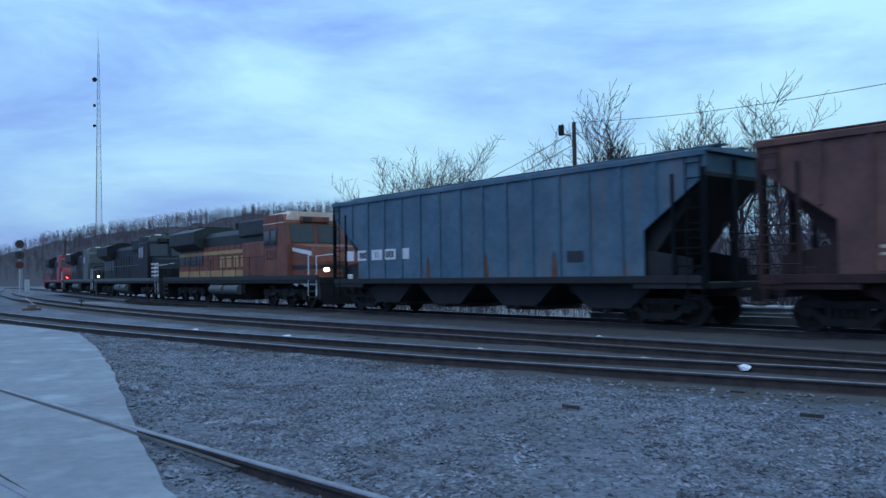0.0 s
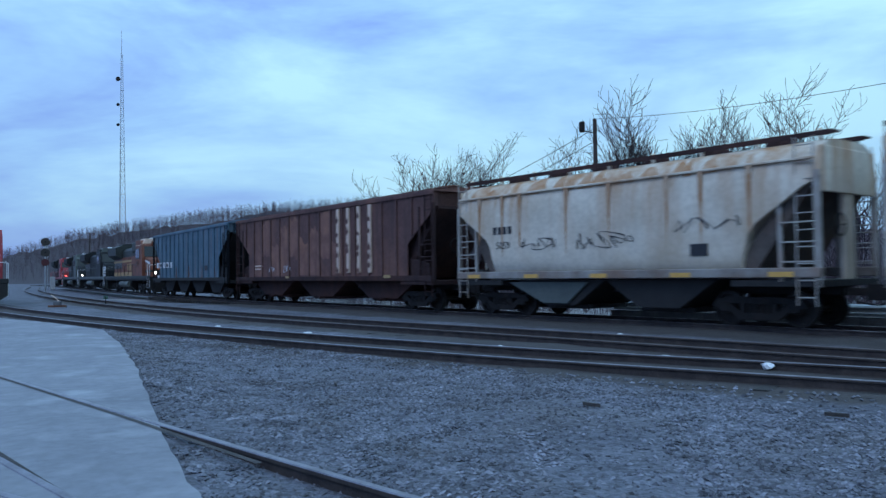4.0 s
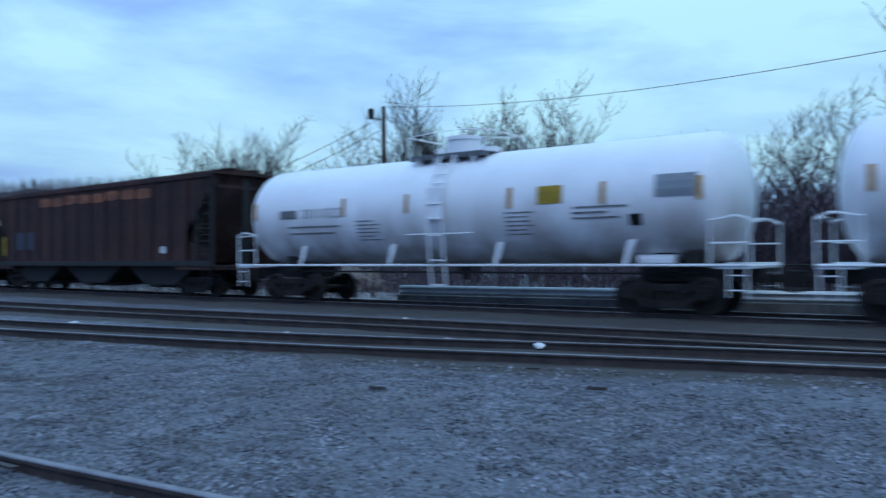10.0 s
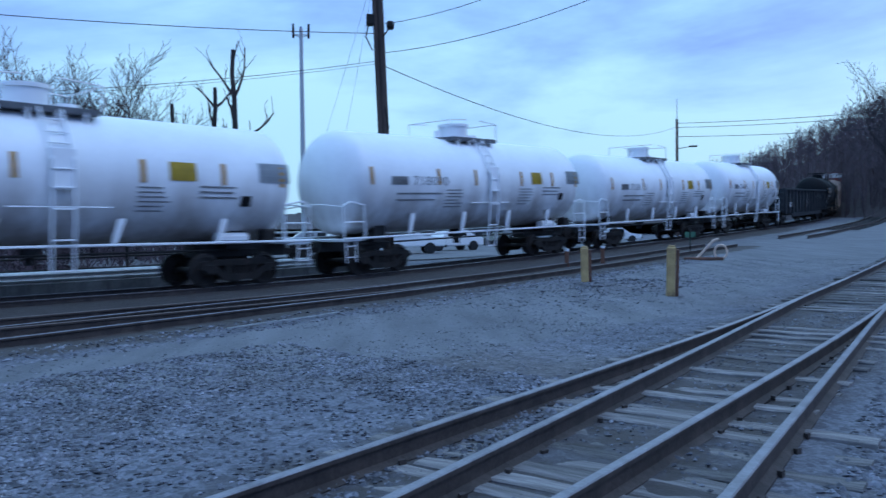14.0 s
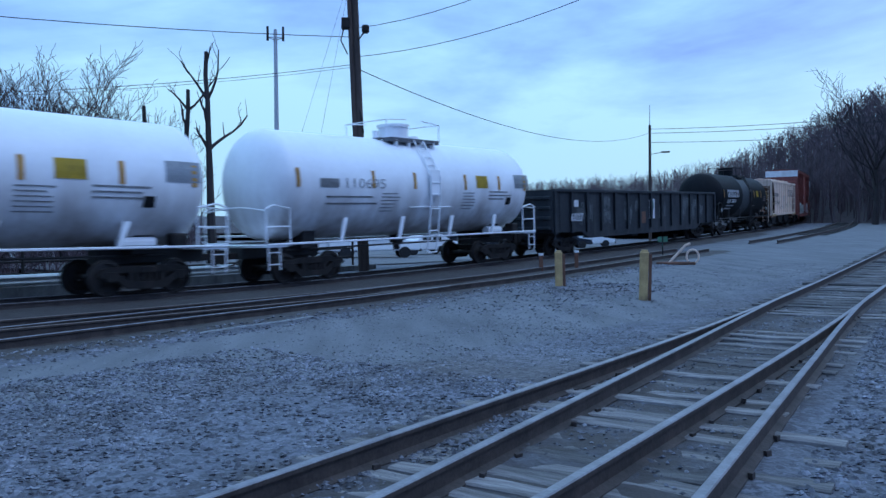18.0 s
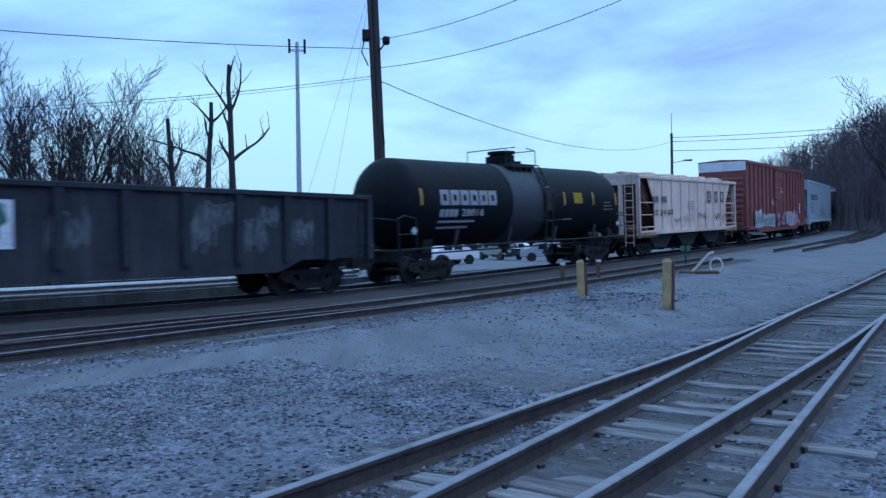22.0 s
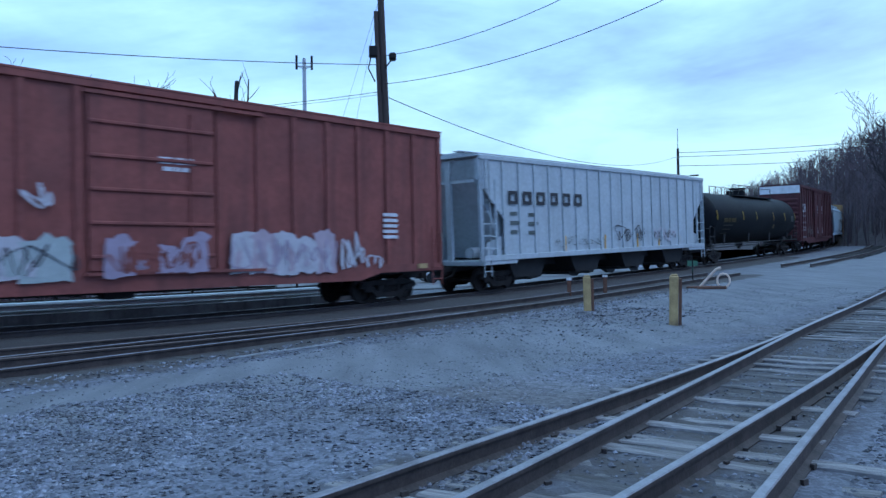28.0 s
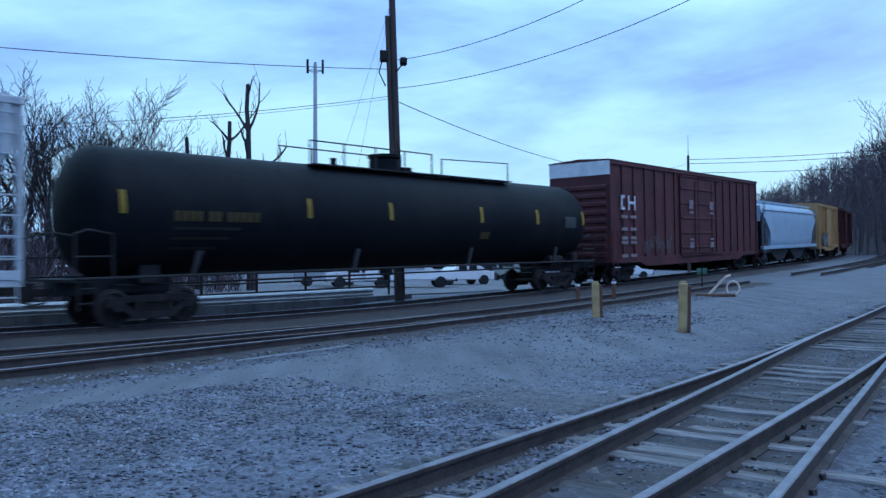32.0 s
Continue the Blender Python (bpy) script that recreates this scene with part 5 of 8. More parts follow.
    if marks:
        on_shell(tl * 0.78, tl * 0.78 + 0.95, zc - 0.02, zc + 0.5, "stencil_panel", GALV, "grey stencilled panel")
        for k in range(6):
            on_shell(-tl * 0.36, -tl * 0.36 + rng.uniform(0.6, 0.95), zc - 0.30 - k * 0.11, zc - 0.268 - k * 0.11, "stencil", ink)
            on_shell(tl * 0.28, tl * 0.28 + rng.uniform(0.6, 0.9), zc - 0.25 - k * 0.11, zc - 0.218 - k * 0.11, "stencil", ink)
        for k in range(3):
            on_shell(tl * 0.52, tl * 0.52 + rng.uniform(0.9, 1.6), zc - 0.2 - k * 0.13, zc - 0.155 - k * 0.13, "stencil", ink)
        on_shell(tl * 0.70, tl * 0.70 + 0.3, zc - 0.65, zc - 0.38, "placard", BLACK)
        for k in range(2):
            on_shell(-tl * 0.72, -tl * 0.72 + rng.uniform(1.8, 2.4), zc - 0.42 - k * 0.2, zc - 0.37 - k * 0.2, "stencil", ink)
        on_shell(-tl * 0.76, -tl * 0.76 + 0.75, zc - 0.12, zc + 0.14, "mark", ink)
    if number:
        me = text_mesh("number", number, 0.42, ink, 1.7)
        for v in me.vertices:
            v.co.y = v.co.y - math.sqrt((radius + 0.012) ** 2 - v.co.z ** 2)
        part("number", me, None, th).matrix_basis = pose(-tl * 0.76 + 1.85, 0, zc)
    running_gear(th, where, tl - 1.75, hl)
    return th, tl, zt, on_shell


# ---- boxcars and gondola ----
def boxcar(label, where, length, paint, height=4.9, end_top=None, doors=1, posts=16, door_w=3.0):
    th = empty("boxcar", Matrix(), label, "boxcar")
    hl, w, zb, zt = length / 2 - 0.7, 1.52, 1.0, height - 0.12
    part("body", box(B(), -hl, hl, -w + 0.06, w - 0.06, zb, zt), paint, th)
    part("roof", prism(B(), [(-w - 0.03, zt), (w + 0.03, zt), (w + 0.03, zt + 0.05), (0, zt + 0.14), (-w - 0.03, zt + 0.05)], -hl - 0.03, hl + 0.03, "x"), paint, th)
    for sg in (-1, 1):
        y0, y1 = sorted((sg * (w - 0.07), sg * (w + 0.02)))
        part("side_sill", prism(B(), [(-hl, zb - 0.02), (-hl, zb + 0.2), (hl, zb + 0.2), (hl, zb - 0.02), (hl - 2.8, zb - 0.05), (hl - 3.6, zb - 0.26), (-hl + 3.6, zb - 0.26), (-hl + 2.8, zb - 0.05)], y0, y1), paint, th)
        part("top_chord", box(B(), -hl, hl, y0, y1, zt - 0.16, zt, 0.01), paint, th)
    pm = mesh_of("side_post", prism(B(), [(-0.08, -0.06), (0.08, -0.06), (0.05, 0), (-0.05, 0)], zb + 0.2, zt - 0.16, "z"), paint)
    dw = door_w * doors / 2
    for i in range(posts):
        x = -hl + 0.08 + (2 * hl - 0.16) * i / (posts - 1)
        if abs(x) < dw:
            continue
        for sg in (-1, 1):
            part("side_post", pm, None, th).matrix_basis = pose(x, sg * (w - 0.06), 0, 0, 0, 0 if sg < 0 else 180)
    for k in range(doors):
        cx = (k - (doors - 1) / 2) * door_w
        d = part("door", box(B(), cx - door_w / 2 + 0.04, cx + door_w / 2 - 0.04, -w - 0.05, -w + 0.02, zb + 0.22, zt - 0.3, 0.015), paint, th)
        for j in range(5):
            z = zb + 0.5 + j * (zt - zb - 1.0) / 4.6
            part("door_bar", box(B(), cx - door_w / 2 + 0.06, cx + door_w / 2 - 0.06, -w - 0.10, -w - 0.04, z, z + 0.09, 0.02), paint, d)
        part("lock_rod", rod(B(), (cx + door_w * 0.28, -w - 0.09, zb + 0.25), (cx + door_w * 0.28, -w - 0.09, zt - 0.5), 0.025), paint, d)
        part("door_rail", box(B(), cx - door_w * 0.52, cx + door_w * 0.95, -w - 0.12, -w, zb + 0.12, zb + 0.19), paint, th)
        part("door_rail", box(B(), cx - door_w * 0.52, cx + door_w * 0.95, -w - 0.10, -w, zt - 0.30, zt - 0.22), paint, th)
    em = mesh_of("end_rib", prism(B(), [(0, -0.13), (0.07, -0.06), (0.07, 0.06), (0, 0.13)], -w + 0.2, w - 0.2), paint)
    for sg in (-1, 1):
        for j in range(9):
            z = zb + 0.35 + j * 0.37
            if z < zt - 0.75:
                part("end_rib", em, None, th).matrix_basis = pose(sg * hl, 0, z, 0, 0, 0 if sg > 0 else 180)
        if end_top:
            part("end_cap", box(B(), *sorted((sg * (hl - 0.02), sg * (hl + 0.02))), -w, w, zt - 0.62, zt + 0.02), end_top, th, "white painted upper end panel")
        for sy in (-1, 1):
            ladder(th, sg * (hl - 0.3), sy * (w + 0.05), 0.5, 2.4, 0.44, paint, 5)
            ladder(th, sg * (hl + 0.1), sy * (w - 0.45), 1.1, 2.4, 0.44, paint, 4, "y")
    part("centre_sill", box(B(), -hl, hl, -0.35, 0.35, 0.72, 1.0), UNDER, th)
    part("underframe", box(B(), -hl + 0.1, hl - 0.1, -w + 0.15, w - 0.15, 0.9, 1.0), UNDER, th)
    part("brake_rigging", tube(box(B(), -1.0, -0.2, -0.9, -0.5, 0.55, 0.9, 0.04), [(-4, -0.7, 0.7), (4, -0.7, 0.66)], 0.03), UNDER, th)
    running_gear(th, where, hl - 2.0, hl)
    return th, hl, w, zb, zt


def gondola(label, where, length, paint):
    th = empty("gondola_car", Matrix(), label, "gondola car")
    hl, w, zb, zt = length / 2 - 0.65, 1.50, 1.02, 2.74
    for sg in (-1, 1):
        y0, y1 = sorted((sg * (w - 0.06), sg * w))
        part("side", prism(B(), [(-hl, zb), (-hl, zt), (hl, zt), (hl, zb), (hl - 2.6, zb - 0.02), (hl - 3.4, zb - 0.34), (-hl + 3.4, zb - 0.34), (-hl + 2.6, zb - 0.02)], y0, y1), paint, th)
        part("top_chord", box(B(), -hl, hl, *sorted((sg * (w - 0.09), sg * (w + 0.09))), zt, zt + 0.14, 0.02), paint, th)
        part("end", box(B(), *sorted((sg * (hl - 0.08), sg * hl)), -w + 0.06, w - 0.06, zb, zt + 0.1), paint, th)
        for j in range(4):
            part("end_rib", box(B(), *sorted((sg * hl, sg * (hl + 0.09))), -w + 0.1, w - 0.1, zb + 0.12 + j * 0.43, zb + 0.27 + j * 0.43, 0.03), paint, th)
        for sy in (-1, 1):
            ladder(th, sg * (hl - 0.3), sy * (w + 0.05), 0.5, zt, 0.42, paint, 6)
    part("floor", box(B(), -hl, hl, -w + 0.06, w - 0.06, zb + 0.02, zb + 0.12), UNDER, th)
    rm = mesh_of("rib", prism(B(), [(-0.11, -0.11), (0.11, -0.11), (0.07, 0), (-0.07, 0)], zb - 0.05, zt, "z"), paint)
    for i in range(15):
        x = -hl + 0.12 + (2 * hl - 0.24) * i / 14
        for sg in (-1, 1):
            part("rib", rm, None, th).matrix_basis = pose(x, sg * w, 0, 0, 0, 0 if sg < 0 else 180)
    part("centre_sill", box(B(), -hl, hl, -0.35, 0.35, 0.72, 1.0), UNDER, th)
    part("brake_rigging", box(B(), -1.2, -0.3, -0.95, -0.5, 0.52, 0.85, 0.04), UNDER, th)
    running_gear(th, where, hl - 1.9, hl)
    return th, hl, w, zb, zt


# ---- locomotives ----
def locomotive(label, where, length, hood, cab, nose, roof, stripe=None, lit=None, in_train=True, cab_roof=None, stripe_lo=None, nose_stripes=0):
    """A six-axle road engine whose cab is at the +x end."""
    th = empty("locomotive", Matrix(), label, "locomotive")
    hl = length / 2 - 0.45
    part("underframe", box(B(), -hl, hl, -1.5, 1.5, 1.12, 1.42, 0.03), UNDER, th)
    part("walkway_edge", box(B(), -hl + 0.1, hl - 0.1, -1.54, -1.46, 1.28, 1.50, 0.01), stripe_lo or hood, th)
    # fuel tank with its round air reservoirs
    part("fuel_tank", prism(B(), [(-1.35, 1.1), (1.35, 1.1), (1.4, 0.65), (1.05, 0.28), (-1.05, 0.28), (-1.4, 0.65)], -2.4, 2.4, "x"), STEELDARK, th)
    for x in (-2.1, 0.1):
        part("air_reservoir", rod(B(), (x, -1.42, 0.80), (x + 1.9, -1.42, 0.80), 0.25, 12), GREYGREEN, th, "", True)
    # long hood in sections
    x0, x1 = -hl + 1.3, hl - 5.75
    part("hood", box(B(), x0, x1, -0.86, 0.86, 1.42, 3.75, 0.06), hood, th)
    part("hood_roof", prism(B(), [(-0.86, 3.75), (0.86, 3.75), (0.6, 4.05), (-0.6, 4.05)], x0 + 0.2, x1, "x"), roof, th)
    part("radiator", prism(B(), [(-0.95, 3.1), (-1.48, 3.45), (-1.5, 4.15), (-0.7, 4.45), (0.7, 4.45), (1.5, 4.15), (1.48, 3.45), (0.95, 3.1)], x0, x0 + 4.6, "x"), roof, th)
    part("dynamic_brake", box(B(), x1 - 4.3, x1 - 0.3, -1.05, 1.05, 3.55, 4.4, 0.08), roof, th)
    part("exhaust", box(B(), x0 + 8.2, x0 + 9.0, -0.4, 0.4, 4.0, 4.5, 0.05), STEELDARK, th)
    fm = mesh_of("fan", rod(B(), (0, 0, 4.42), (0, 0, 4.54), 0.65, 16), STEELDARK)
    for x in (x0 + 1.2, x0 + 3.0):
        part("fan", fm, None, th).matrix_basis = pose(x, 0, 0)
    dm = mesh_of("hood_door", box(B(), -0.30, 0.30, -0.89, -0.85, 1.6, 3.2, 0.01), hood)
    for k in range(11):
        part("hood_door", dm, None, th).matrix_basis = pose(x0 + 4.9 + k * (x1 - x0 - 5.4) / 11, 0, 0)
    part("upper_band", box(B(), x0 + 0.05, x1, -0.875, 0.875, 3.22, 3.78, 0.02), roof, th)
    gm = mesh_of("grille", box(B(), -0.45, 0.45, -0.90, -0.85, 2.2, 3.0, 0.01), BLACK)
    for k in range(4):
        part("grille", gm, None, th).matrix_basis = pose(x0 + 0.7 + k * 1.05, 0, 0)
    part("equipment_box", box(B(), x1 - 3.2, x1 - 0.2, -1.25, -0.86, 1.5, 3.2, 0.03), hood, th)
    if stripe:
        part("stripe", box(B(), x0 + 0.1, x1, -0.905, -0.86, 1.50, 1.85), stripe, th)
        part("stripe", box(B(), x0 + 0.1, x1, -0.905, -0.86, 2.75, 2.95), stripe, th)
    # cab and nose
    c0, c1 = x1 + 0.02, hl - 3.25
    part("cab", prism(B(), [(c0, 1.42), (c1 + 0.15, 1.42), (c1 + 0.15, 2.95), (c1 - 0.05, 3.95), (c1 - 0.35, 4.35), (c0, 4.4)], -1.5, 1.5), cab, th)
    part("cab_roof", prism(B(), [(-1.52, 3.95), (1.52, 3.95), (1.15, 4.48), (-1.15, 4.48)], c0 - 0.05, c1 - 0.15, "x"), cab_roof or cab, th)
    for x, wd in ((c0 + 0.45, 0.62), (c0 + 1.2, 0.62)):
        wn = part("window", box(B(), x - wd / 2, x + wd / 2, -1.535, -1.48, 2.95, 3.65, 0.02), GLASS, th)
        part("frame", box(B(), x - wd / 2 - 0.05, x + wd / 2 + 0.05, -1.52, -1.47, 2.88, 3.72), BLACK, wn)
    for sy in (-1, 1):
        a, b = sorted((sy * 0.12, sy * 1.3))
        bm = B()
        prism(bm, [(c1 + 0.14, 3.02), (c1 + 0.17, 3.02), (c1 + 0.0, 3.85), (c1 - 0.03, 3.85)], a, b)
        part("windscreen", bm, GLASS, th)
    part("headlight_bar", box(B(), c1 - 0.10, c1 + 0.06, -0.75, 0.75, 3.98, 4.25, 0.03), cab, th)
    part("number_board", box(B(), c1 - 0.05, c1 + 0.07, -0.65, -0.2, 4.0, 4.2), BLACK, th)
    part("nose", prism(B(), [(c1 + 0.1, 1.42), (hl - 0.95, 1.42), (hl - 0.95, 2.1), (hl - 1.25, 2.75), (c1 + 0.1, 2.98)], -1.25, 1.25), nose, th)
    for k in range(nose_stripes):
        part("nose_stripe", box(B(), c1 + 0.2, hl - 1.1, -1.27, -1.24, 1.6 + k * 0.26, 1.72 + k * 0.26), WHITE, th)
    if lit:
        for y in (-0.62, 0.62):
            part("ditch_light", rod(B(), (hl - 0.35, y * 1.6, 1.72), (hl - 0.2, y * 1.6, 1.72), 0.09, 12), lit, th, "lit round lamp")
    # ends: pilots, steps, handrails
    for sg in (-1, 1):
        part("pilot", prism(B(), [(-1.45, 1.12), (1.45, 1.12), (1.45, 0.45), (1.1, 0.22), (-1.1, 0.22), (-1.45, 0.45)], *sorted((sg * (hl - 0.25), sg * hl)), "x"), UNDER, th)
        for sy in (-1, 1):
            ladder(th, sg * (hl - 0.65), sy * 1.48, 0.4, 1.42, 0.7, stripe_lo or hood, 4, name="steps", r=0.03)
            bm = tube(B(), [(sg * (hl - 1.0), sy * 1.5, 0.6), (sg * (hl - 1.0), sy * 1.5, 2.3), (sg * (hl - 0.95), sy * 1.42, 2.42)], 0.024)
            tube(bm, [(sg * (hl - 0.25), sy * 1.5, 0.6), (sg * (hl - 0.25), sy * 1.5, 2.3), (sg * (hl - 0.25), sy * 0.5, 2.42)], 0.024)
            part("grab_rail", bm, WHITE if sg > 0 else (stripe_lo or hood), th)
    bm = B()
    rod(bm, (x0, -1.46, 2.45), (x1 + 0.1, -1.46, 2.45), 0.02)
    n = 9
    for k in range(n):
        x = x0 + (x1 - x0) * k / (n - 1)
        rod(bm, (x, -1.46, 1.42), (x, -1.46, 2.45), 0.018)
    part("handrail", bm, stripe_lo or hood, th)
    part("horn", rod(B(), (c0 + 0.6, 0.2, 4.55), (c0 + 1.1, 0.2, 4.6), 0.06, 8, 0.12), BLACK, th)
    part("antenna", box(B(), c0 + 0.3, c0 + 0.9, -0.5, -0.1, 4.48, 4.62, 0.03), WHITE, th)
    if in_train:
        running_gear(th, where, hl - 4.2, hl, True)
    else:
        for x in (-hl + 4.2, hl - 4.2):
            tr = part("truck", LTRUCK, None, th)
            tr.matrix_basis = pose(x, 0, 0)
            for dx in (-2.05, 0, 2.05):
                part("wheelset", LWHEEL, None, tr).matrix_basis = pose(dx, 0, LR)
        for sg in (-1, 1):
            coupler(th, sg * hl, sg)
    return th, hl, x0, x1, c0, c1


# ---- the train, from its head to its tail: coupling places along it in metres ----
JOINTS = [-117.0, -95.0, -73.0, -49.1, -26.65, -8.15, 11.85, 25.6, 39.4, 58.45, 76.25, 94.5, 110.0, 125.05, 139.95, 155.5, 170.3, 192.9, 209.5, 226.2, 248.25, 270.4, 293.1, 314.5, 332.5, 346.0, 363.5]


def slot(i):
    a, b = JOINTS[i], JOINTS[i + 1]
    return (a + b) / 2, b - a


def make_train():
    rng = random.Random(21)
    # engines
    locomotive("red and black road locomotive leading the train, lamp lit", *slot(0), LOCOBLACK, LOCORED, LOCORED, LOCOBLACK, lit=LAMPRED, stripe_lo=LOCORED)
    locomotive("black road locomotive with a dim lamp", *slot(1), LOCOBLACK, GREYGREEN, LOCOBLACK, LOCOBLACK, lit=LAMPWARM, cab_roof=GREYGREEN, stripe_lo=GREYGREEN)
    locomotive("black road locomotive with white stripes on its nose", *slot(2), LOCOBLACK, LOCOBLACK, LOCOBLACK, LOCOBLACK, cab_roof=GREYGREEN, stripe_lo=GREYGREEN, nose_stripes=4)
    th, hl, x0, x1, c0, c1 = locomotive("orange and dark green road locomotive running cab to the rear", *slot(3), ORANGE, ORANGE, ORANGE, LOCOGREEN, stripe=YELBOX, lit=LAMPWARM,
                                        cab_roof=CREAMHOP, stripe_lo=LOCOGREEN)
    lettering("number", "5211", c0 + 0.95, -1.512, 2.45, 0.62, INK, th)
    part("nose_band", prism(B(), [(c1 + 0.16, 2.62), (c1 + 0.16, 2.78), (hl - 1.2, 2.55), (hl - 1.1, 2.35)], -1.262, -1.25), WHITE, th)
    part("nose_band", box(B(), c1 + 0.15, hl - 0.93, -1.262, 1.26, 1.75, 1.95), LOCOGREEN, th)
    for k in range(4):
        bars("side_mark", [(x0 + 7.2 + k * 1.0, x0 + 7.85 + k * 1.0, 2.0, 2.62)], -0.895, YELBOX, th)
    # blue hopper; the shade of its open ends is put into near-black end paint
    th, hl, w, zb, zt = ribbed_hopper("faded blue ribbed covered hopper car with dark shaded ends", *slot(4), BLUEHOP, 4.58, 16, 4, UNDER, UNDER, cut=1.85, zm=3.8, zk=2.5, corner=TANKBLACK)
    for k, (x, wd) in enumerate(((-hl + 1.3, 0.5), (-hl + 2.2, 0.75), (-hl + 3.15, 0.7), (-hl + 4.0, 0.75), (-hl + 4.95, 0.5))):
        bars("patch", [(x - wd / 2, x + wd / 2, 2.02, 2.42)], -w + 0.02, WHITE, th, "white lettering patch")
        if k in (1, 3):
            bars("mark", [(x - 0.22 + j * 0.17, x - 0.10 + j * 0.17, 2.1, 2.34) for j in range(3)], -w + 0.012, INK, th)
        if k == 2:
            lettering("number", "11", x, -w + 0.008, 2.22, 0.3, INK, th)
    for x in (-hl + 6.3, -hl + 9.3, hl - 5.0, hl - 2.55):
        part("rust_patch", prism(B(), [(x - 0.12, 1.32), (x + 0.12, 1.32), (x + 0.05, 2.0), (x - 0.04, 2.1)], -w + 0.01, -w + 0.022), RUST, th)
    bars("stencil", [(hl - 4.5, hl - 3.9, 1.75, 2.05)], -w + 0.012, INK, th)
    # brown hopper with pale panels
    th, hl, w, zb, zt = ribbed_hopper("weathered brown ribbed hopper car with four white vertical panels", *slot(5), BROWNHOP, 4.55, 18, 3, DARKHOP, DARKHOP, cut=1.75, zm=3.75, zk=2.5, corner=DARKHOP)
    for k in range(4):
        x = 2.30 + k * 0.885
        part("white_strip", box(B(), x - 0.11, x + 0.11, -w - 0.05, -w + 0.03, 1.46, zt - 0.16, 0.01), CREAMHOP, th, "pale painted strip on a rib")
        for z in (1.6, 2.15, 2.5, 3.1, 3.6):
            z += rng.uniform(-0.15, 0.15)
            part("scuff", prism(B(), [(x - 0.10, z), (x + rng.uniform(-0.02, 0.1), z - 0.04), (x + 0.09, z + 0.1), (x - 0.02, z + rng.uniform(0.12, 0.3)), (x - 0.09, z + 0.12)], -w - 0.056, -w - 0.048), BROWNHOP, th)
    bars("reflector", [(6.0, 6.5, 1.24, 1.36), (-3.0, -2.6, 1.24, 1.34)], -w - 0.032, YELLOW, th, "dull yellow patch")
    pitch = (2 * hl - 0.7) / 17
    for k in (2, 3, 4, 5, 6, 7, 8, 9, 10):
        xa = -hl + 0.35 + pitch * k + 0.07
        xb = xa + pitch - 0.14
        lo, hi = (1.38, rng.uniform(2.7, 3.7)) if k % 3 else (rng.uniform(2.0, 2.4), zt - 0.2)
        edge = [(xb - (xb - xa) * j / 5, hi + rng.uniform(-0.22, 0.22)) for j in range(6)]
        foot = [(xa + (xb - xa) * j / 4, lo + (rng.uniform(-0.1, 0.2) if lo > 1.5 else 0)) for j in range(5)]
        part("weathered_panel", prism(B(), foot + [(x, min(z, zt - 0.16)) for x, z in edge], -w + 0.020, -w + 0.029), RUSTPINK, th, "paler weathered side panel")
    scrawl(rng, -3.3, -2.5, 1.55, 1.95, -w + 0.005, GRAF[0], th, 5, 0.045)
    scrawl(rng, -5.0, -4.3, 1.55, 1.85, -w + 0.005, GRAF[0], th, 4, 0.03)
    bars("stencil", words_rows(rng, -hl + 2.6, -hl + 3.6, 1.85, 0.07) + words_rows(rng, -hl + 2.6, -hl + 3.4, 1.7, 0.06), -w + 0.012, CREAMHOP, th)
    # two white rounded hoppers
    for i, big in ((6, False), (7, True)):
        th, hl, w, zb, zt = smooth_hopper("rust-streaked white rounded hopper car with dark scrawled graffiti" if big else "rust-streaked white rounded hopper car, smaller scrawls low on its side",
                                          *slot(i), WHITEHOP, 4.72, UNDER, edge=DARKHOP)
        y = -w - 0.008
        bars("mark", [(-hl + 1.9 + k * 0.23, -hl + 2.06 + k * 0.23, 2.62, 2.86) for k in range(4)], y, INK, th)
        lettering("number", "5058" if big else "5059", -hl + 2.35, y, 2.25, 0.33, INK, th)
        scrawl(rng, -hl + 3.2, -hl + 4.9, 2.05, 2.5, y - 0.004, INK, th, 5, 0.028)
        scrawl(rng, -0.8, 1.3, 2.0, 2.6, y - 0.004, INK, th, 5, 0.03)
        scrawl(rng, 2.6, 4.9, 2.3, 2.8, y - 0.004, INK, th, 4, 0.025)
        bars("stencil_block", [(3.0, 3.5, 1.75, 2.05)], y, INK, th)
        for x in (-hl + 1.2, -hl + 2.3, -hl + 3.1, -1.2, 0.4, 2.3, 3.3, 4.6):
            part("rust_run", prism(B(), [(x - 0.05, zt - 0.5), (x + 0.09, zt - 0.5), (x + 0.05, rng.uniform(2.2, 3.3)), (x, rng.uniform(1.7, 2.6))], -w - 0.006, -w + 0.002), SOFTRUST, th)
        part("outlet_panel", prism(B(), [(-3.9, 1.08), (-0.6, 1.08), (-1.4, 0.45), (-2.4, 0.45)], -1.32, -1.26), GREYGREEN, th)
    # dark hopper
    th, hl, w, zb, zt = ribbed_hopper("dark rust-brown ribbed hopper car with pale scuffs under its eave", *slot(8), DARKHOP, 4.55, 16, 3, UNDER, DARKHOP, cut=1.6, zm=3.9, zk=2.4, corner=UNDER)
    pitch = (2 * hl - 0.7) / 15
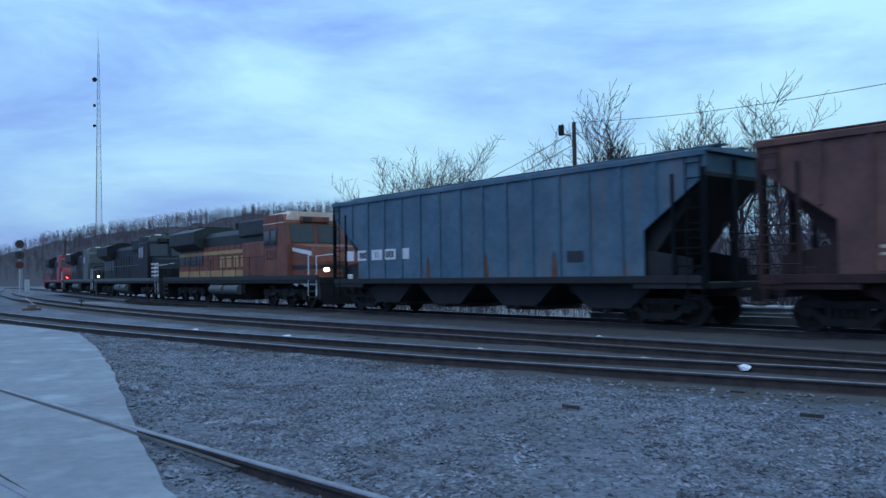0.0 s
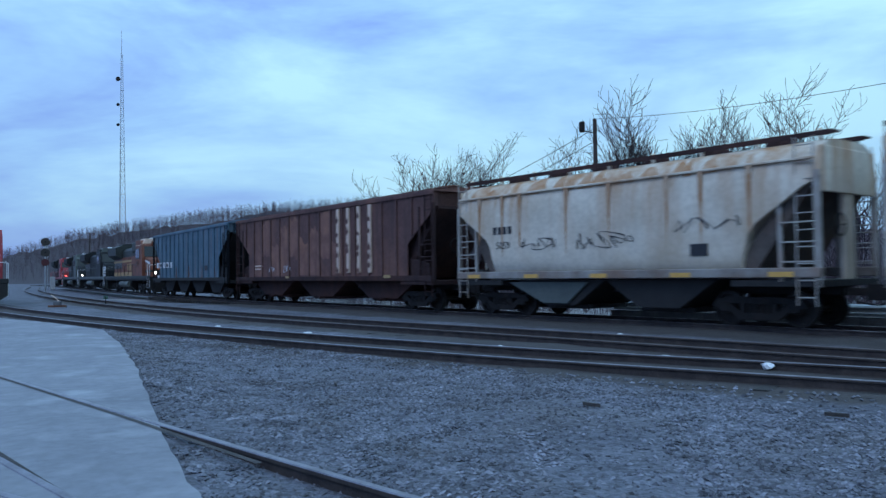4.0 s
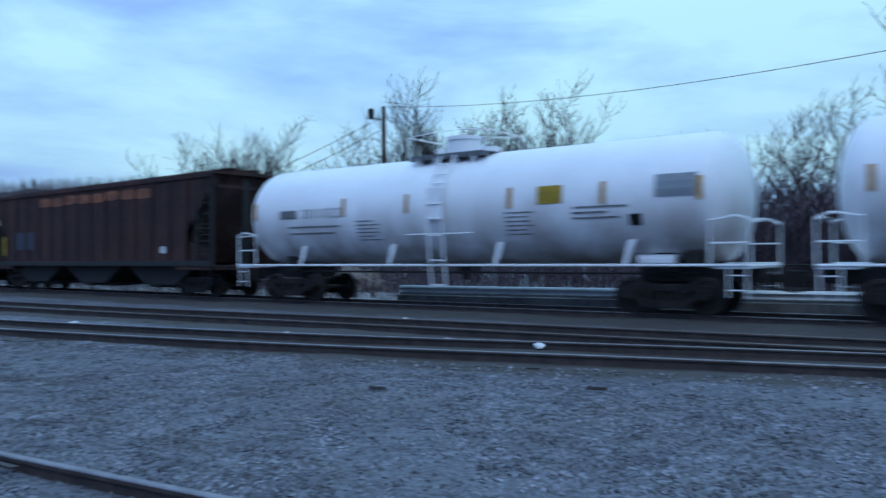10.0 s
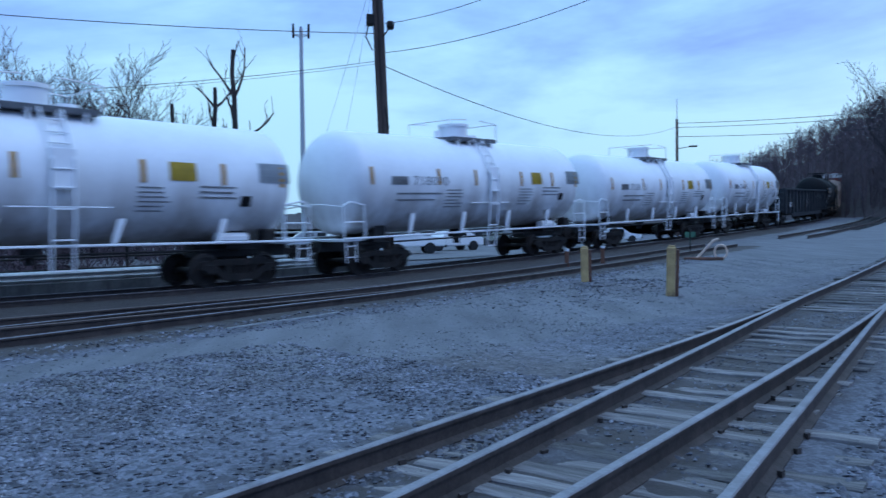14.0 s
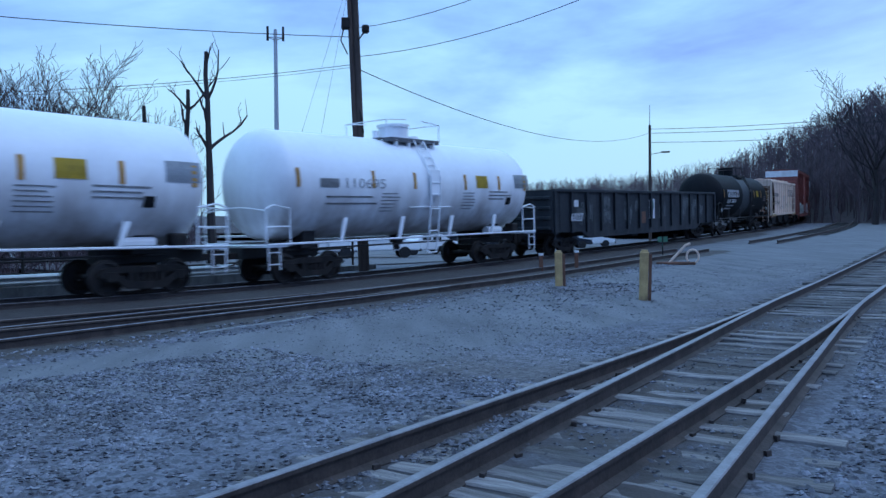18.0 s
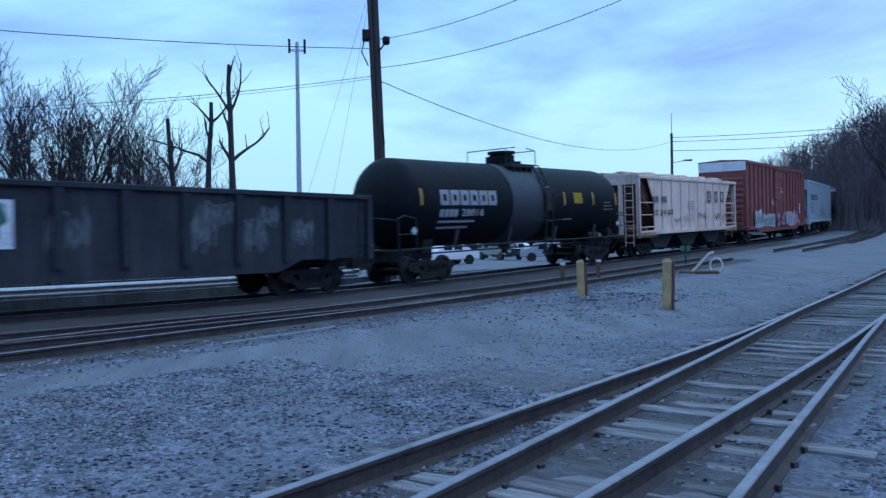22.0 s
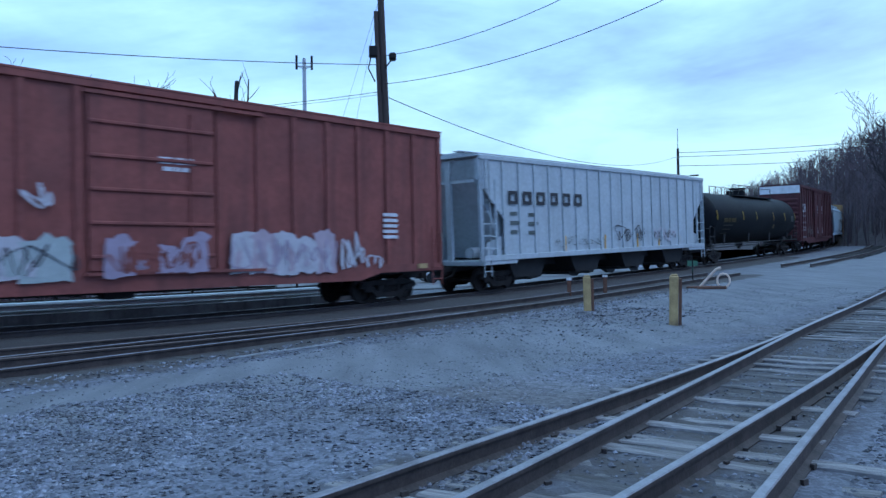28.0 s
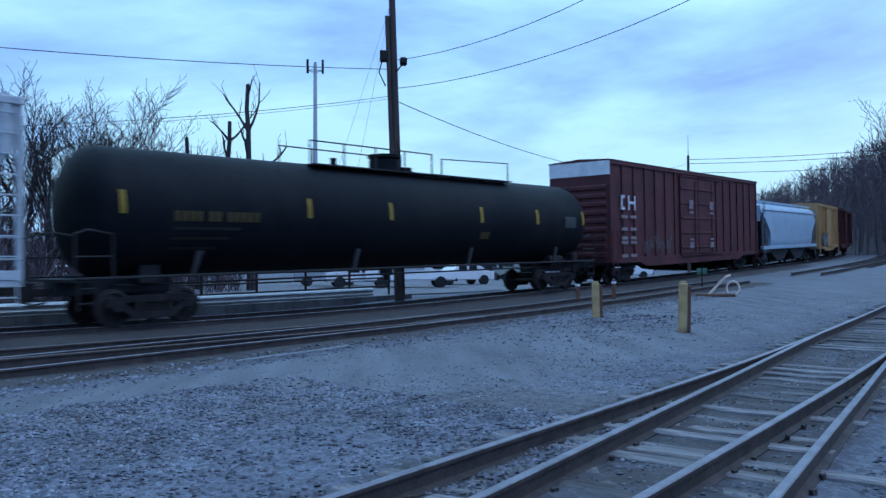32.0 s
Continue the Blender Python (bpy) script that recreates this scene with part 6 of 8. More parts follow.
    for k in (4, 5, 6, 7, 8, 9, 10, 11):
        x = -hl + 0.35 + pitch * (k + 0.5)
        top, f = zt - 0.24 - 0.02 * (k % 3), 0.40 + 0.03 * (k % 2)
        part("scuff", prism(B(), [(x - pitch * f, top - 0.36), (x - pitch * 0.1, top - 0.40), (x + pitch * f, top - 0.35), (x + pitch * f, top - 0.05), (x, top), (x - pitch * f, top - 0.03)], -w + 0.012, -w + 0.024), BRIGHTRUST, th, "orange rust scuff")
    bars("patch", [(-hl + 2.45, -hl + 3.25, 1.85, 2.65), (-hl + 3.5, -hl + 4.3, 1.85, 2.65)], -w + 0.02, mat("faded_blue_panel", (0.045, 0.06, 0.09), (0.03, 0.04, 0.06), 2, 0.7), th)
    bars("patch", [(hl - 3.2, hl - 2.9, 1.6, 1.85)], -w + 0.02, WHITE, th)
    part("tag_panel", box(B(), -hl + 1.3, -hl + 1.42, -w - 0.02, -w + 0.02, 1.6, 2.5), YELLOWP, th)
    # tank cars
    w1 = "white tank car with amber markers"
    tank_car(w1 + ", grimy and darker below", *slot(9), TANKWHITE, TANKWHITE, ink=TINK, number="201022", seed=1, radius=1.57, zc=2.74, ladder_x=0.1)
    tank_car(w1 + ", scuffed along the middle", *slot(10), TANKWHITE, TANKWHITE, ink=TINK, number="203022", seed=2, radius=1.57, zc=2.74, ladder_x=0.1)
    tank_car("dull blue tank car with faint white stencils", *slot(11), TANKBLUE, TANKBLUE, ink=GALVD, rail_paint=TANKBLUE, seed=3, radius=1.42, dome="small", ladder_x=0.1, reflect=YELBOX, sign=False)
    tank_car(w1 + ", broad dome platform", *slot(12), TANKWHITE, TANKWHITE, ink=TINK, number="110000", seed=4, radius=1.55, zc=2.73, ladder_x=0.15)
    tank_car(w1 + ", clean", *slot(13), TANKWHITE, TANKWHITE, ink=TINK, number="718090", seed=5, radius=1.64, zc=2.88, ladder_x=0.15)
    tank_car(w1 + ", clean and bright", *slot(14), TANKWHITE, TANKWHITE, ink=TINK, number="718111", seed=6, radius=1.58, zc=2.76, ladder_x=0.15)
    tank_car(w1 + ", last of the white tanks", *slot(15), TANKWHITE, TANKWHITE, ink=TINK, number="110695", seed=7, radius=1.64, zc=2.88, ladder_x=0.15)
    # gondola
    th, hl, w, zb, zt = gondola("long black ribbed gondola car with faded markings", *slot(16), GONBLACK)
    lettering("number", "6027", -hl + 2.0, -w - 0.114, 1.62, 0.50, WINK, th, 1.15)
    bars("mark", [(-hl + 1.75, -hl + 2.35, 2.1, 2.4)], -w - 0.002, WINK, th)
    part("emblem", box(B(), -0.1, 0.62, -w - 0.012, -w + 0.002, 1.42, 2.45), WINK, th, "white panel with a green shape")
    part("emblem_shape", prism(B(), [(0.05, 2.1), (0.15, 2.38), (0.42, 2.38), (0.52, 2.0), (0.34, 1.85), (0.36, 1.62), (0.12, 1.7)], -w - 0.018, -w - 0.012), mat("emblem_green", (0.04, 0.16, 0.13)), th)
    for x0, x1, z0, z1 in ((-8.5, -6.9, 1.3, 2.2), (-6, -4.9, 1.3, 1.9), (-3.4, -2.4, 1.2, 2.3), (4.4, 5.4, 1.2, 2.4), (6.0, 6.9, 1.2, 2.0), (7.4, 8.4, 1.3, 2.2), (-2.0, -1.5, 1.8, 2.4), (1.2, 2.2, 1.3, 2.2), (5.0, 5.9, 1.9, 2.4), (6.6, 7.3, 1.9, 2.4), (-5.9, -5.0, 1.95, 2.45)):
        scrawl(rng, x0, x1, z0, z1, -w - 0.004, SCUFF, th, 9, 0.03)
        scrawl(rng, x0 + 0.1, x1, z0 + 0.2, z1 + 0.2, -w - 0.006, SCUFF, th, 6, 0.05)
    bars("patch", [(-1.25, -0.65, 1.2, 1.8)], -w - 0.002, RUST, th)
    # black tank with a big painted name
    th, tl, zt, wrap = tank_car("black tank car with bold white block lettering and a grey belt", *slot(17), TANKBLACK, TANKBLACK, radius=1.54, zc=2.70, dome="small", ink=WINK, rail_paint=UNDER, seed=8, sign=True,
                                ladder_x=0.9, marks=False)
    big_name(th, wrap, -tl + 1.70, 2.58, 3.25, 0.52, 6)
    for k in range(2):
        wrap(-tl + 1.70, -tl + 3.7 - 0.3 * k, 1.98 - k * 0.2, 2.06 - k * 0.2, "stencil", WINK)
    for k in range(4):
        wrap(-tl + 1.70 + k * 0.25, -tl + 1.90 + k * 0.25, 2.18, 2.44, "mark", WINK)
    me = text_mesh("number", "28016", 0.36, WINK, 1.25)
    for v in me.vertices:
        v.co.y = v.co.y - math.sqrt(1.553 ** 2 - (v.co.z - 0.39) ** 2)
    part("number", me, None, th).matrix_basis = pose(-tl + 3.5, 0, 2.31)
    for k in range(3):
        wrap(tl * 0.1, tl * 0.1 + 0.5, 3.05 + k * 0.12, 3.1 + k * 0.12, "stencil", WINK)
    for k in range(3):
        wrap(tl * 0.74, tl * 0.74 + 0.9 - 0.15 * k, 2.36 + 0.15 * k, 2.42 + 0.15 * k, "stencil", WORNINK)
    wrap(tl * 0.30, tl * 0.30 + 0.75, 1.98, 2.02, "stencil", WINK)
    part("placard", prism(B(), [(-0.14, 0), (0, -0.14), (0.14, 0), (0, 0.14)], -0.012, 0.0), GREYHOP, th, "pale diamond placard").matrix_basis = pose(tl - 0.45, -1.44, 1.75)
    part("placard", prism(B(), [(-0.14, 0), (0, -0.14), (0.14, 0), (0, 0.14)], -0.012, 0.0), GREYHOP, th, "pale diamond placard").matrix_basis = pose(-tl + 0.45, -1.44, 1.75)
    bm = lathe_x([(-1.5, 1.54), (-1.5, 1.562), (0.85, 1.562), (0.85, 1.54)])
    part("belt", bm, mat("belt_grey", (0.028, 0.035, 0.042), (0.018, 0.023, 0.028), 0.7, 0.6, dirt=(0.045, 0.05, 0.056), dstr=0.5), th, "greyer belt round the shell", True).matrix_basis = pose(0, 0, 2.70)
    # cream hopper
    th, hl, w, zb, zt = ribbed_hopper("dirty cream covered hopper car with open end frames and faded letters", 217.6, 16.0, CREAMHOP, 4.18, 12, 3, None, RUST, cut=1.9, zm=3.3, zk=2.75, corner=CREAMHOP, open_end=1.05)
    lettering("number", "22 24 81", -4.45, -w - 0.024, 2.2, 0.40, INK, th, 2.65)
    bars("mark", [(-5.75 + x, -5.45 + x, 2.72, 3.02) for x in (0, 0.42, 1.15, 1.5)], -w - 0.02, FADEDBLUE, th)
    for x in (-hl + 2.6, -hl + 5.2, -0.3, 2.6, 5.0):
        part("roof_hatch", box(B(), x - 0.55, x + 0.55, -1.1, -0.2, zt + 0.06, zt + 0.26, 0.04), CREAMHOP, th)
    for k in range(3):
        x = 2.15 + k * 1.12
        sign_shape("emblem", [(x, x + 0.6, 3.28, 3.4), (x, x + 0.15, 2.88, 3.28), (x + 0.45, x + 0.6, 2.88, 3.28), (x, x + 0.6, 2.76, 2.88)], -w - 0.02, FADEDBLUE, th)
    scrawl(rng, 0.25, 1.9, 1.6, 2.45, -w - 0.002, INK, th, 2, 0.05)
    scrawl(rng, -1.6, 0.0, 1.6, 2.2, -w - 0.002, TINK, th, 5, 0.03)
    scrawl(rng, -3.0, -1.9, 1.65, 2.0, -w - 0.002, INK, th, 5, 0.02)
    scrawl(rng, 3.0, 5.8, 1.6, 2.3, -w - 0.002, INK, th, 8, 0.028)
    bars("stencil", [(-0.9, 0.0, 2.35 + 0.13 * k, 2.41 + 0.13 * k) for k in range(4)], -w + 0.012, TINK, th)
    # red boxcar
    th, hl, w, zb, zt = boxcar("faded red boxcar with pale graffiti along its lower side", 237.2, 21.5, REDBOX, 5.62, WHITE, 1, 18, 3.2)
    y = -w - 0.075
    tag_piece(rng, -8.0, -2.05, 0.98, 2.35, y, (GRAF[1], GRAF[0], GRAF[1]), GRAF[4], th, 6, "mint and white painted graffiti")
    tag_piece(rng, -1.3, 1.25, 1.05, 2.15, y - 0.06, (GRAF[2], REDBOX, GRAF[2]), REDBOX, th, 4, "faded lilac graffiti across the door")
    tag_piece(rng, 1.96, 5.4, 0.98, 2.3, y, (GRAF[0], GRAF[3], GRAF[0]), GRAF[2], th, 5, "faded pink and white graffiti")
    scrawl(rng, 5.6, 6.5, 1.0, 2.2, y, GRAF[0], th, 3, 0.09)
    scrawl(rng, 6.6, 7.3, 1.1, 1.5, y, GRAF[0], th, 3, 0.06)
    scrawl(rng, -3.0, -2.2, 2.5, 3.3, y, GRAF[0], th, 2, 0.08)
    bars("stencil", words_rows(rng, 0.1, 1.0, 3.75, 0.16) + words_rows(rng, 0.2, 0.9, 3.58, 0.1), -w - 0.055, WINK, th)
    bars("stencil", [(7.4, 8.0, 2.0 + k * 0.17, 2.1 + k * 0.17) for k in range(5)], -w - 0.005, WINK, th)
    part("data_plate", box(B(), hl - 1.2, hl - 0.8, -w - 0.07, -w - 0.0, 1.05, 1.2), YELLOW, th)
    # grey hopper with big letters
    th, hl, w, zb, zt = ribbed_hopper("pale grey ribbed covered hopper car with spaced black block letters", 259.65, 21.9, GREYHOP, 5.05, 20, 4, None, GREYHOP, roof=GREYHOP, cut=1.45, zm=3.95, zk=2.6)
    for k in range(6):
        block_letter(th, -8.63 + k * 0.962, 3.42, 0.6, 0.5, -w - 0.02)
    for k, n in enumerate((2, 3, 2)):
        bars("stencil", [(-8.5, -8.5 + 0.22 * n, 2.75 - k * 0.34, 2.9 - k * 0.34), (-7.3, -7.3 + 0.22 * n, 2.72 - k * 0.34, 2.86 - k * 0.34)], -w + 0.008, GREYGREEN, th)
    scrawl(rng, -0.25, 2.7, 1.6, 2.4, -w - 0.01, INK, th, 5, 0.06)
    scrawl(rng, 3.85, 6.3, 1.6, 2.25, -w - 0.01, GRAF[0], th, 6, 0.14)
    scrawl(rng, 3.85, 6.3, 1.6, 2.25, -w - 0.014, INK, th, 6, 0.04)
    scrawl(rng, -5.5, -1.0, 1.5, 2.0, -w - 0.01, GREYGREEN, th, 8, 0.025)
    for x in (-4.6, -1.2, 2.0, 4.4, 6.9):
        part("rust_run", box(B(), x - 0.05, x + 0.05, -w + 0.0, -w + 0.02, 1.32, 1.95), ORANGEREF, th)
    # long black tank
    th, tl, zt, wrap = tank_car("long black tank car with yellow lettering and a railed walkway", *slot(21), TANKBLACK, TANKBLACK, radius=1.58, zc=2.74, dome="long", ink=YINK, rail_paint=UNDER, seed=9, sign=False,
                                reflect=YINK, ladder_x=None, marks=False)
    for k in (0, 1, 2, 3, 4.6, 5.6, 7.2, 8.2, 9.2, 10.2, 11.2):
        wrap(-8.45 + k * 0.2, -8.29 + k * 0.2, 2.47, 2.72, "mark", GOLDINK)
    for k in range(3):
        wrap(-8.45, -6.6 - k * 0.3, 2.26 - k * 0.24, 2.33 - k * 0.24, "stencil", FAINTINK)
    wrap(tl * 0.30, tl * 0.30 + 0.5, 2.05, 2.3, "mark", GOLDINK)
    wrap(tl * 0.80, tl * 0.80 + 0.8, 2.5, 2.95, "stencil_panel", GREYGREEN)
    # maroon boxcar
    th, hl, w, zb, zt = boxcar("maroon boxcar with white end panel, white emblem and stencils", *slot(22), CNRED, 5.6, WHITE, 2, 18, 2.4)
    y = -w - 0.062
    for k, (a, b) in enumerate(((0.9, 1.25), (1.6, 2.5))):
        sign_shape("emblem", [(-hl + a, -hl + b, 3.85, 3.98), (-hl + a, -hl + a + 0.13, 3.4, 3.95), (-hl + a, -hl + b, 3.33, 3.45)] if k == 0 else
             [(-hl + 1.6, -hl + 1.73, 3.33, 3.98), (-hl + 2.2, -hl + 2.33, 3.33, 3.98), (-hl + 1.7, -hl + 2.25, 3.6, 3.72)], y, WINK, th)
    bars("stencil", [(-hl + 0.9 + j * 0.9, -hl + 1.5 + j * 0.9, z, z + 0.14) for z in (2.95, 2.4, 2.0, 1.8, 1.2) for j in range(2)], y, WORNINK, th)
    bars("stencil", [(x, x + 0.55, z, z + h) for x in (-1.4, 1.5) for z, h in ((3.55, 0.45), (3.3, 0.12), (1.9, 0.1), (1.5, 0.3))], -w - 0.115, WORNINK, th)
    scrawl(rng, -hl + 3.2, -hl + 6.4, 1.3, 2.3, y, GREYGREEN, th, 7, 0.05)
    # pale blue rounded hopper, yellow boxcar and the cars behind
    smooth_hopper("pale blue rounded covered hopper car", *slot(23), PALEBLUE, 4.65, UNDER, edge=PALEBLUE, trim=PALEBLUE)
    th, hl, w, zb, zt = boxcar("dull yellow boxcar with a dark graffiti patch", *slot(24), YELBOX, 4.85, None, 1, 16, 3.0)
    tag_piece(rng, -hl + 1.5, -hl + 4.5, 1.1, 2.4, -w - 0.075, (GRAF[4], GREYGREEN), GRAF[0], th, 3, "dark graffiti")
    boxcar("dark maroon boxcar at the tail in view", *slot(25), CNRED, 4.85, None, 1, 16, 3.0)


def big_name(th, wrap, x, z0, w, h, n):
    """A painted name as a row of plain white rings."""
    s = w / n
    for k in range(n):
        a, b = x + k * s, x + k * s + s * 0.86
        wrap(a, a + s * 0.27, z0, z0 + h, "emblem", WINK, "white block shape")
        wrap(b - s * 0.27, b, z0, z0 + h, "emblem", WINK)
        wrap(a + s * 0.27, b - s * 0.27, z0 + h * 0.70, z0 + h, "emblem", WINK)
        wrap(a + s * 0.27, b - s * 0.27, z0, z0 + h * 0.28, "emblem", WINK)


def block_letter(th, x, z, w, h, y):
    """A plain square ring."""
    rows = [(x, x + 0.15, z - h / 2, z + h / 2), (x + 0.15, x + w - 0.15, z + h / 2 - 0.13, z + h / 2), (x + 0.15, x + w - 0.15, z - h / 2, z - h / 2 + 0.13), (x + w - 0.15, x + w, z - h / 2, z + h / 2)]
    sign_shape("emblem", rows, y, INK, th, "black block shape")


make_train()

# ---- how far the train has gone (metres towards its head) ----
GONE_T = [0.0, 1.0, 2.5, 4.5, 6.0, 7.5, 9.0, 10.0, 11.0, 12.0, 13.0, 14.5, 16.5, 18.5, 20.5, 22.5, 24.5, 26.5, 28.5, 30.5, 32.0]
GONE_S = [0.0, 7.87, 19.72, 35.55, 47.36, 59.18, 70.8, 78.49, 86.31, 94.2, 102.15, 114.17, 130.31, 146.54, 163.0, 179.77, 196.89, 214.34, 232.05, 249.99, 263.51]


def gone(t):
    """Smooth through the table above."""
    i = min(max(int(np.searchsorted(GONE_T, t)) - 1, 0), len(GONE_T) - 2)
    m = np.gradient(np.array(GONE_S, float), np.array(GONE_T, float))
    h = GONE_T[i + 1] - GONE_T[i]
    q = (t - GONE_T[i]) / h
    return ((2 * q ** 3 - 3 * q ** 2 + 1) * GONE_S[i] + (q ** 3 - 2 * q ** 2 + q) * h * m[i]
            + (-2 * q ** 3 + 3 * q ** 2) * GONE_S[i + 1] + (q ** 3 - q ** 2) * h * m[i + 1])


def car_pose(where, half, t):
    s = where - gone(t)
    a, b = on_main(s - half), on_main(s + half)
    d = b - a
    return Matrix.Translation((a + b) / 2) @ pose(0, 0, 0, 0, -math.degrees(math.atan2(d.z, math.hypot(d.x, d.y))), math.degrees(math.atan2(d.y, d.x)))


# ---- trees in winter ----
def grow(rng, height, spread=1.0, levels=5):
    """Branch segments (a, b, r0, r1, level) of a bare tree."""
    segs = []

    def branch(p, d, ln, r, lev):
        n = 5 if lev == 0 else 3
        for i in range(n):
            j = 0.07 + 0.05 * lev
            d = (d + Vector((rng.gauss(0, j), rng.gauss(0, j), rng.gauss(0, j) + (0.12 if lev == 0 else 0.09)))).normalized()
            q = p + d * (ln / n)
            r1 = r * (0.86 if lev == 0 else 0.78)
            segs.append((p.copy(), q.copy(), r, r1, lev))
            p, r = q, r1
            if lev < levels - 1 and (lev > 0 or i >= 1):
                for k in range(2 if lev < 1 or rng.random() < 0.52 else 1):
                    side = Vector((rng.uniform(-1, 1), rng.uniform(-1, 1), rng.uniform(0.0, 0.65))).normalized()
                    nd = (d * rng.uniform(0.5, 0.9) + side * spread * rng.uniform(0.6, 1.0)).normalized()
                    branch(p, nd, ln * rng.uniform(0.48, 0.72), r * rng.uniform(0.52, 0.74), lev + 1)

    branch(Vector((0, 0, -0.3)), Vector((rng.uniform(-0.05, 0.05), rng.uniform(-0.05, 0.05), 1)), height * 0.60, height * 0.023, 0)
    k = height / max(s[1].z for s in segs)
    return [(a * k, b * k, r * k ** 0.5, q * k ** 0.5, lev) for a, b, r, q, lev in segs]


def facing(x, y):
    """Degrees by which a thing at (x, y) turns its -y side to the middle of the yard."""
    return math.degrees(math.atan2(y, x)) - 90


def dead_limbs(rng, h, limbs):
    """Segments of a dead tree: a crooked trunk, a few limbs bending up, short side shoots."""
    segs = []

    def run(p, d, ln, r, n, lev, up, shoots):
        for i in range(n):
            j = 0.06 if lev == 0 else 0.16
            d = (d + Vector((rng.gauss(0, j), rng.gauss(0, j), rng.gauss(0, j) + up))).normalized()
            q = p + d * (ln / n)
            r1 = r * (0.90 if lev == 0 else 0.82)
            segs.append((p.copy(), q.copy(), r, r1, lev))
            p, r = q, r1
            if shoots and i >= 1 and lev < 3:
                side = Vector((rng.choice((-1, 1)) * rng.uniform(0.5, 1), rng.uniform(-0.5, 0.5), rng.uniform(0.2, 0.9))).normalized()
                run(p, (d * 0.6 + side * 0.7).normalized(), ln * rng.uniform(0.22, 0.45), r * 0.55, 3, lev + 1, 0.12, shoots > 2 and lev < 2 and rng.random() < 0.6)
        return p

    run(Vector((0, 0, -0.3)), Vector((0, 0, 1)), h, 0.21 + 0.006 * h, 9, 0, 0.10, 0)
    trunk = list(segs)
    for z, side, away, ln, shoots in limbs:
        a, b, r, q, lev = min(trunk, key=lambda g: abs(g[1].z - z))
        d = Vector((math.sin(radians(side)), math.sin(radians(away)), math.cos(radians(side)))).normalized()
        run(b, d, ln, r * 0.62, 4 + (shoots > 2), 1, 0.07, shoots)
    return segs


def limbs_mesh(name, segs, material, rmin=0.013):
    verts, faces = [], []
    for a, b, r, q, lev in segs:
        n = 7 if lev == 0 else (5 if lev == 1 else 3)
        d = (b - a).normalized()
        s = d.orthogonal().normalized()
        t = d.cross(s)
        o = len(verts)
        for p, rad in ((a, max(r, rmin)), (b, max(q, rmin * 0.8))):
            for k in range(n):
                w = 6.28318 * k / n
                verts.append(p + s * rad * math.cos(w) + t * rad * math.sin(w))
        for k in range(n):
            faces.append((o + k, o + (k + 1) % n, o + n + (k + 1) % n, o + n + k))
    return raw(name, verts, faces, material)


def tree_kind(seed, height, spread, levels=5):
    rng = random.Random(seed)
    segs = grow(rng, height, spread, levels)
    return (limbs_mesh("trunk", [s for s in segs if s[4] <= 1], BARK), limbs_mesh("crown", [s for s in segs if s[4] > 1], TWIG))


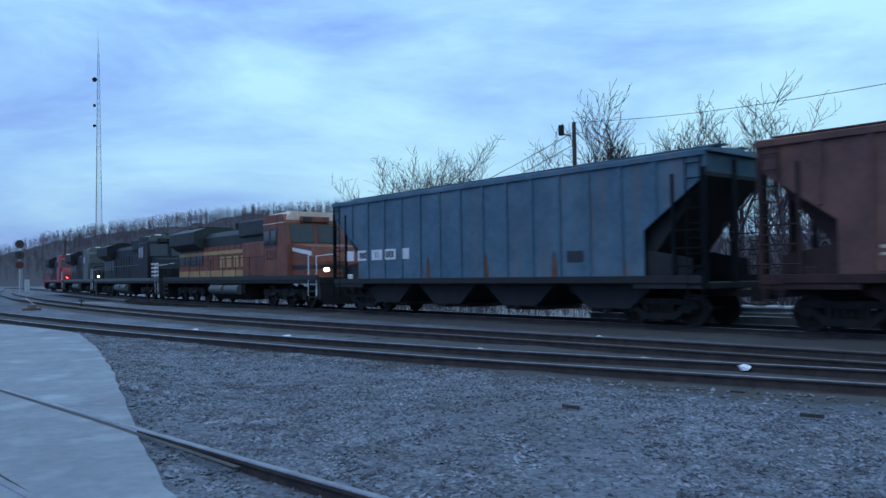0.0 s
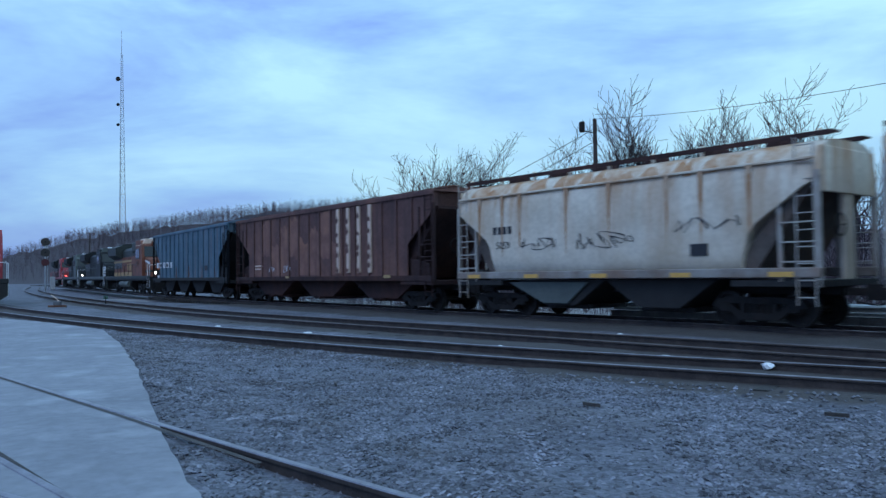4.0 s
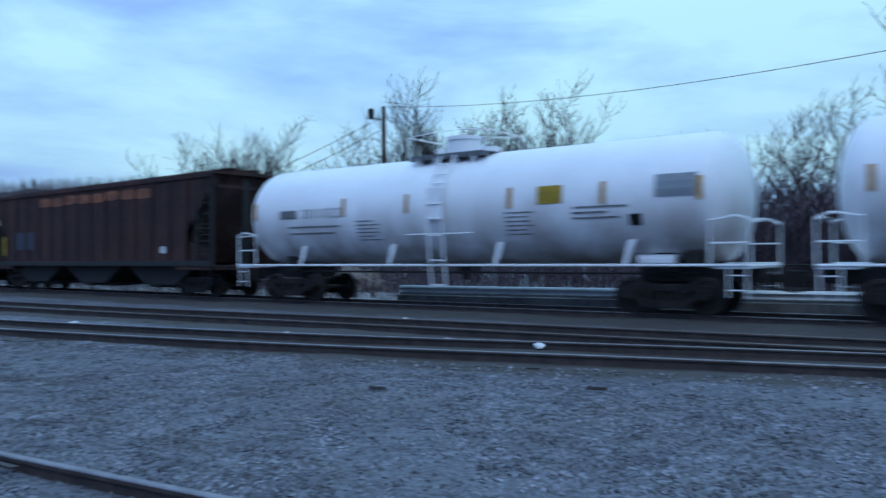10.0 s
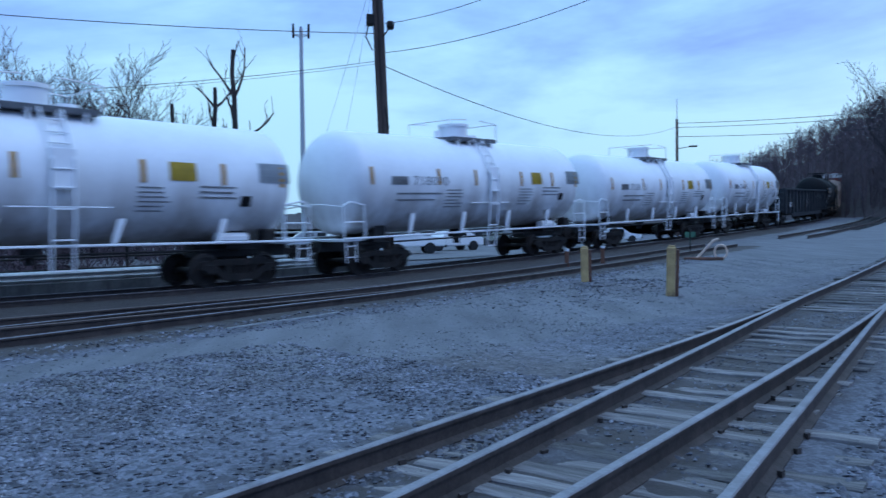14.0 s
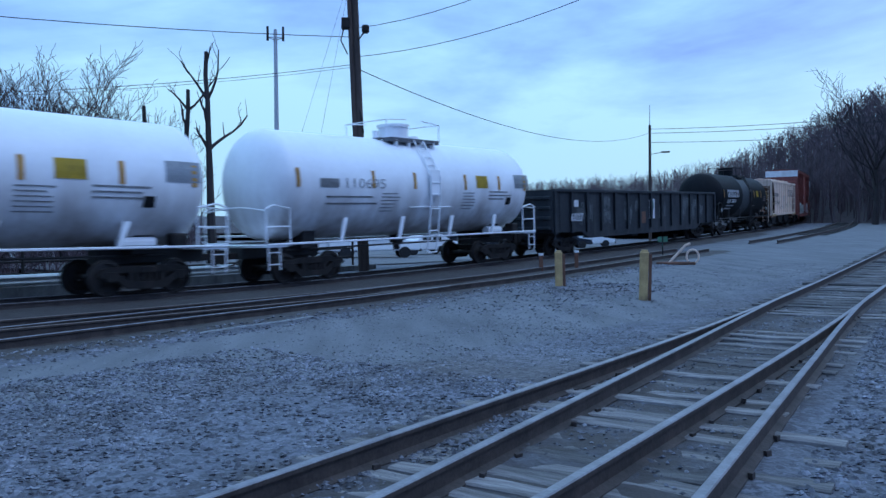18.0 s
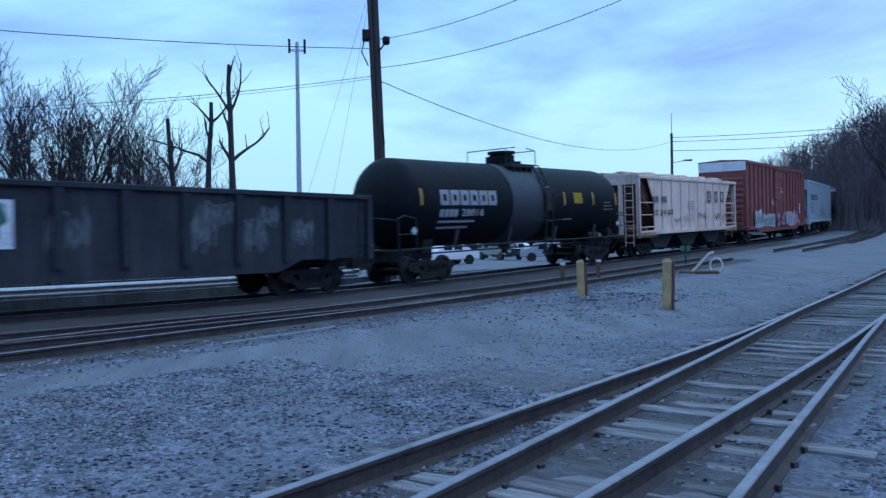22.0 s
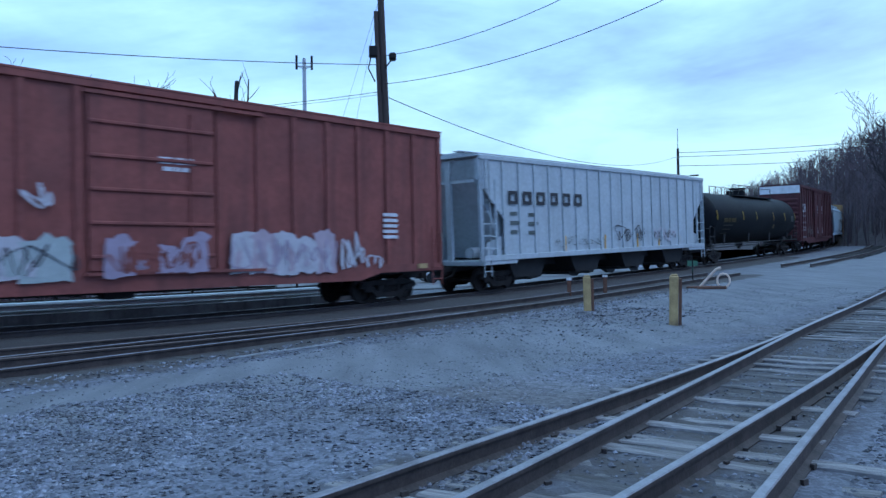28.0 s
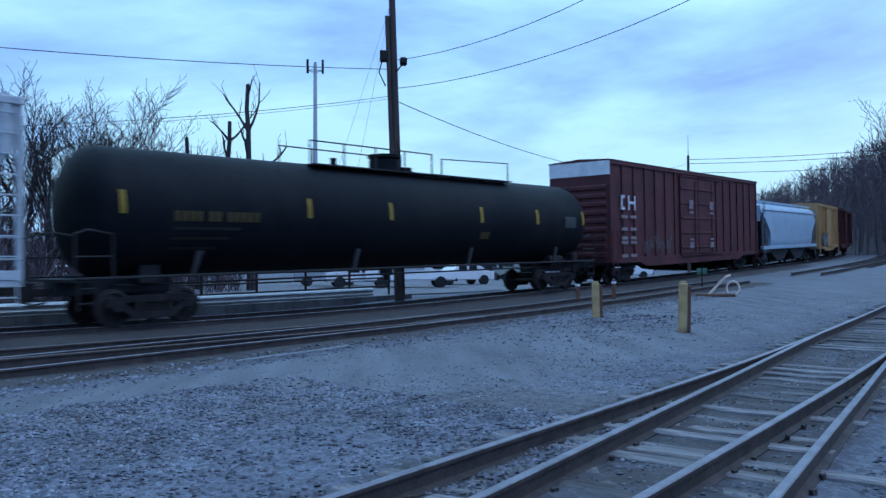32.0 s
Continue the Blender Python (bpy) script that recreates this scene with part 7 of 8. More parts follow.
def make_trees():
    kinds = [tree_kind(11, 12, 0.78), tree_kind(12, 12, 0.62), tree_kind(13, 12, 0.9), tree_kind(16, 12, 0.5)]
    # bearing, distance, height, kind
    rows = [(3.2, 62, 12.2, 2), (1.9, 60, 12.4, 0), (-0.3, 61, 12.8, 2), (-2.9, 63, 11.4, 0), (-9.6, 58, 13.4, 2), (-13.2, 60, 15.0, 2), (-16.6, 60, 13.6, 0), (0.9, 64, 11.8, 0), (-1.6, 60, 11.6, 2), (-6.3, 66, 10.4, 2), (-11.6, 56, 14.4, 0), (-14.8, 58, 13.6, 2), (-18.3, 56, 14.8, 1), (-20.8, 60, 15.2, 0),
            (-23.6, 56, 13.2, 3), (-26.4, 60, 12.0, 2), (-29.0, 58, 11.0, 0), (-38.6, 54, 12.6, 2), (-41.8, 55, 12.2, 0), (-46.8, 50, 15.6, 3), (-50.0, 60, 9.5, 2), (-56.5, 48, 18.0, 1),
            (-60.5, 56, 10.0, 2), (-65.5, 50, 13.0, 0), (-68.6, 54, 14.2, 1), (-71.8, 50, 11.8, 2), (-74.6, 52, 11.6, 0), (-64.0, 46, 8.5, 3), (-62.4, 52, 12.4, 2), (-66.9, 47, 13.4, 1), (-70.2, 49, 12.8, 0), (-73.0, 46, 10.4, 3), (-75.6, 55, 10.8, 2), (-43.9, 50, 9.0, 1), (-58.5, 52, 13.5, 2), (-53.2, 54, 10.5, 0)]
    for az, d, h, k in rows:
        x, y = at_az(az, d)
        th = empty("tree", pose(x, y, ground_z(x, y) - 0.35, 0, 0, (az * 37) % 360) @ Matrix.Scale(h / 12, 4), "bare winter tree with fine upward twigs behind the road", "tree", "bare trees behind the line")
        part("trunk", kinds[k][0], None, th)
        part("crown", kinds[k][1], None, th)
    # dead trees: height and limbs (height where it leaves the trunk, lean to the side, lean away, length, side shoots)
    for az, d, h, seed, limbs in ((-77.6, 45, 10.2, 51, ((6.6, -62, 10, 3.6, 4), (8.4, 42, -8, 2.4, 4), (9.2, -24, 12, 1.9, 3), (7.4, -20, -30, 1.4, 1))),
                                  (-79.8, 44, 12.2, 52, ((6.6, 47, 5, 3.0, 3), (6.8, -36, 10, 1.3, 1), (9.2, 34, -14, 2.9, 4), (9.6, -26, 10, 2.4, 3), (10.4, 18, 20, 1.7, 3), (8.3, -30, -30, 1.5, 2))),
                                  (-76.2, 47, 9.4, 53, ((6.4, 24, 8, 1.9, 1), (6.2, -22, -10, 1.7, 2), (7.0, 30, 0, 1.0, 0)))):
        x, y = at_az(az, d)
        th = empty("tree", pose(x, y, ground_z(x, y) - 0.35, 0, 0, facing(x, y)), "dead tree with few broken limbs", "tree", "dead trees by the lot")
        segs = dead_limbs(random.Random(seed), h, limbs)
        part("trunk", limbs_mesh("trunk", [q for q in segs if q[4] <= 1], BARK), None, th)
        part("crown", limbs_mesh("crown", [q for q in segs if q[4] > 1], TWIG), None, th)
    x, y = at_az(-125.2, 88)
    th = empty("tree", pose(x, y, 1.3, 0, 0, 40) @ Matrix.Scale(17 / 12, 4), "large bare tree at the edge of the wooded hill", "tree")
    part("trunk", kinds[2][0], None, th)
    part("crown", kinds[2][1], None, th)


make_trees()


def thicket(name, rows, label, seed, material=WOODS, twigs=16, low=0.25, sides=2, stem=0.010):
    """Many small bare trees joined, each a stem with twigs and side twigs: rows of (x, y, z, height)."""
    rng = np.random.default_rng(seed)
    r = np.array(rows, float)
    n, h = len(r), r[:, 3]
    base = r[:, :3] - (0, 0, 0.4)
    top = base + np.stack([rng.normal(0, 0.04, n) * h, rng.normal(0, 0.04, n) * h, h * 0.92], 1)
    w = h * stem
    A, Bq, R0, R1 = [base], [top], [w], [w * 0.3]
    for k in range(twigs):
        f = rng.uniform(low, 1.0, n)
        p = base + (top - base) * f[:, None]
        a = rng.uniform(0, 6.28, n)
        ln = h * rng.uniform(0.14, 0.34, n) * (1.2 - 0.6 * f)
        q = p + np.stack([np.cos(a) * 0.62, np.sin(a) * 0.62, rng.uniform(0.35, 0.9, n)], 1) * ln[:, None]
        A.append(p), Bq.append(q), R0.append(h * 0.005), R1.append(h * 0.0025)
        for m in range(sides):
            a2 = a + rng.normal(0, 0.7, n)
            p2 = p + (q - p) * rng.uniform(0.35, 0.95, n)[:, None]
            q2 = p2 + np.stack([np.cos(a2) * 0.5, np.sin(a2) * 0.5, rng.uniform(0.4, 1.0, n)], 1) * (ln * 0.55)[:, None]
            A.append(p2), Bq.append(q2), R0.append(h * 0.003), R1.append(h * 0.0016)
    a, b = np.concatenate(A), np.concatenate(Bq)
    d = b - a
    s = np.cross(d, (0.3, 0.9, 0.2))
    s /= np.linalg.norm(s, axis=1, keepdims=True) + 1e-9
    t = np.cross(d / (np.linalg.norm(d, axis=1, keepdims=True) + 1e-9), s)
    out = []
    for p, rad in ((a, np.concatenate(R0)), (b, np.concatenate(R1))):
        for k in range(3):
            out.append(p + rad[:, None] * (s * math.cos(2.0944 * k) + t * math.sin(2.0944 * k)))
    verts = np.stack(out, 1).reshape(-1, 3)
    quad = np.array([(0, 1, 4, 3), (1, 2, 5, 4), (2, 0, 3, 5)])
    faces = (quad[None] + (np.arange(len(a)) * 6)[:, None, None]).reshape(-1, 4)
    return tagged(new(name, raw(name, verts.tolist(), faces.tolist(), material)), label, "woods", kind="stuff")


def hill_top(az):
    """How high the ridge stands against the sky, as rise over run."""
    return float(np.interp(az, [-175, -150, -138, -130, -124, -121, -116, -111, -104, -95.5, -90, -10, 0, 8, 15, 21, 27, 31, 45, 80], [0.10, 0.17, 0.19, 0.175, 0.145, 0.115, 0.079, 0.066, 0.062, 0.056, 0.03, 0.06, 0.098, 0.105, 0.096, 0.078, 0.056, 0.034, 0.02, 0.02]))


def hill_d(az):
    return float(np.interp(az, [-175, -130, -120, -108, -96, -40, 0, 30, 80], [120, 130, 170, 300, 420, 420, 380, 520, 600]))


def make_hills():
    verts, faces, azs = [], [], np.arange(-175, 81, 0.5)
    prof = [(0.60, 0.0), (0.64, 0.08), (0.68, 0.16), (0.72, 0.25), (0.76, 0.37), (0.80, 0.48), (0.84, 0.58), (0.88, 0.67), (0.91, 0.73), (0.94, 0.78), (0.97, 0.82), (1.0, 0.84), (1.03, 0.85), (1.15, 0.84), (1.6, 0.4), (2.2, 0.0)]
    for az in azs:
        for f, hgt in prof:
            d = hill_d(az) * f
            x, y = at_az(az, d)
            g = -0.3 + rise(uv(x, y)[0])
            verts.append((x, y, g - 0.6 + (0.95 if az > -40 else 0.74) * hgt * hill_top(az) * hill_d(az) * (1 + 0.10 * noise.noise((x * 0.02, y * 0.02, 1)) + 0.05 * noise.noise((x * 0.09, y * 0.09, 5))) + 3.2 * hgt * noise.noise((x * 0.17, y * 0.17, 2)) + 1.5 * hgt * noise.noise((x * 0.45, y * 0.45, 7))))
    n = len(prof)
    for i in range(len(azs) - 1):
        for j in range(n - 1):
            a = i * n + j
            faces.append((a, a + 1, a + n + 1, a + n))
    tagged(new("hill", raw("hill", verts, faces, HILLM, True)), "low wooded ridge, brown with fallen leaves", "hill", kind="structure")
    rng = random.Random(5)
    for name, lo, hi, count, label, seed in (("woods", -20, 34, 7000, "far bare winter woods on the ridge", 31), ("woods", -150, -93, 6000, "bare winter woods climbing the hill", 32)):
        rows = []
        for k in range(count):
            az, f = rng.uniform(lo, hi), 0.61 + 0.43 * rng.random() ** (0.75 if lo > -90 else 0.85)
            d = hill_d(az) * f
            x, y = at_az(az, d)
            hgt = float(np.interp(f, [p[0] for p in prof], [p[1] for p in prof]))
            top = hill_top(az) * hill_d(az)
            z = -0.9 + rise(uv(x, y)[0]) + (0.95 if lo > -90 else 0.74) * hgt * top
            rows.append((x, y, z, max(2.4, min(9.0, (0.24 if lo > -90 else 0.36) * top + 1.2)) * rng.uniform(0.5, 1.1)))
        thicket(name, rows, label, seed, WOODS, 10, 0.3, 1, 0.010)
    rows = []
    for k in range(1050):
        az, d = rng.uniform(-79, 4), rng.uniform(40, 62)
        x, y = at_az(az, d)
        rows.append((x, y, -0.5, rng.uniform(2.0, 4.5) if az > -9 else rng.uniform(2.8, 6.8)))
    thicket("brush", rows, "tangled leafless brush under the trees", 33, WOODS, 14, 0.05)
    rows = []
    for k in range(330):
        az, d = rng.uniform(-49, -35), rng.uniform(36, 46)
        x, y = at_az(az, d)
        rows.append((x, y, -0.5, rng.uniform(3.6, 5.8)))
    thicket("brush", rows, "dense dark brush behind the guardrail", 35, WOODS, 18, 0.03)
    rows = []
    for k in range(1100):
        u = rng.uniform(-50, 16)
        v = rng.uniform(25.2, 31)
        rows.append((*xy(u, v), -0.6 + rise(u) * 0.5, rng.uniform(0.9, 2.1)))
    thicket("brush", rows, "low brown brush between the wall and the road", 34, WOODS, 12, 0.03)


make_hills()

# ---- the road and lot behind the line ----
sheet("road", [(-70, 24.5), (-20, 23.8), (-12, 24.5), (-12, 34), (-70, 34)], -0.30, ROADM, "pale worn road behind the railway", "road", 1.5)
sheet("parking_lot", [(17, 24.5), (44, 24.5), (60, 27.5), (78, 34), (78, 66), (22, 64), (17, 44)], 0.05, LOTM, "worn grey parking lot behind the railway", "parking lot", 1.5)
sheet("bank", [(-11.9, 22.6), (16.9, 22.6), (16.9, 58), (-11.9, 58)], -0.28, BANKM, "brown weedy bank behind the guardrail", "bank", 1.5)


def sweep_flat(name, prof, u0, u1, v, z, material, parent, step=2.0):
    """Sweep an outline of (dv, dz) along the tracks' direction."""
    bm = B()
    us = np.arange(u0, u1 + 0.01, step)
    rows = []
    for u in us:
        rows.append([bm.verts.new((*xy(u, v + a), z(u) + b)) for a, b in prof])
    for r, s in zip(rows, rows[1:]):
        for k in range(len(prof)):
            bm.faces.new((r[k], r[(k + 1) % len(prof)], s[(k + 1) % len(prof)], s[k]))
    bm.faces.new(rows[0])
    bm.faces.new(rows[-1][::-1])
    return part(name, bm, material, parent)


def make_guardrail():
    th = empty("guardrail", Matrix(), "galvanised road guardrail on short posts behind the track", "guardrail")
    z = lambda u: 0.43 + rise(u) * 0.5
    prof = [(0, 0.0), (-0.05, -0.03), (-0.08, -0.08), (-0.02, -0.14), (-0.02, -0.17), (-0.08, -0.23), (-0.05, -0.28), (0, -0.31), (0.01, -0.28), (-0.04, -0.23), (0.02, -0.17), (0.02, -0.14), (-0.04, -0.08), (-0.01, -0.03)]
    sweep_flat("beam", prof, -15, 21, 22.15, z, GALV, th, 1.5)
    pm = mesh_of("post", box(B(), -0.07, 0.07, 0.0, 0.16, -0.95, -0.02), POLEWOOD)
    for u in np.arange(-14.5, 21, 2.0):
        x, y = xy(u, 22.32)
        part("post", pm, None, th).matrix_basis = pose(x, y, z(u), 0, 0, -45)
    th = empty("kerb_wall", Matrix(), "low stained concrete kerb behind the track", "kerb", kind="structure")
    sweep_flat("kerb", [(0, 0), (0, -0.9), (0.3, -0.9), (0.3, 0)], -15, 24, 21.95, lambda u: 0.10 + rise(u) * 0.5, WALLM, th, 2.0)


make_guardrail()


def make_fence():
    th = empty("fence", Matrix(), "dark pipe fence along the lot", "fence")
    pm = mesh_of("post", rod(B(), (0, 0, -1.0), (0, 0, 0.75), 0.05, 6), STEELDARK)
    for u in np.arange(-6, 26, 2.4):
        x, y = xy(u, 25.5)
        part("post", pm, None, th).matrix_basis = pose(x, y, 0.35 + rise(u) * 0.5)
    for dz in (0.25, 0.62, 1.0):
        pts = [(*xy(u, 25.5), 0.05 + dz + rise(u) * 0.5) for u in np.arange(-6, 26, 2.4)]
        part("pipe", tube(B(), pts, 0.035), STEELDARK, th)


make_fence()


# ---- poles, wires, masts ----
def pole(az, d, top, r, label, lean=0.0, material=POLEWOOD):
    x, y = at_az(az, d)
    th = empty("utility_pole", pose(x, y, ground_z(x, y) - 0.3), label, "utility pole")
    part("shaft", rod(B(), (0, -lean, -0.5), (0, 0, top - ground_z(x, y) + 0.3), r, 10, r * 0.72), material, th, "", True)
    return th, x, y


WIRE = mat("cable", (0.03, 0.03, 0.035), (0.02, 0.02, 0.025), 2, 0.7)


def cable(a, b, sag, r, label):
    th = empty("cable", Matrix(), label, "cable")
    a, b = Vector(a), Vector(b)
    pts = [a + (b - a) * t - Vector((0, 0, sag * 4 * t * (1 - t))) for t in np.linspace(0, 1, 25)]
    part("strand", tube(B(), pts, r, 4), WIRE, th)


def make_poles():
    # near pair behind the train
    th, px, py = pole(-89.85, 30, 13.5, 0.165, "tall dark wooden utility pole with a lamp and a box", 0.40)
    part("second_shaft", rod(B(), (-0.04, -0.24, 0.0), (-0.04, 0.14, 11.3), 0.11, 10, 0.085), POLEWOOD, th, "", True)
    f = pose(0, 0, 0, 0, 0, facing(px, py))
    for name, bm, m in (("switch_box", box(B(), -0.42, -0.10, -0.2, 0.15, 9.55, 9.95, 0.03), STEELDARK),
                        ("lamp_head", rod(box(B(), 0.34, 0.62, -0.5, -0.1, 9.35, 9.62, 0.06), (0.1, 0, 9.0), (0.45, -0.3, 9.4), 0.03), STEELDARK),
                        ("bracket", tube(B(), [(-0.2, 0, 8.6), (-0.45, -0.1, 9.1), (-0.35, -0.1, 9.5)], 0.025), STEELDARK),
                        ("hardware", tube(B(), [(0.2, -0.1, 6.6), (0.32, -0.15, 6.0), (0.36, -0.15, 5.6)], 0.03), STEELDARK)):
        part(name, bm, m, th).matrix_basis = f
    th, lx, ly = pole(-9.75, 50, 11.0, 0.17, "wooden utility pole with a lamp box")
    f = pose(0, 0, 0, 0, 0, facing(lx, ly))
    part("lamp_head", rod(box(B(), -0.98, -0.62, -0.2, 0.2, 10.7, 11.35, 0.05), (-0.75, 0, 10.8), (0, 0, 10.6), 0.04), STEELDARK, th).matrix_basis = f
    th, rx, ry = pole(-111.15, 80, 12.0, 0.17, "distant utility pole with a street lamp arm")
    f = pose(0, 0, 0, 0, 0, facing(rx, ry))
    part("lamp_arm", rod(rod(B(), (0, 0, 9.4), (1.3, 0, 9.6), 0.03), (1.1, 0, 9.6), (1.9, 0, 9.6), 0.08, 8), STEELDARK, th).matrix_basis = f
    part("whip", rod(B(), (0, 0, 11.8), (0, 0, 14.3), 0.05, 6, 0.03), GALV, th)
    pole(-100.2, 95, 8.6, 0.15, "distant utility pole beside the lot")
    pole(25.8, 260, 15.0, 0.25, "far utility pole by the ridge")
    P, Lp, Rp = (px, py), (lx, ly), (rx, ry)
    cable((*Lp, 11.0), (*P, 8.94), 1.75, 0.016, "thin sagging overhead cable behind the train")
    cable((*Lp, 7.2), (*P, 7.9), 2.75, 0.013, "lower bundled overhead cable behind the train")
    cable((*Lp, 7.1), (*P, 7.8), 2.75, 0.009, "lower thin overhead cable behind the train")
    far = at_az(9, 90)
    cable((*Lp, 10.4), (*far, 5.0), 1.0, 0.022, "overhead cable leading to hidden poles")
    cable((*Lp, 9.6), (*far, 4.2), 1.1, 0.022, "lower overhead cable leading away")
    cable((*P, 7.81), (*Rp, 11.25), 1.7, 0.017, "long overhead cable to the far pole")
    n1 = at_az(-150, 26)
    cable((*P, 9.26), (*n1, 23.5), 3.9, 0.013, "overhead cable crossing the yard")
    cable((*P, 8.18), (*n1, 18.25), 2.9, 0.013, "second overhead cable crossing the yard")
    for z in (11.6, 11.2, 10.3):
        cable((*Rp, z), (*at_az(-140, 90), 14.0 + (z - 11.6) * 1.4), 0.9, 0.03, "distant overhead cable above the yard")
    for dx in (0.0, 2.5):
        q = at_az(-85.6 + dx, 33)
        cable((*P, 11.5), (*q, 0.2), 0.02, 0.007, "thin guy wire of the pole")
    # cell mast
    x, y = at_az(-84.35, 90)
    th = empty("cell_mast", pose(x, y, -0.3, 0, 0, facing(x, y)), "slender grey cell mast with panel antennas", "mast")
    part("shaft", rod(B(), (0, 0, -1), (0, 0, 24.8), 0.34, 12, 0.20), GALV, th, "", True)
    part("ring", tube(B(), [(-0.9, -0.4, 23.9), (0.9, -0.4, 23.9), (0, 0.9, 23.9), (-0.9, -0.4, 23.9)], 0.06), GALV, th)
    am = mesh_of("antenna", box(B(), -0.13, 0.13, -0.1, 0.1, 23.5, 25.1, 0.03), STEELDARK)
    for ax, ay in ((-0.85, -0.4), (0.85, -0.4), (0, 0.8)):
        part("antenna", am, None, th).matrix_basis = pose(ax, ay, 0)


make_poles()


def make_tower():
    d = 500
    x, y = at_az(23.82, d)
    z0, z1 = 0.050 * d, 0.2695 * d
    th = empty("radio_tower", pose(x, y, z0), "tall slender lattice radio tower far beyond the woods", "tower")
    h = z1 - z0
    corners = lambda f: [(2.3 * (1 - 0.75 * f) * math.cos(radians(a)), 2.3 * (1 - 0.75 * f) * math.sin(radians(a)), h * f) for a in (20, 140, 260)]
    for k in range(3):
        part("leg", rod(B(), corners(0)[k], corners(1)[k], 0.22, 5, 0.12), GALV, th)
    bm = B()
    n = 30
    for i in range(n):
        a, b = corners(i / n), corners((i + 1) / n)
        for k in range(3):
            rod(bm, a[k], b[(k + 1) % 3], 0.09, 4)
            rod(bm, a[k], a[(k + 1) % 3], 0.07, 4)
    part("lacing", bm, GALV, th)
    part("mast_tip", rod(B(), (0, 0, h), (0, 0, h + 14), 0.22, 6, 0.08), GALV, th)
    for f, r in ((0.86, 1.4), (0.72, 0.9), (0.61, 0.9)):
        part("dish", rod(B(), (-1.6, -1.4, h * f), (-1.6, -1.0, h * f), r, 12), STEELDARK, th)


make_tower()


def make_signal():
    x, y = at_az(28.45, 130)
    th = empty("railway_signal", pose(x, y, 0.3, 0, 0, facing(x, y)), "railway colour light signal on a grey mast", "signal")
    part("mast", rod(B(), (0, 0, -0.8), (0, 0, 6.9), 0.12, 8), GALV, th)
    for z in (6.5, 4.9):
        hd = part("signal_head", rod(B(), (0, -0.15, z), (0, -0.25, z), 0.62, 16), BLACK, th)
        part("lens", rod(B(), (0, -0.26, z), (0, -0.3, z), 0.13, 8), GLASS, hd)
    part("target", rod(B(), (0, -0.2, 3.45), (0, -0.15, 3.45), 0.55, 16), CNRED, th, "dull red round target")
    part("ladder", tube(B(), [(0.3, 0.3, -0.5), (0.3, 0.3, 6.5)], 0.05), GALV, th)
    part("control_box", box(B(), 0.6, 1.3, -0.3, 0.3, -0.6, 1.3, 0.04), GALV, th)


make_signal()


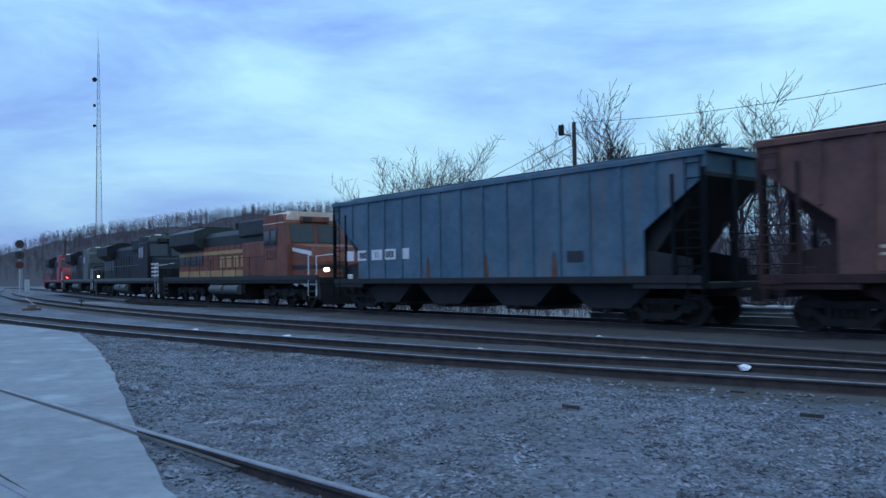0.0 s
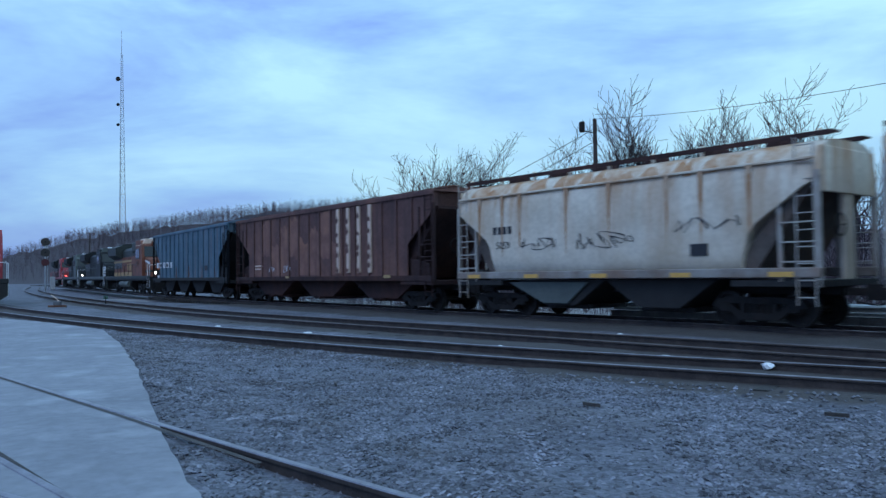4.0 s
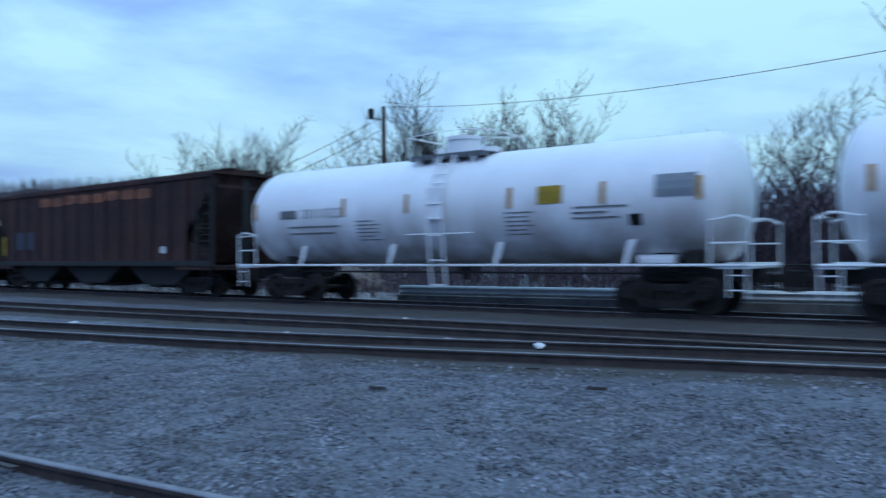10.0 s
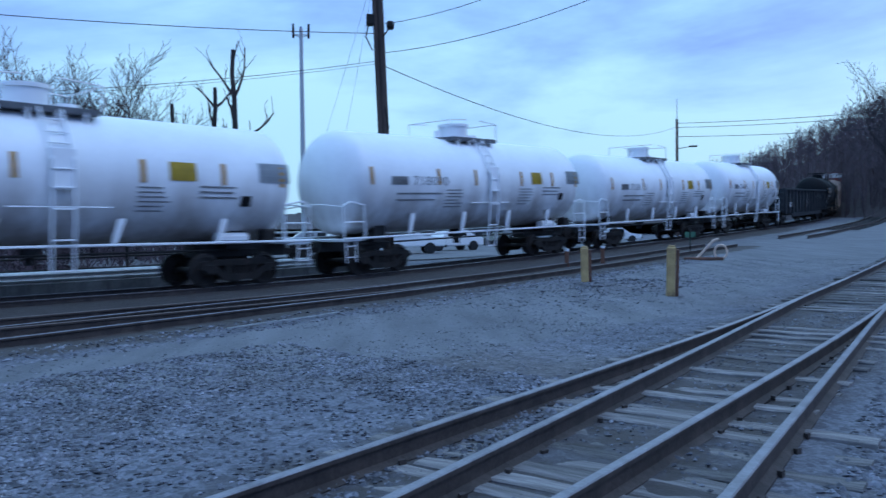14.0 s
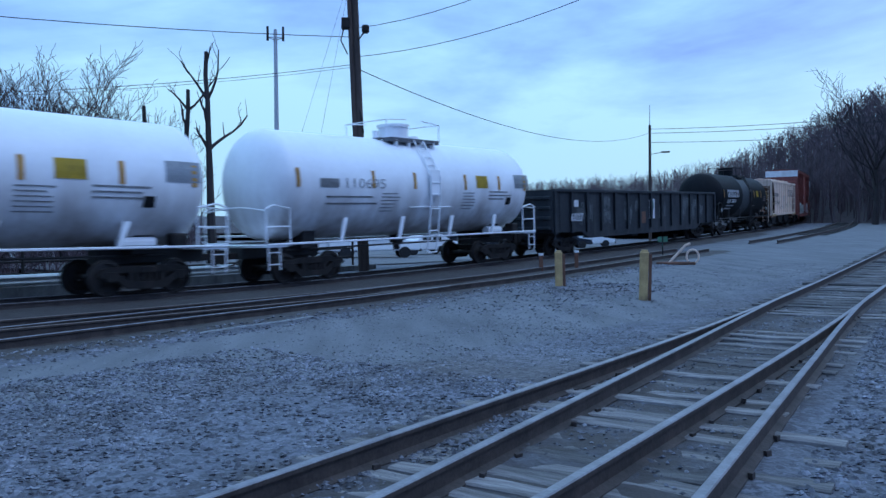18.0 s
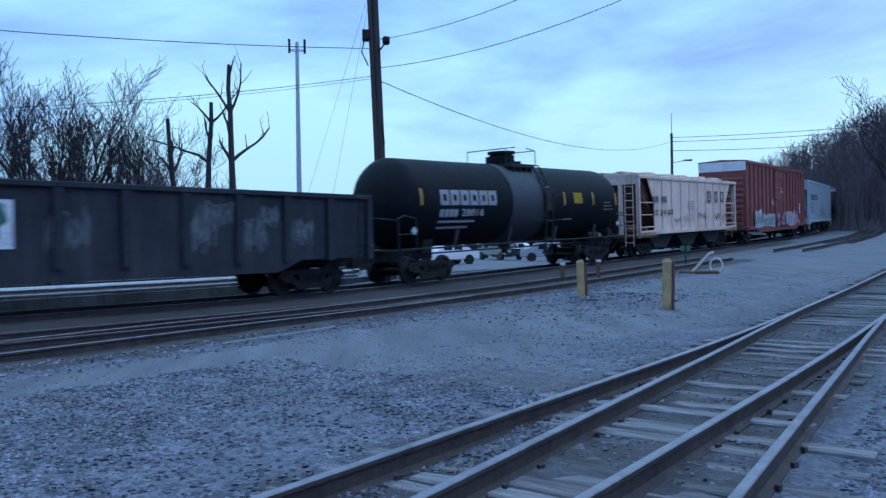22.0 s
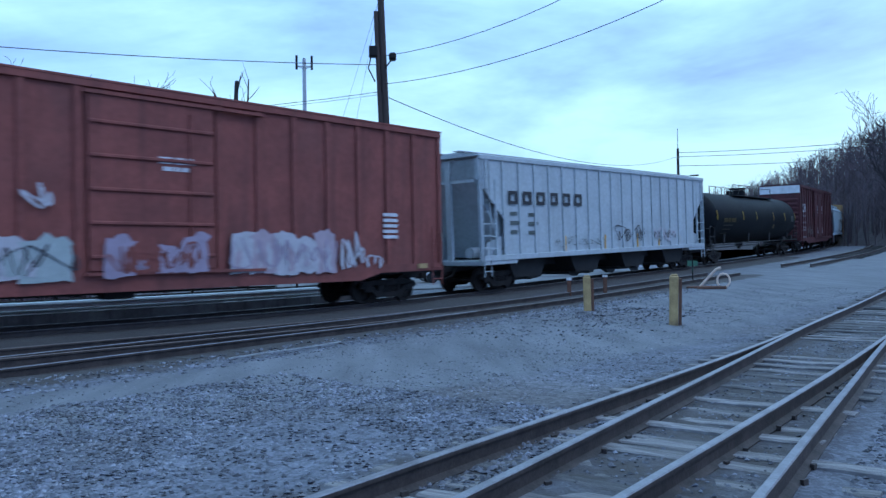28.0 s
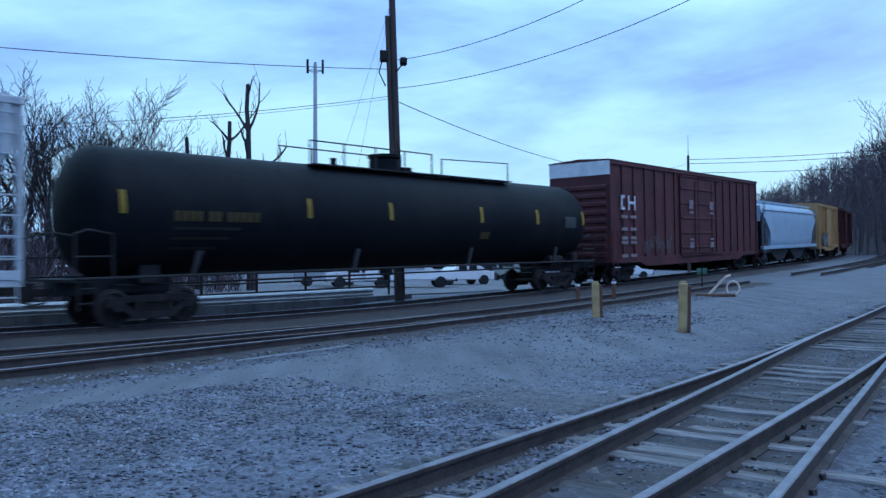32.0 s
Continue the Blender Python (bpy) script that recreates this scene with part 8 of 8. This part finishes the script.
# ---- small yard things ----
def make_yard():
    rng = random.Random(8)
    for (x, y), h in (((19.2, -5.08), 0.98), ((16.4, -6.22), 1.06)):
        th = empty("bollard_post", pose(x, y, ground_z(x, y) + 0.08, 1.5, rng.uniform(-1.5, 1.5), facing(x, y)), "chipped yellow timber post with a dark worn flank", "post", "yellow posts")
        part("timber", box(B(), -0.13, 0.06, -0.1, 0.1, -0.4, h, 0.025), YELLOW, th)
        part("steel_channel", box(B(), 0.065, 0.13, -0.09, 0.09, -0.4, h - 0.06, 0.01), RUST, th)
        part("cap", box(B(), -0.10, 0.04, -0.08, 0.08, h, h + 0.03, 0.01), YELLOW, th)
    # white scraps along the near siding
    for x, y in ((-7.08, 22.3), (-3.9, 19.5), (0.71, 15.25), (3.39, 13.28), (4.62, 12.05), (3.6, 18.1)):
        bm = B()
        s = 0.5 if (x, y) == (3.6, 18.1) else 0.75
        r = bmesh.ops.create_icosphere(bm, subdivisions=2, radius=0.17 * s)
        for v in r["verts"]:
            k = 1 + 0.45 * noise.noise(v.co * 9 + Vector((x, y, 0)))
            v.co = Vector((v.co.x * k * 1.1, v.co.y * k * 0.8, v.co.z * k * 0.42))
        ob = new("scrap", mesh_of("scrap", bm, WHITE))
        ob.matrix_basis = pose(x, y, ground_z(x, y) + 0.13, 0, 0, rng.uniform(0, 90))
        tagged(ob, "crumpled white scrap lying between the rails", "litter", "white scraps")
    # switch stand at the far left
    x, y = -22.4, 42.6
    th = empty("switch_stand", pose(x, y, ground_z(x, y), 0, 0, 20), "small rusty grey switch stand with a pale bent lever", "switch stand")
    part("base", box(B(), -0.45, 0.45, -0.2, 0.2, -0.05, 0.12, 0.02), RUST, th)
    part("housing", box(B(), -0.2, 0.2, -0.16, 0.16, 0.1, 0.34, 0.04), GALVD, th)
    part("lever", tube(B(), [(0.1, 0, 0.3), (-0.2, -0.1, 0.62), (-0.32, -0.1, 0.66)], 0.03), CREAMHOP, th)
    x, y = -19.8, 42.8
    th = empty("switch_target", pose(x, y, ground_z(x, y)), "thin switch marker with a green blade", "marker")
    part("rod", rod(B(), (0, 0, -0.2), (0, 0, 0.55), 0.025), STEELDARK, th)
    part("blade", box(B(), -0.13, 0.13, -0.01, 0.01, 0.4, 0.6), mat("faded_green", (0.05, 0.12, 0.09)), th)
    # stop with a cream bent bar at the end of the siding
    x, y = 27.9, -12.1
    th = empty("wheel_stop", pose(x, y, ground_z(x, y), 0, 0, facing(x, y)), "cream painted bent wheel stop lying by the siding end", "wheel stop")
    part("base", box(B(), -1.0, 0.4, -0.2, 0.2, -0.02, 0.10, 0.03), RUST, th)
    part("bar", tube(B(), [(-0.55, 0, 0.05), (0.05, -0.05, 0.72), (0.22, -0.05, 0.78)], 0.05), CREAMHOP, th)
    pts = [(0.30 + 0.22 * math.cos(a), 0, 0.30 + 0.26 * math.sin(a)) for a in np.linspace(-1.2, 3.9, 12)]
    part("hoop", tube(B(), pts, 0.035), CREAMHOP, th)
    x, y = 31.2, -12.6
    th = empty("switch_target", pose(x, y, ground_z(x, y), 0, 0, facing(x, y)), "switch marker with green blades by the siding end", "marker")
    part("rod", rod(B(), (0, 0, -0.2), (0, 0, 0.95), 0.03), STEELDARK, th)
    part("blade", box(B(), -0.2, 0.2, -0.01, 0.01, 0.72, 0.95), mat("faded_green_blade", (0.07, 0.2, 0.12)), th)
    part("blade", box(B(), -0.01, 0.01, -0.18, 0.18, 0.5, 0.7), mat("faded_green_dark", (0.05, 0.13, 0.09)), th)
    for x, y in ((26.4, -6.3), (27.6, -7.9)):
        th = empty("marker_post", pose(x, y, ground_z(x, y), 0, 0, facing(x, y)), "short rusty marker post beside the main line", "post", "rusty markers")
        part("stub", box(B(), -0.07, 0.07, -0.07, 0.07, -0.2, 0.62, 0.015), RUST, th)
        part("cap", rod(B(), (0, 0, 0.60), (0, 0, 0.68), 0.09, 8), WHITE, th)
    # old plank and a bent cable beside the lane
    th = empty("plank", pose(*xy(8.6, 10.95), -0.13, 0, 0, -38), "thin pale plank lying at the siding edge", "plank")
    part("board", prism(B(), [(-1.4, -0.03), (-0.5, 0.03), (0.5, -0.03), (1.4, 0.04), (1.4, 0.07), (0.5, 0.0), (-0.5, 0.06), (-1.4, 0.0)], 0, 0.02, "z"), GALV, th)
    for u, v, a in ((-3.2, 8.8, 10), (-9.2, 6.6, -30), (-12.0, 4.4, 15), (0.5, 7.2, 50), (-5.5, 7.6, 0), (-14.5, 5.0, 80)):
        th = empty("scrap_wood", pose(*xy(u, v), -0.16, 0, 0, a - 45), "dark splintered piece of old tie", "wood scrap", "splintered wood")
        part("splinter", prism(B(), [(-0.11, -0.015), (0.03, -0.02), (0.13, 0.0), (0.05, 0.015), (-0.09, 0.015)], -0.02, 0.02, "z"), TIEDARK, th)
    # earth pile across the road
    x, y = at_az(-7.6, 44)
    bm = B()
    r = bmesh.ops.create_icosphere(bm, subdivisions=4, radius=1.0)
    for v in r["verts"]:
        k = 1 + 0.35 * noise.noise(v.co * 2.3) + 0.12 * noise.noise(v.co * 7)
        v.co = Vector((v.co.x * 2.0 * k, v.co.y * 1.3 * k, max(-0.2, v.co.z) * 1.15 * k))
    ob = new("rubble_pile", mesh_of("rubble_pile", bm, mat("tan_rubble", (0.27, 0.22, 0.19), (0.17, 0.14, 0.12), 3, 0.95, bump=0.08, bscale=9), True))
    ob.matrix_basis = pose(x, y, -0.45)
    tagged(ob, "heap of tan earth and rubble beyond the track", "rubble pile")
    # standing red locomotive on the near siding
    th, hl, *_ = locomotive("red locomotive standing on the near siding, nose towards the yard", 0, 19.5, LOCORED, LOCORED, LOCORED, LOCOBLACK, in_train=False, stripe_lo=WHITE)
    us, vs = [p[0] for p in NEARSIDING], [p[1] for p in NEARSIDING]
    ue = -48.5
    a, b = Vector((*xy(ue, float(np.interp(ue, us, vs))), 0)), Vector((*xy(ue - 19, float(np.interp(ue - 19, us, vs))), 0))
    d = (a - b).normalized()
    c = a - d * (hl + 0.6)
    th.matrix_basis = pose(c.x, c.y, 0, 0, 0, math.degrees(math.atan2(d.y, d.x)))
    part("nose_band", prism(B(), [(hl - 2.2, 2.7), (hl - 2.1, 2.9), (hl - 0.9, 1.6), (hl - 0.9, 1.4)], -1.27, -1.255), WHITE, th)


make_yard()


# ---- vehicles in the lot ----
def car_body(profile, w, material):
    """A body from a side outline, narrowed above the waist and rounded."""
    bm = prism(B(), profile, -w, w)
    for v in bm.verts:
        if v.co.z > 0.95:
            v.co.y *= 0.86
    bmesh.ops.recalc_face_normals(bm, faces=bm.faces)
    bmesh.ops.bevel(bm, geom=[e for e in bm.edges], offset=0.06, segments=2, affect="EDGES", clamp_overlap=True)
    return bm


def vehicle(kind, az, d, turn, paint, label, lit=False):
    x, y = at_az(az, d)
    z = ground_z(x, y) + 0.03
    th = empty("pickup_truck" if kind == "pickup" else "car", pose(x, y, z, 0, 0, facing(x, y) + turn), label, "pickup truck" if kind == "pickup" else "car", "parked vehicles")
    if kind == "pickup":
        prof = [(-2.7, 0.45), (2.7, 0.45), (2.72, 0.95), (1.35, 1.08), (0.75, 1.75), (-0.65, 1.78), (-0.75, 1.08), (-2.7, 1.05)]
        win, wx = [(-0.5, 0.1), (0.15, 0.85)], 1.75
    else:
        prof = [(-2.2, 0.35), (2.25, 0.35), (2.25, 0.75), (1.15, 0.92), (0.45, 1.42), (-0.95, 1.42), (-1.7, 0.95), (-2.2, 0.9)]
        win, wx = [(-0.85, -0.15), (-0.05, 0.65)], 1.35
    part("body", car_body(prof, 0.9, paint), paint, th, "", True)
    top = 1.62 if kind == "pickup" else 1.33
    for a, b in win:
        for sg in (-1, 1):
            part("window", prism(B(), [(a, top - 0.42), (b, top - 0.42), (b - 0.12, top), (a + 0.08, top)], *sorted((sg * 0.80, sg * 0.885))), GLASS, th)
    wm = mesh_of("wheel", rod(rod(B(), (0, -0.11, 0), (0, 0.11, 0), 0.34, 18), (0, -0.125, 0), (0, 0.125, 0), 0.2, 12), BLACK, True)
    for sx in (-1, 1):
        for sy in (-1, 1):
            part("wheel", wm, None, th).matrix_basis = pose(sx * wx, sy * 0.84, 0.34)
    for sy in (-0.6, 0.6):
        part("headlight", box(B(), prof[1][0] - 0.03, prof[1][0] + 0.04, sy - 0.16, sy + 0.16, 0.66, 0.84, 0.02), LAMPWARM if lit else GALV, th, "lit headlight" if lit else "")
    part("bumper", box(B(), prof[1][0] - 0.05, prof[1][0] + 0.08, -0.85, 0.85, 0.38, 0.55, 0.03), STEELDARK, th)
    return th


SILVER = mat("silver_car_paint", (0.42, 0.44, 0.46), (0.4, 0.42, 0.44), 2, 0.3, 0.4, coat=0.5)
CARWHITE = mat("white_car_paint", (0.76, 0.77, 0.78), (0.72, 0.73, 0.74), 2, 0.3, coat=0.5)
CARDARK = mat("dark_car_paint", (0.03, 0.035, 0.045), (0.025, 0.03, 0.04), 2, 0.25, coat=0.6)


def make_lot():
    vehicle("pickup", -91.2, 47, 6, CARWHITE, "white pickup truck parked in the lot")
    vehicle("car", -94.9, 53, -150, CARWHITE, "white car in the lot with its headlights lit", True)
    vehicle("car", -102.45, 60, 4, SILVER, "silver saloon car parked side-on in the lot")
    vehicle("pickup", -98.9, 66, -62, CARDARK, "dark pickup truck parked in the lot")
    for az, d, turn, paint, lab in ((-87.6, 48, 8, CARWHITE, "white car parked in the lot"), (-96.6, 74, 20, CARDARK, "dark car parked in the lot"), (-100.4, 80, -15, CARWHITE, "white car parked at the back of the lot"),
                                    (-103.2, 84, -10, SILVER, "silver car parked at the back of the lot"), (-105.2, 72, 12, CARDARK, "dark car at the far end of the lot"), (-85.2, 52, 5, SILVER, "silver car parked by the fence"),
                                    (-97.6, 82, 12, SILVER, "silver car in the lot's back row"), (-107.0, 78, 5, CARWHITE, "white car at the far end of the lot")):
        vehicle("car", az, d, turn, paint, lab)


make_lot()


# ---- what moves ----
def motions():
    times = [k * 0.5 for k in range(65)]
    turns = [k / 15 for k in range(481)]
    roll = {r: [math.degrees(gone(t) / r) for t in turns] for r in (WR, LR)}
    for th, where, half, sets in TRAIN:
        walk(th, [(t, car_pose(where, half, t)) for t in times])
        for w, dx, r in sets:
            walk(w, [(t, pose(dx, 0, r, 0, -a, 0)) for t, a in zip(turns, roll[r])])


motions()
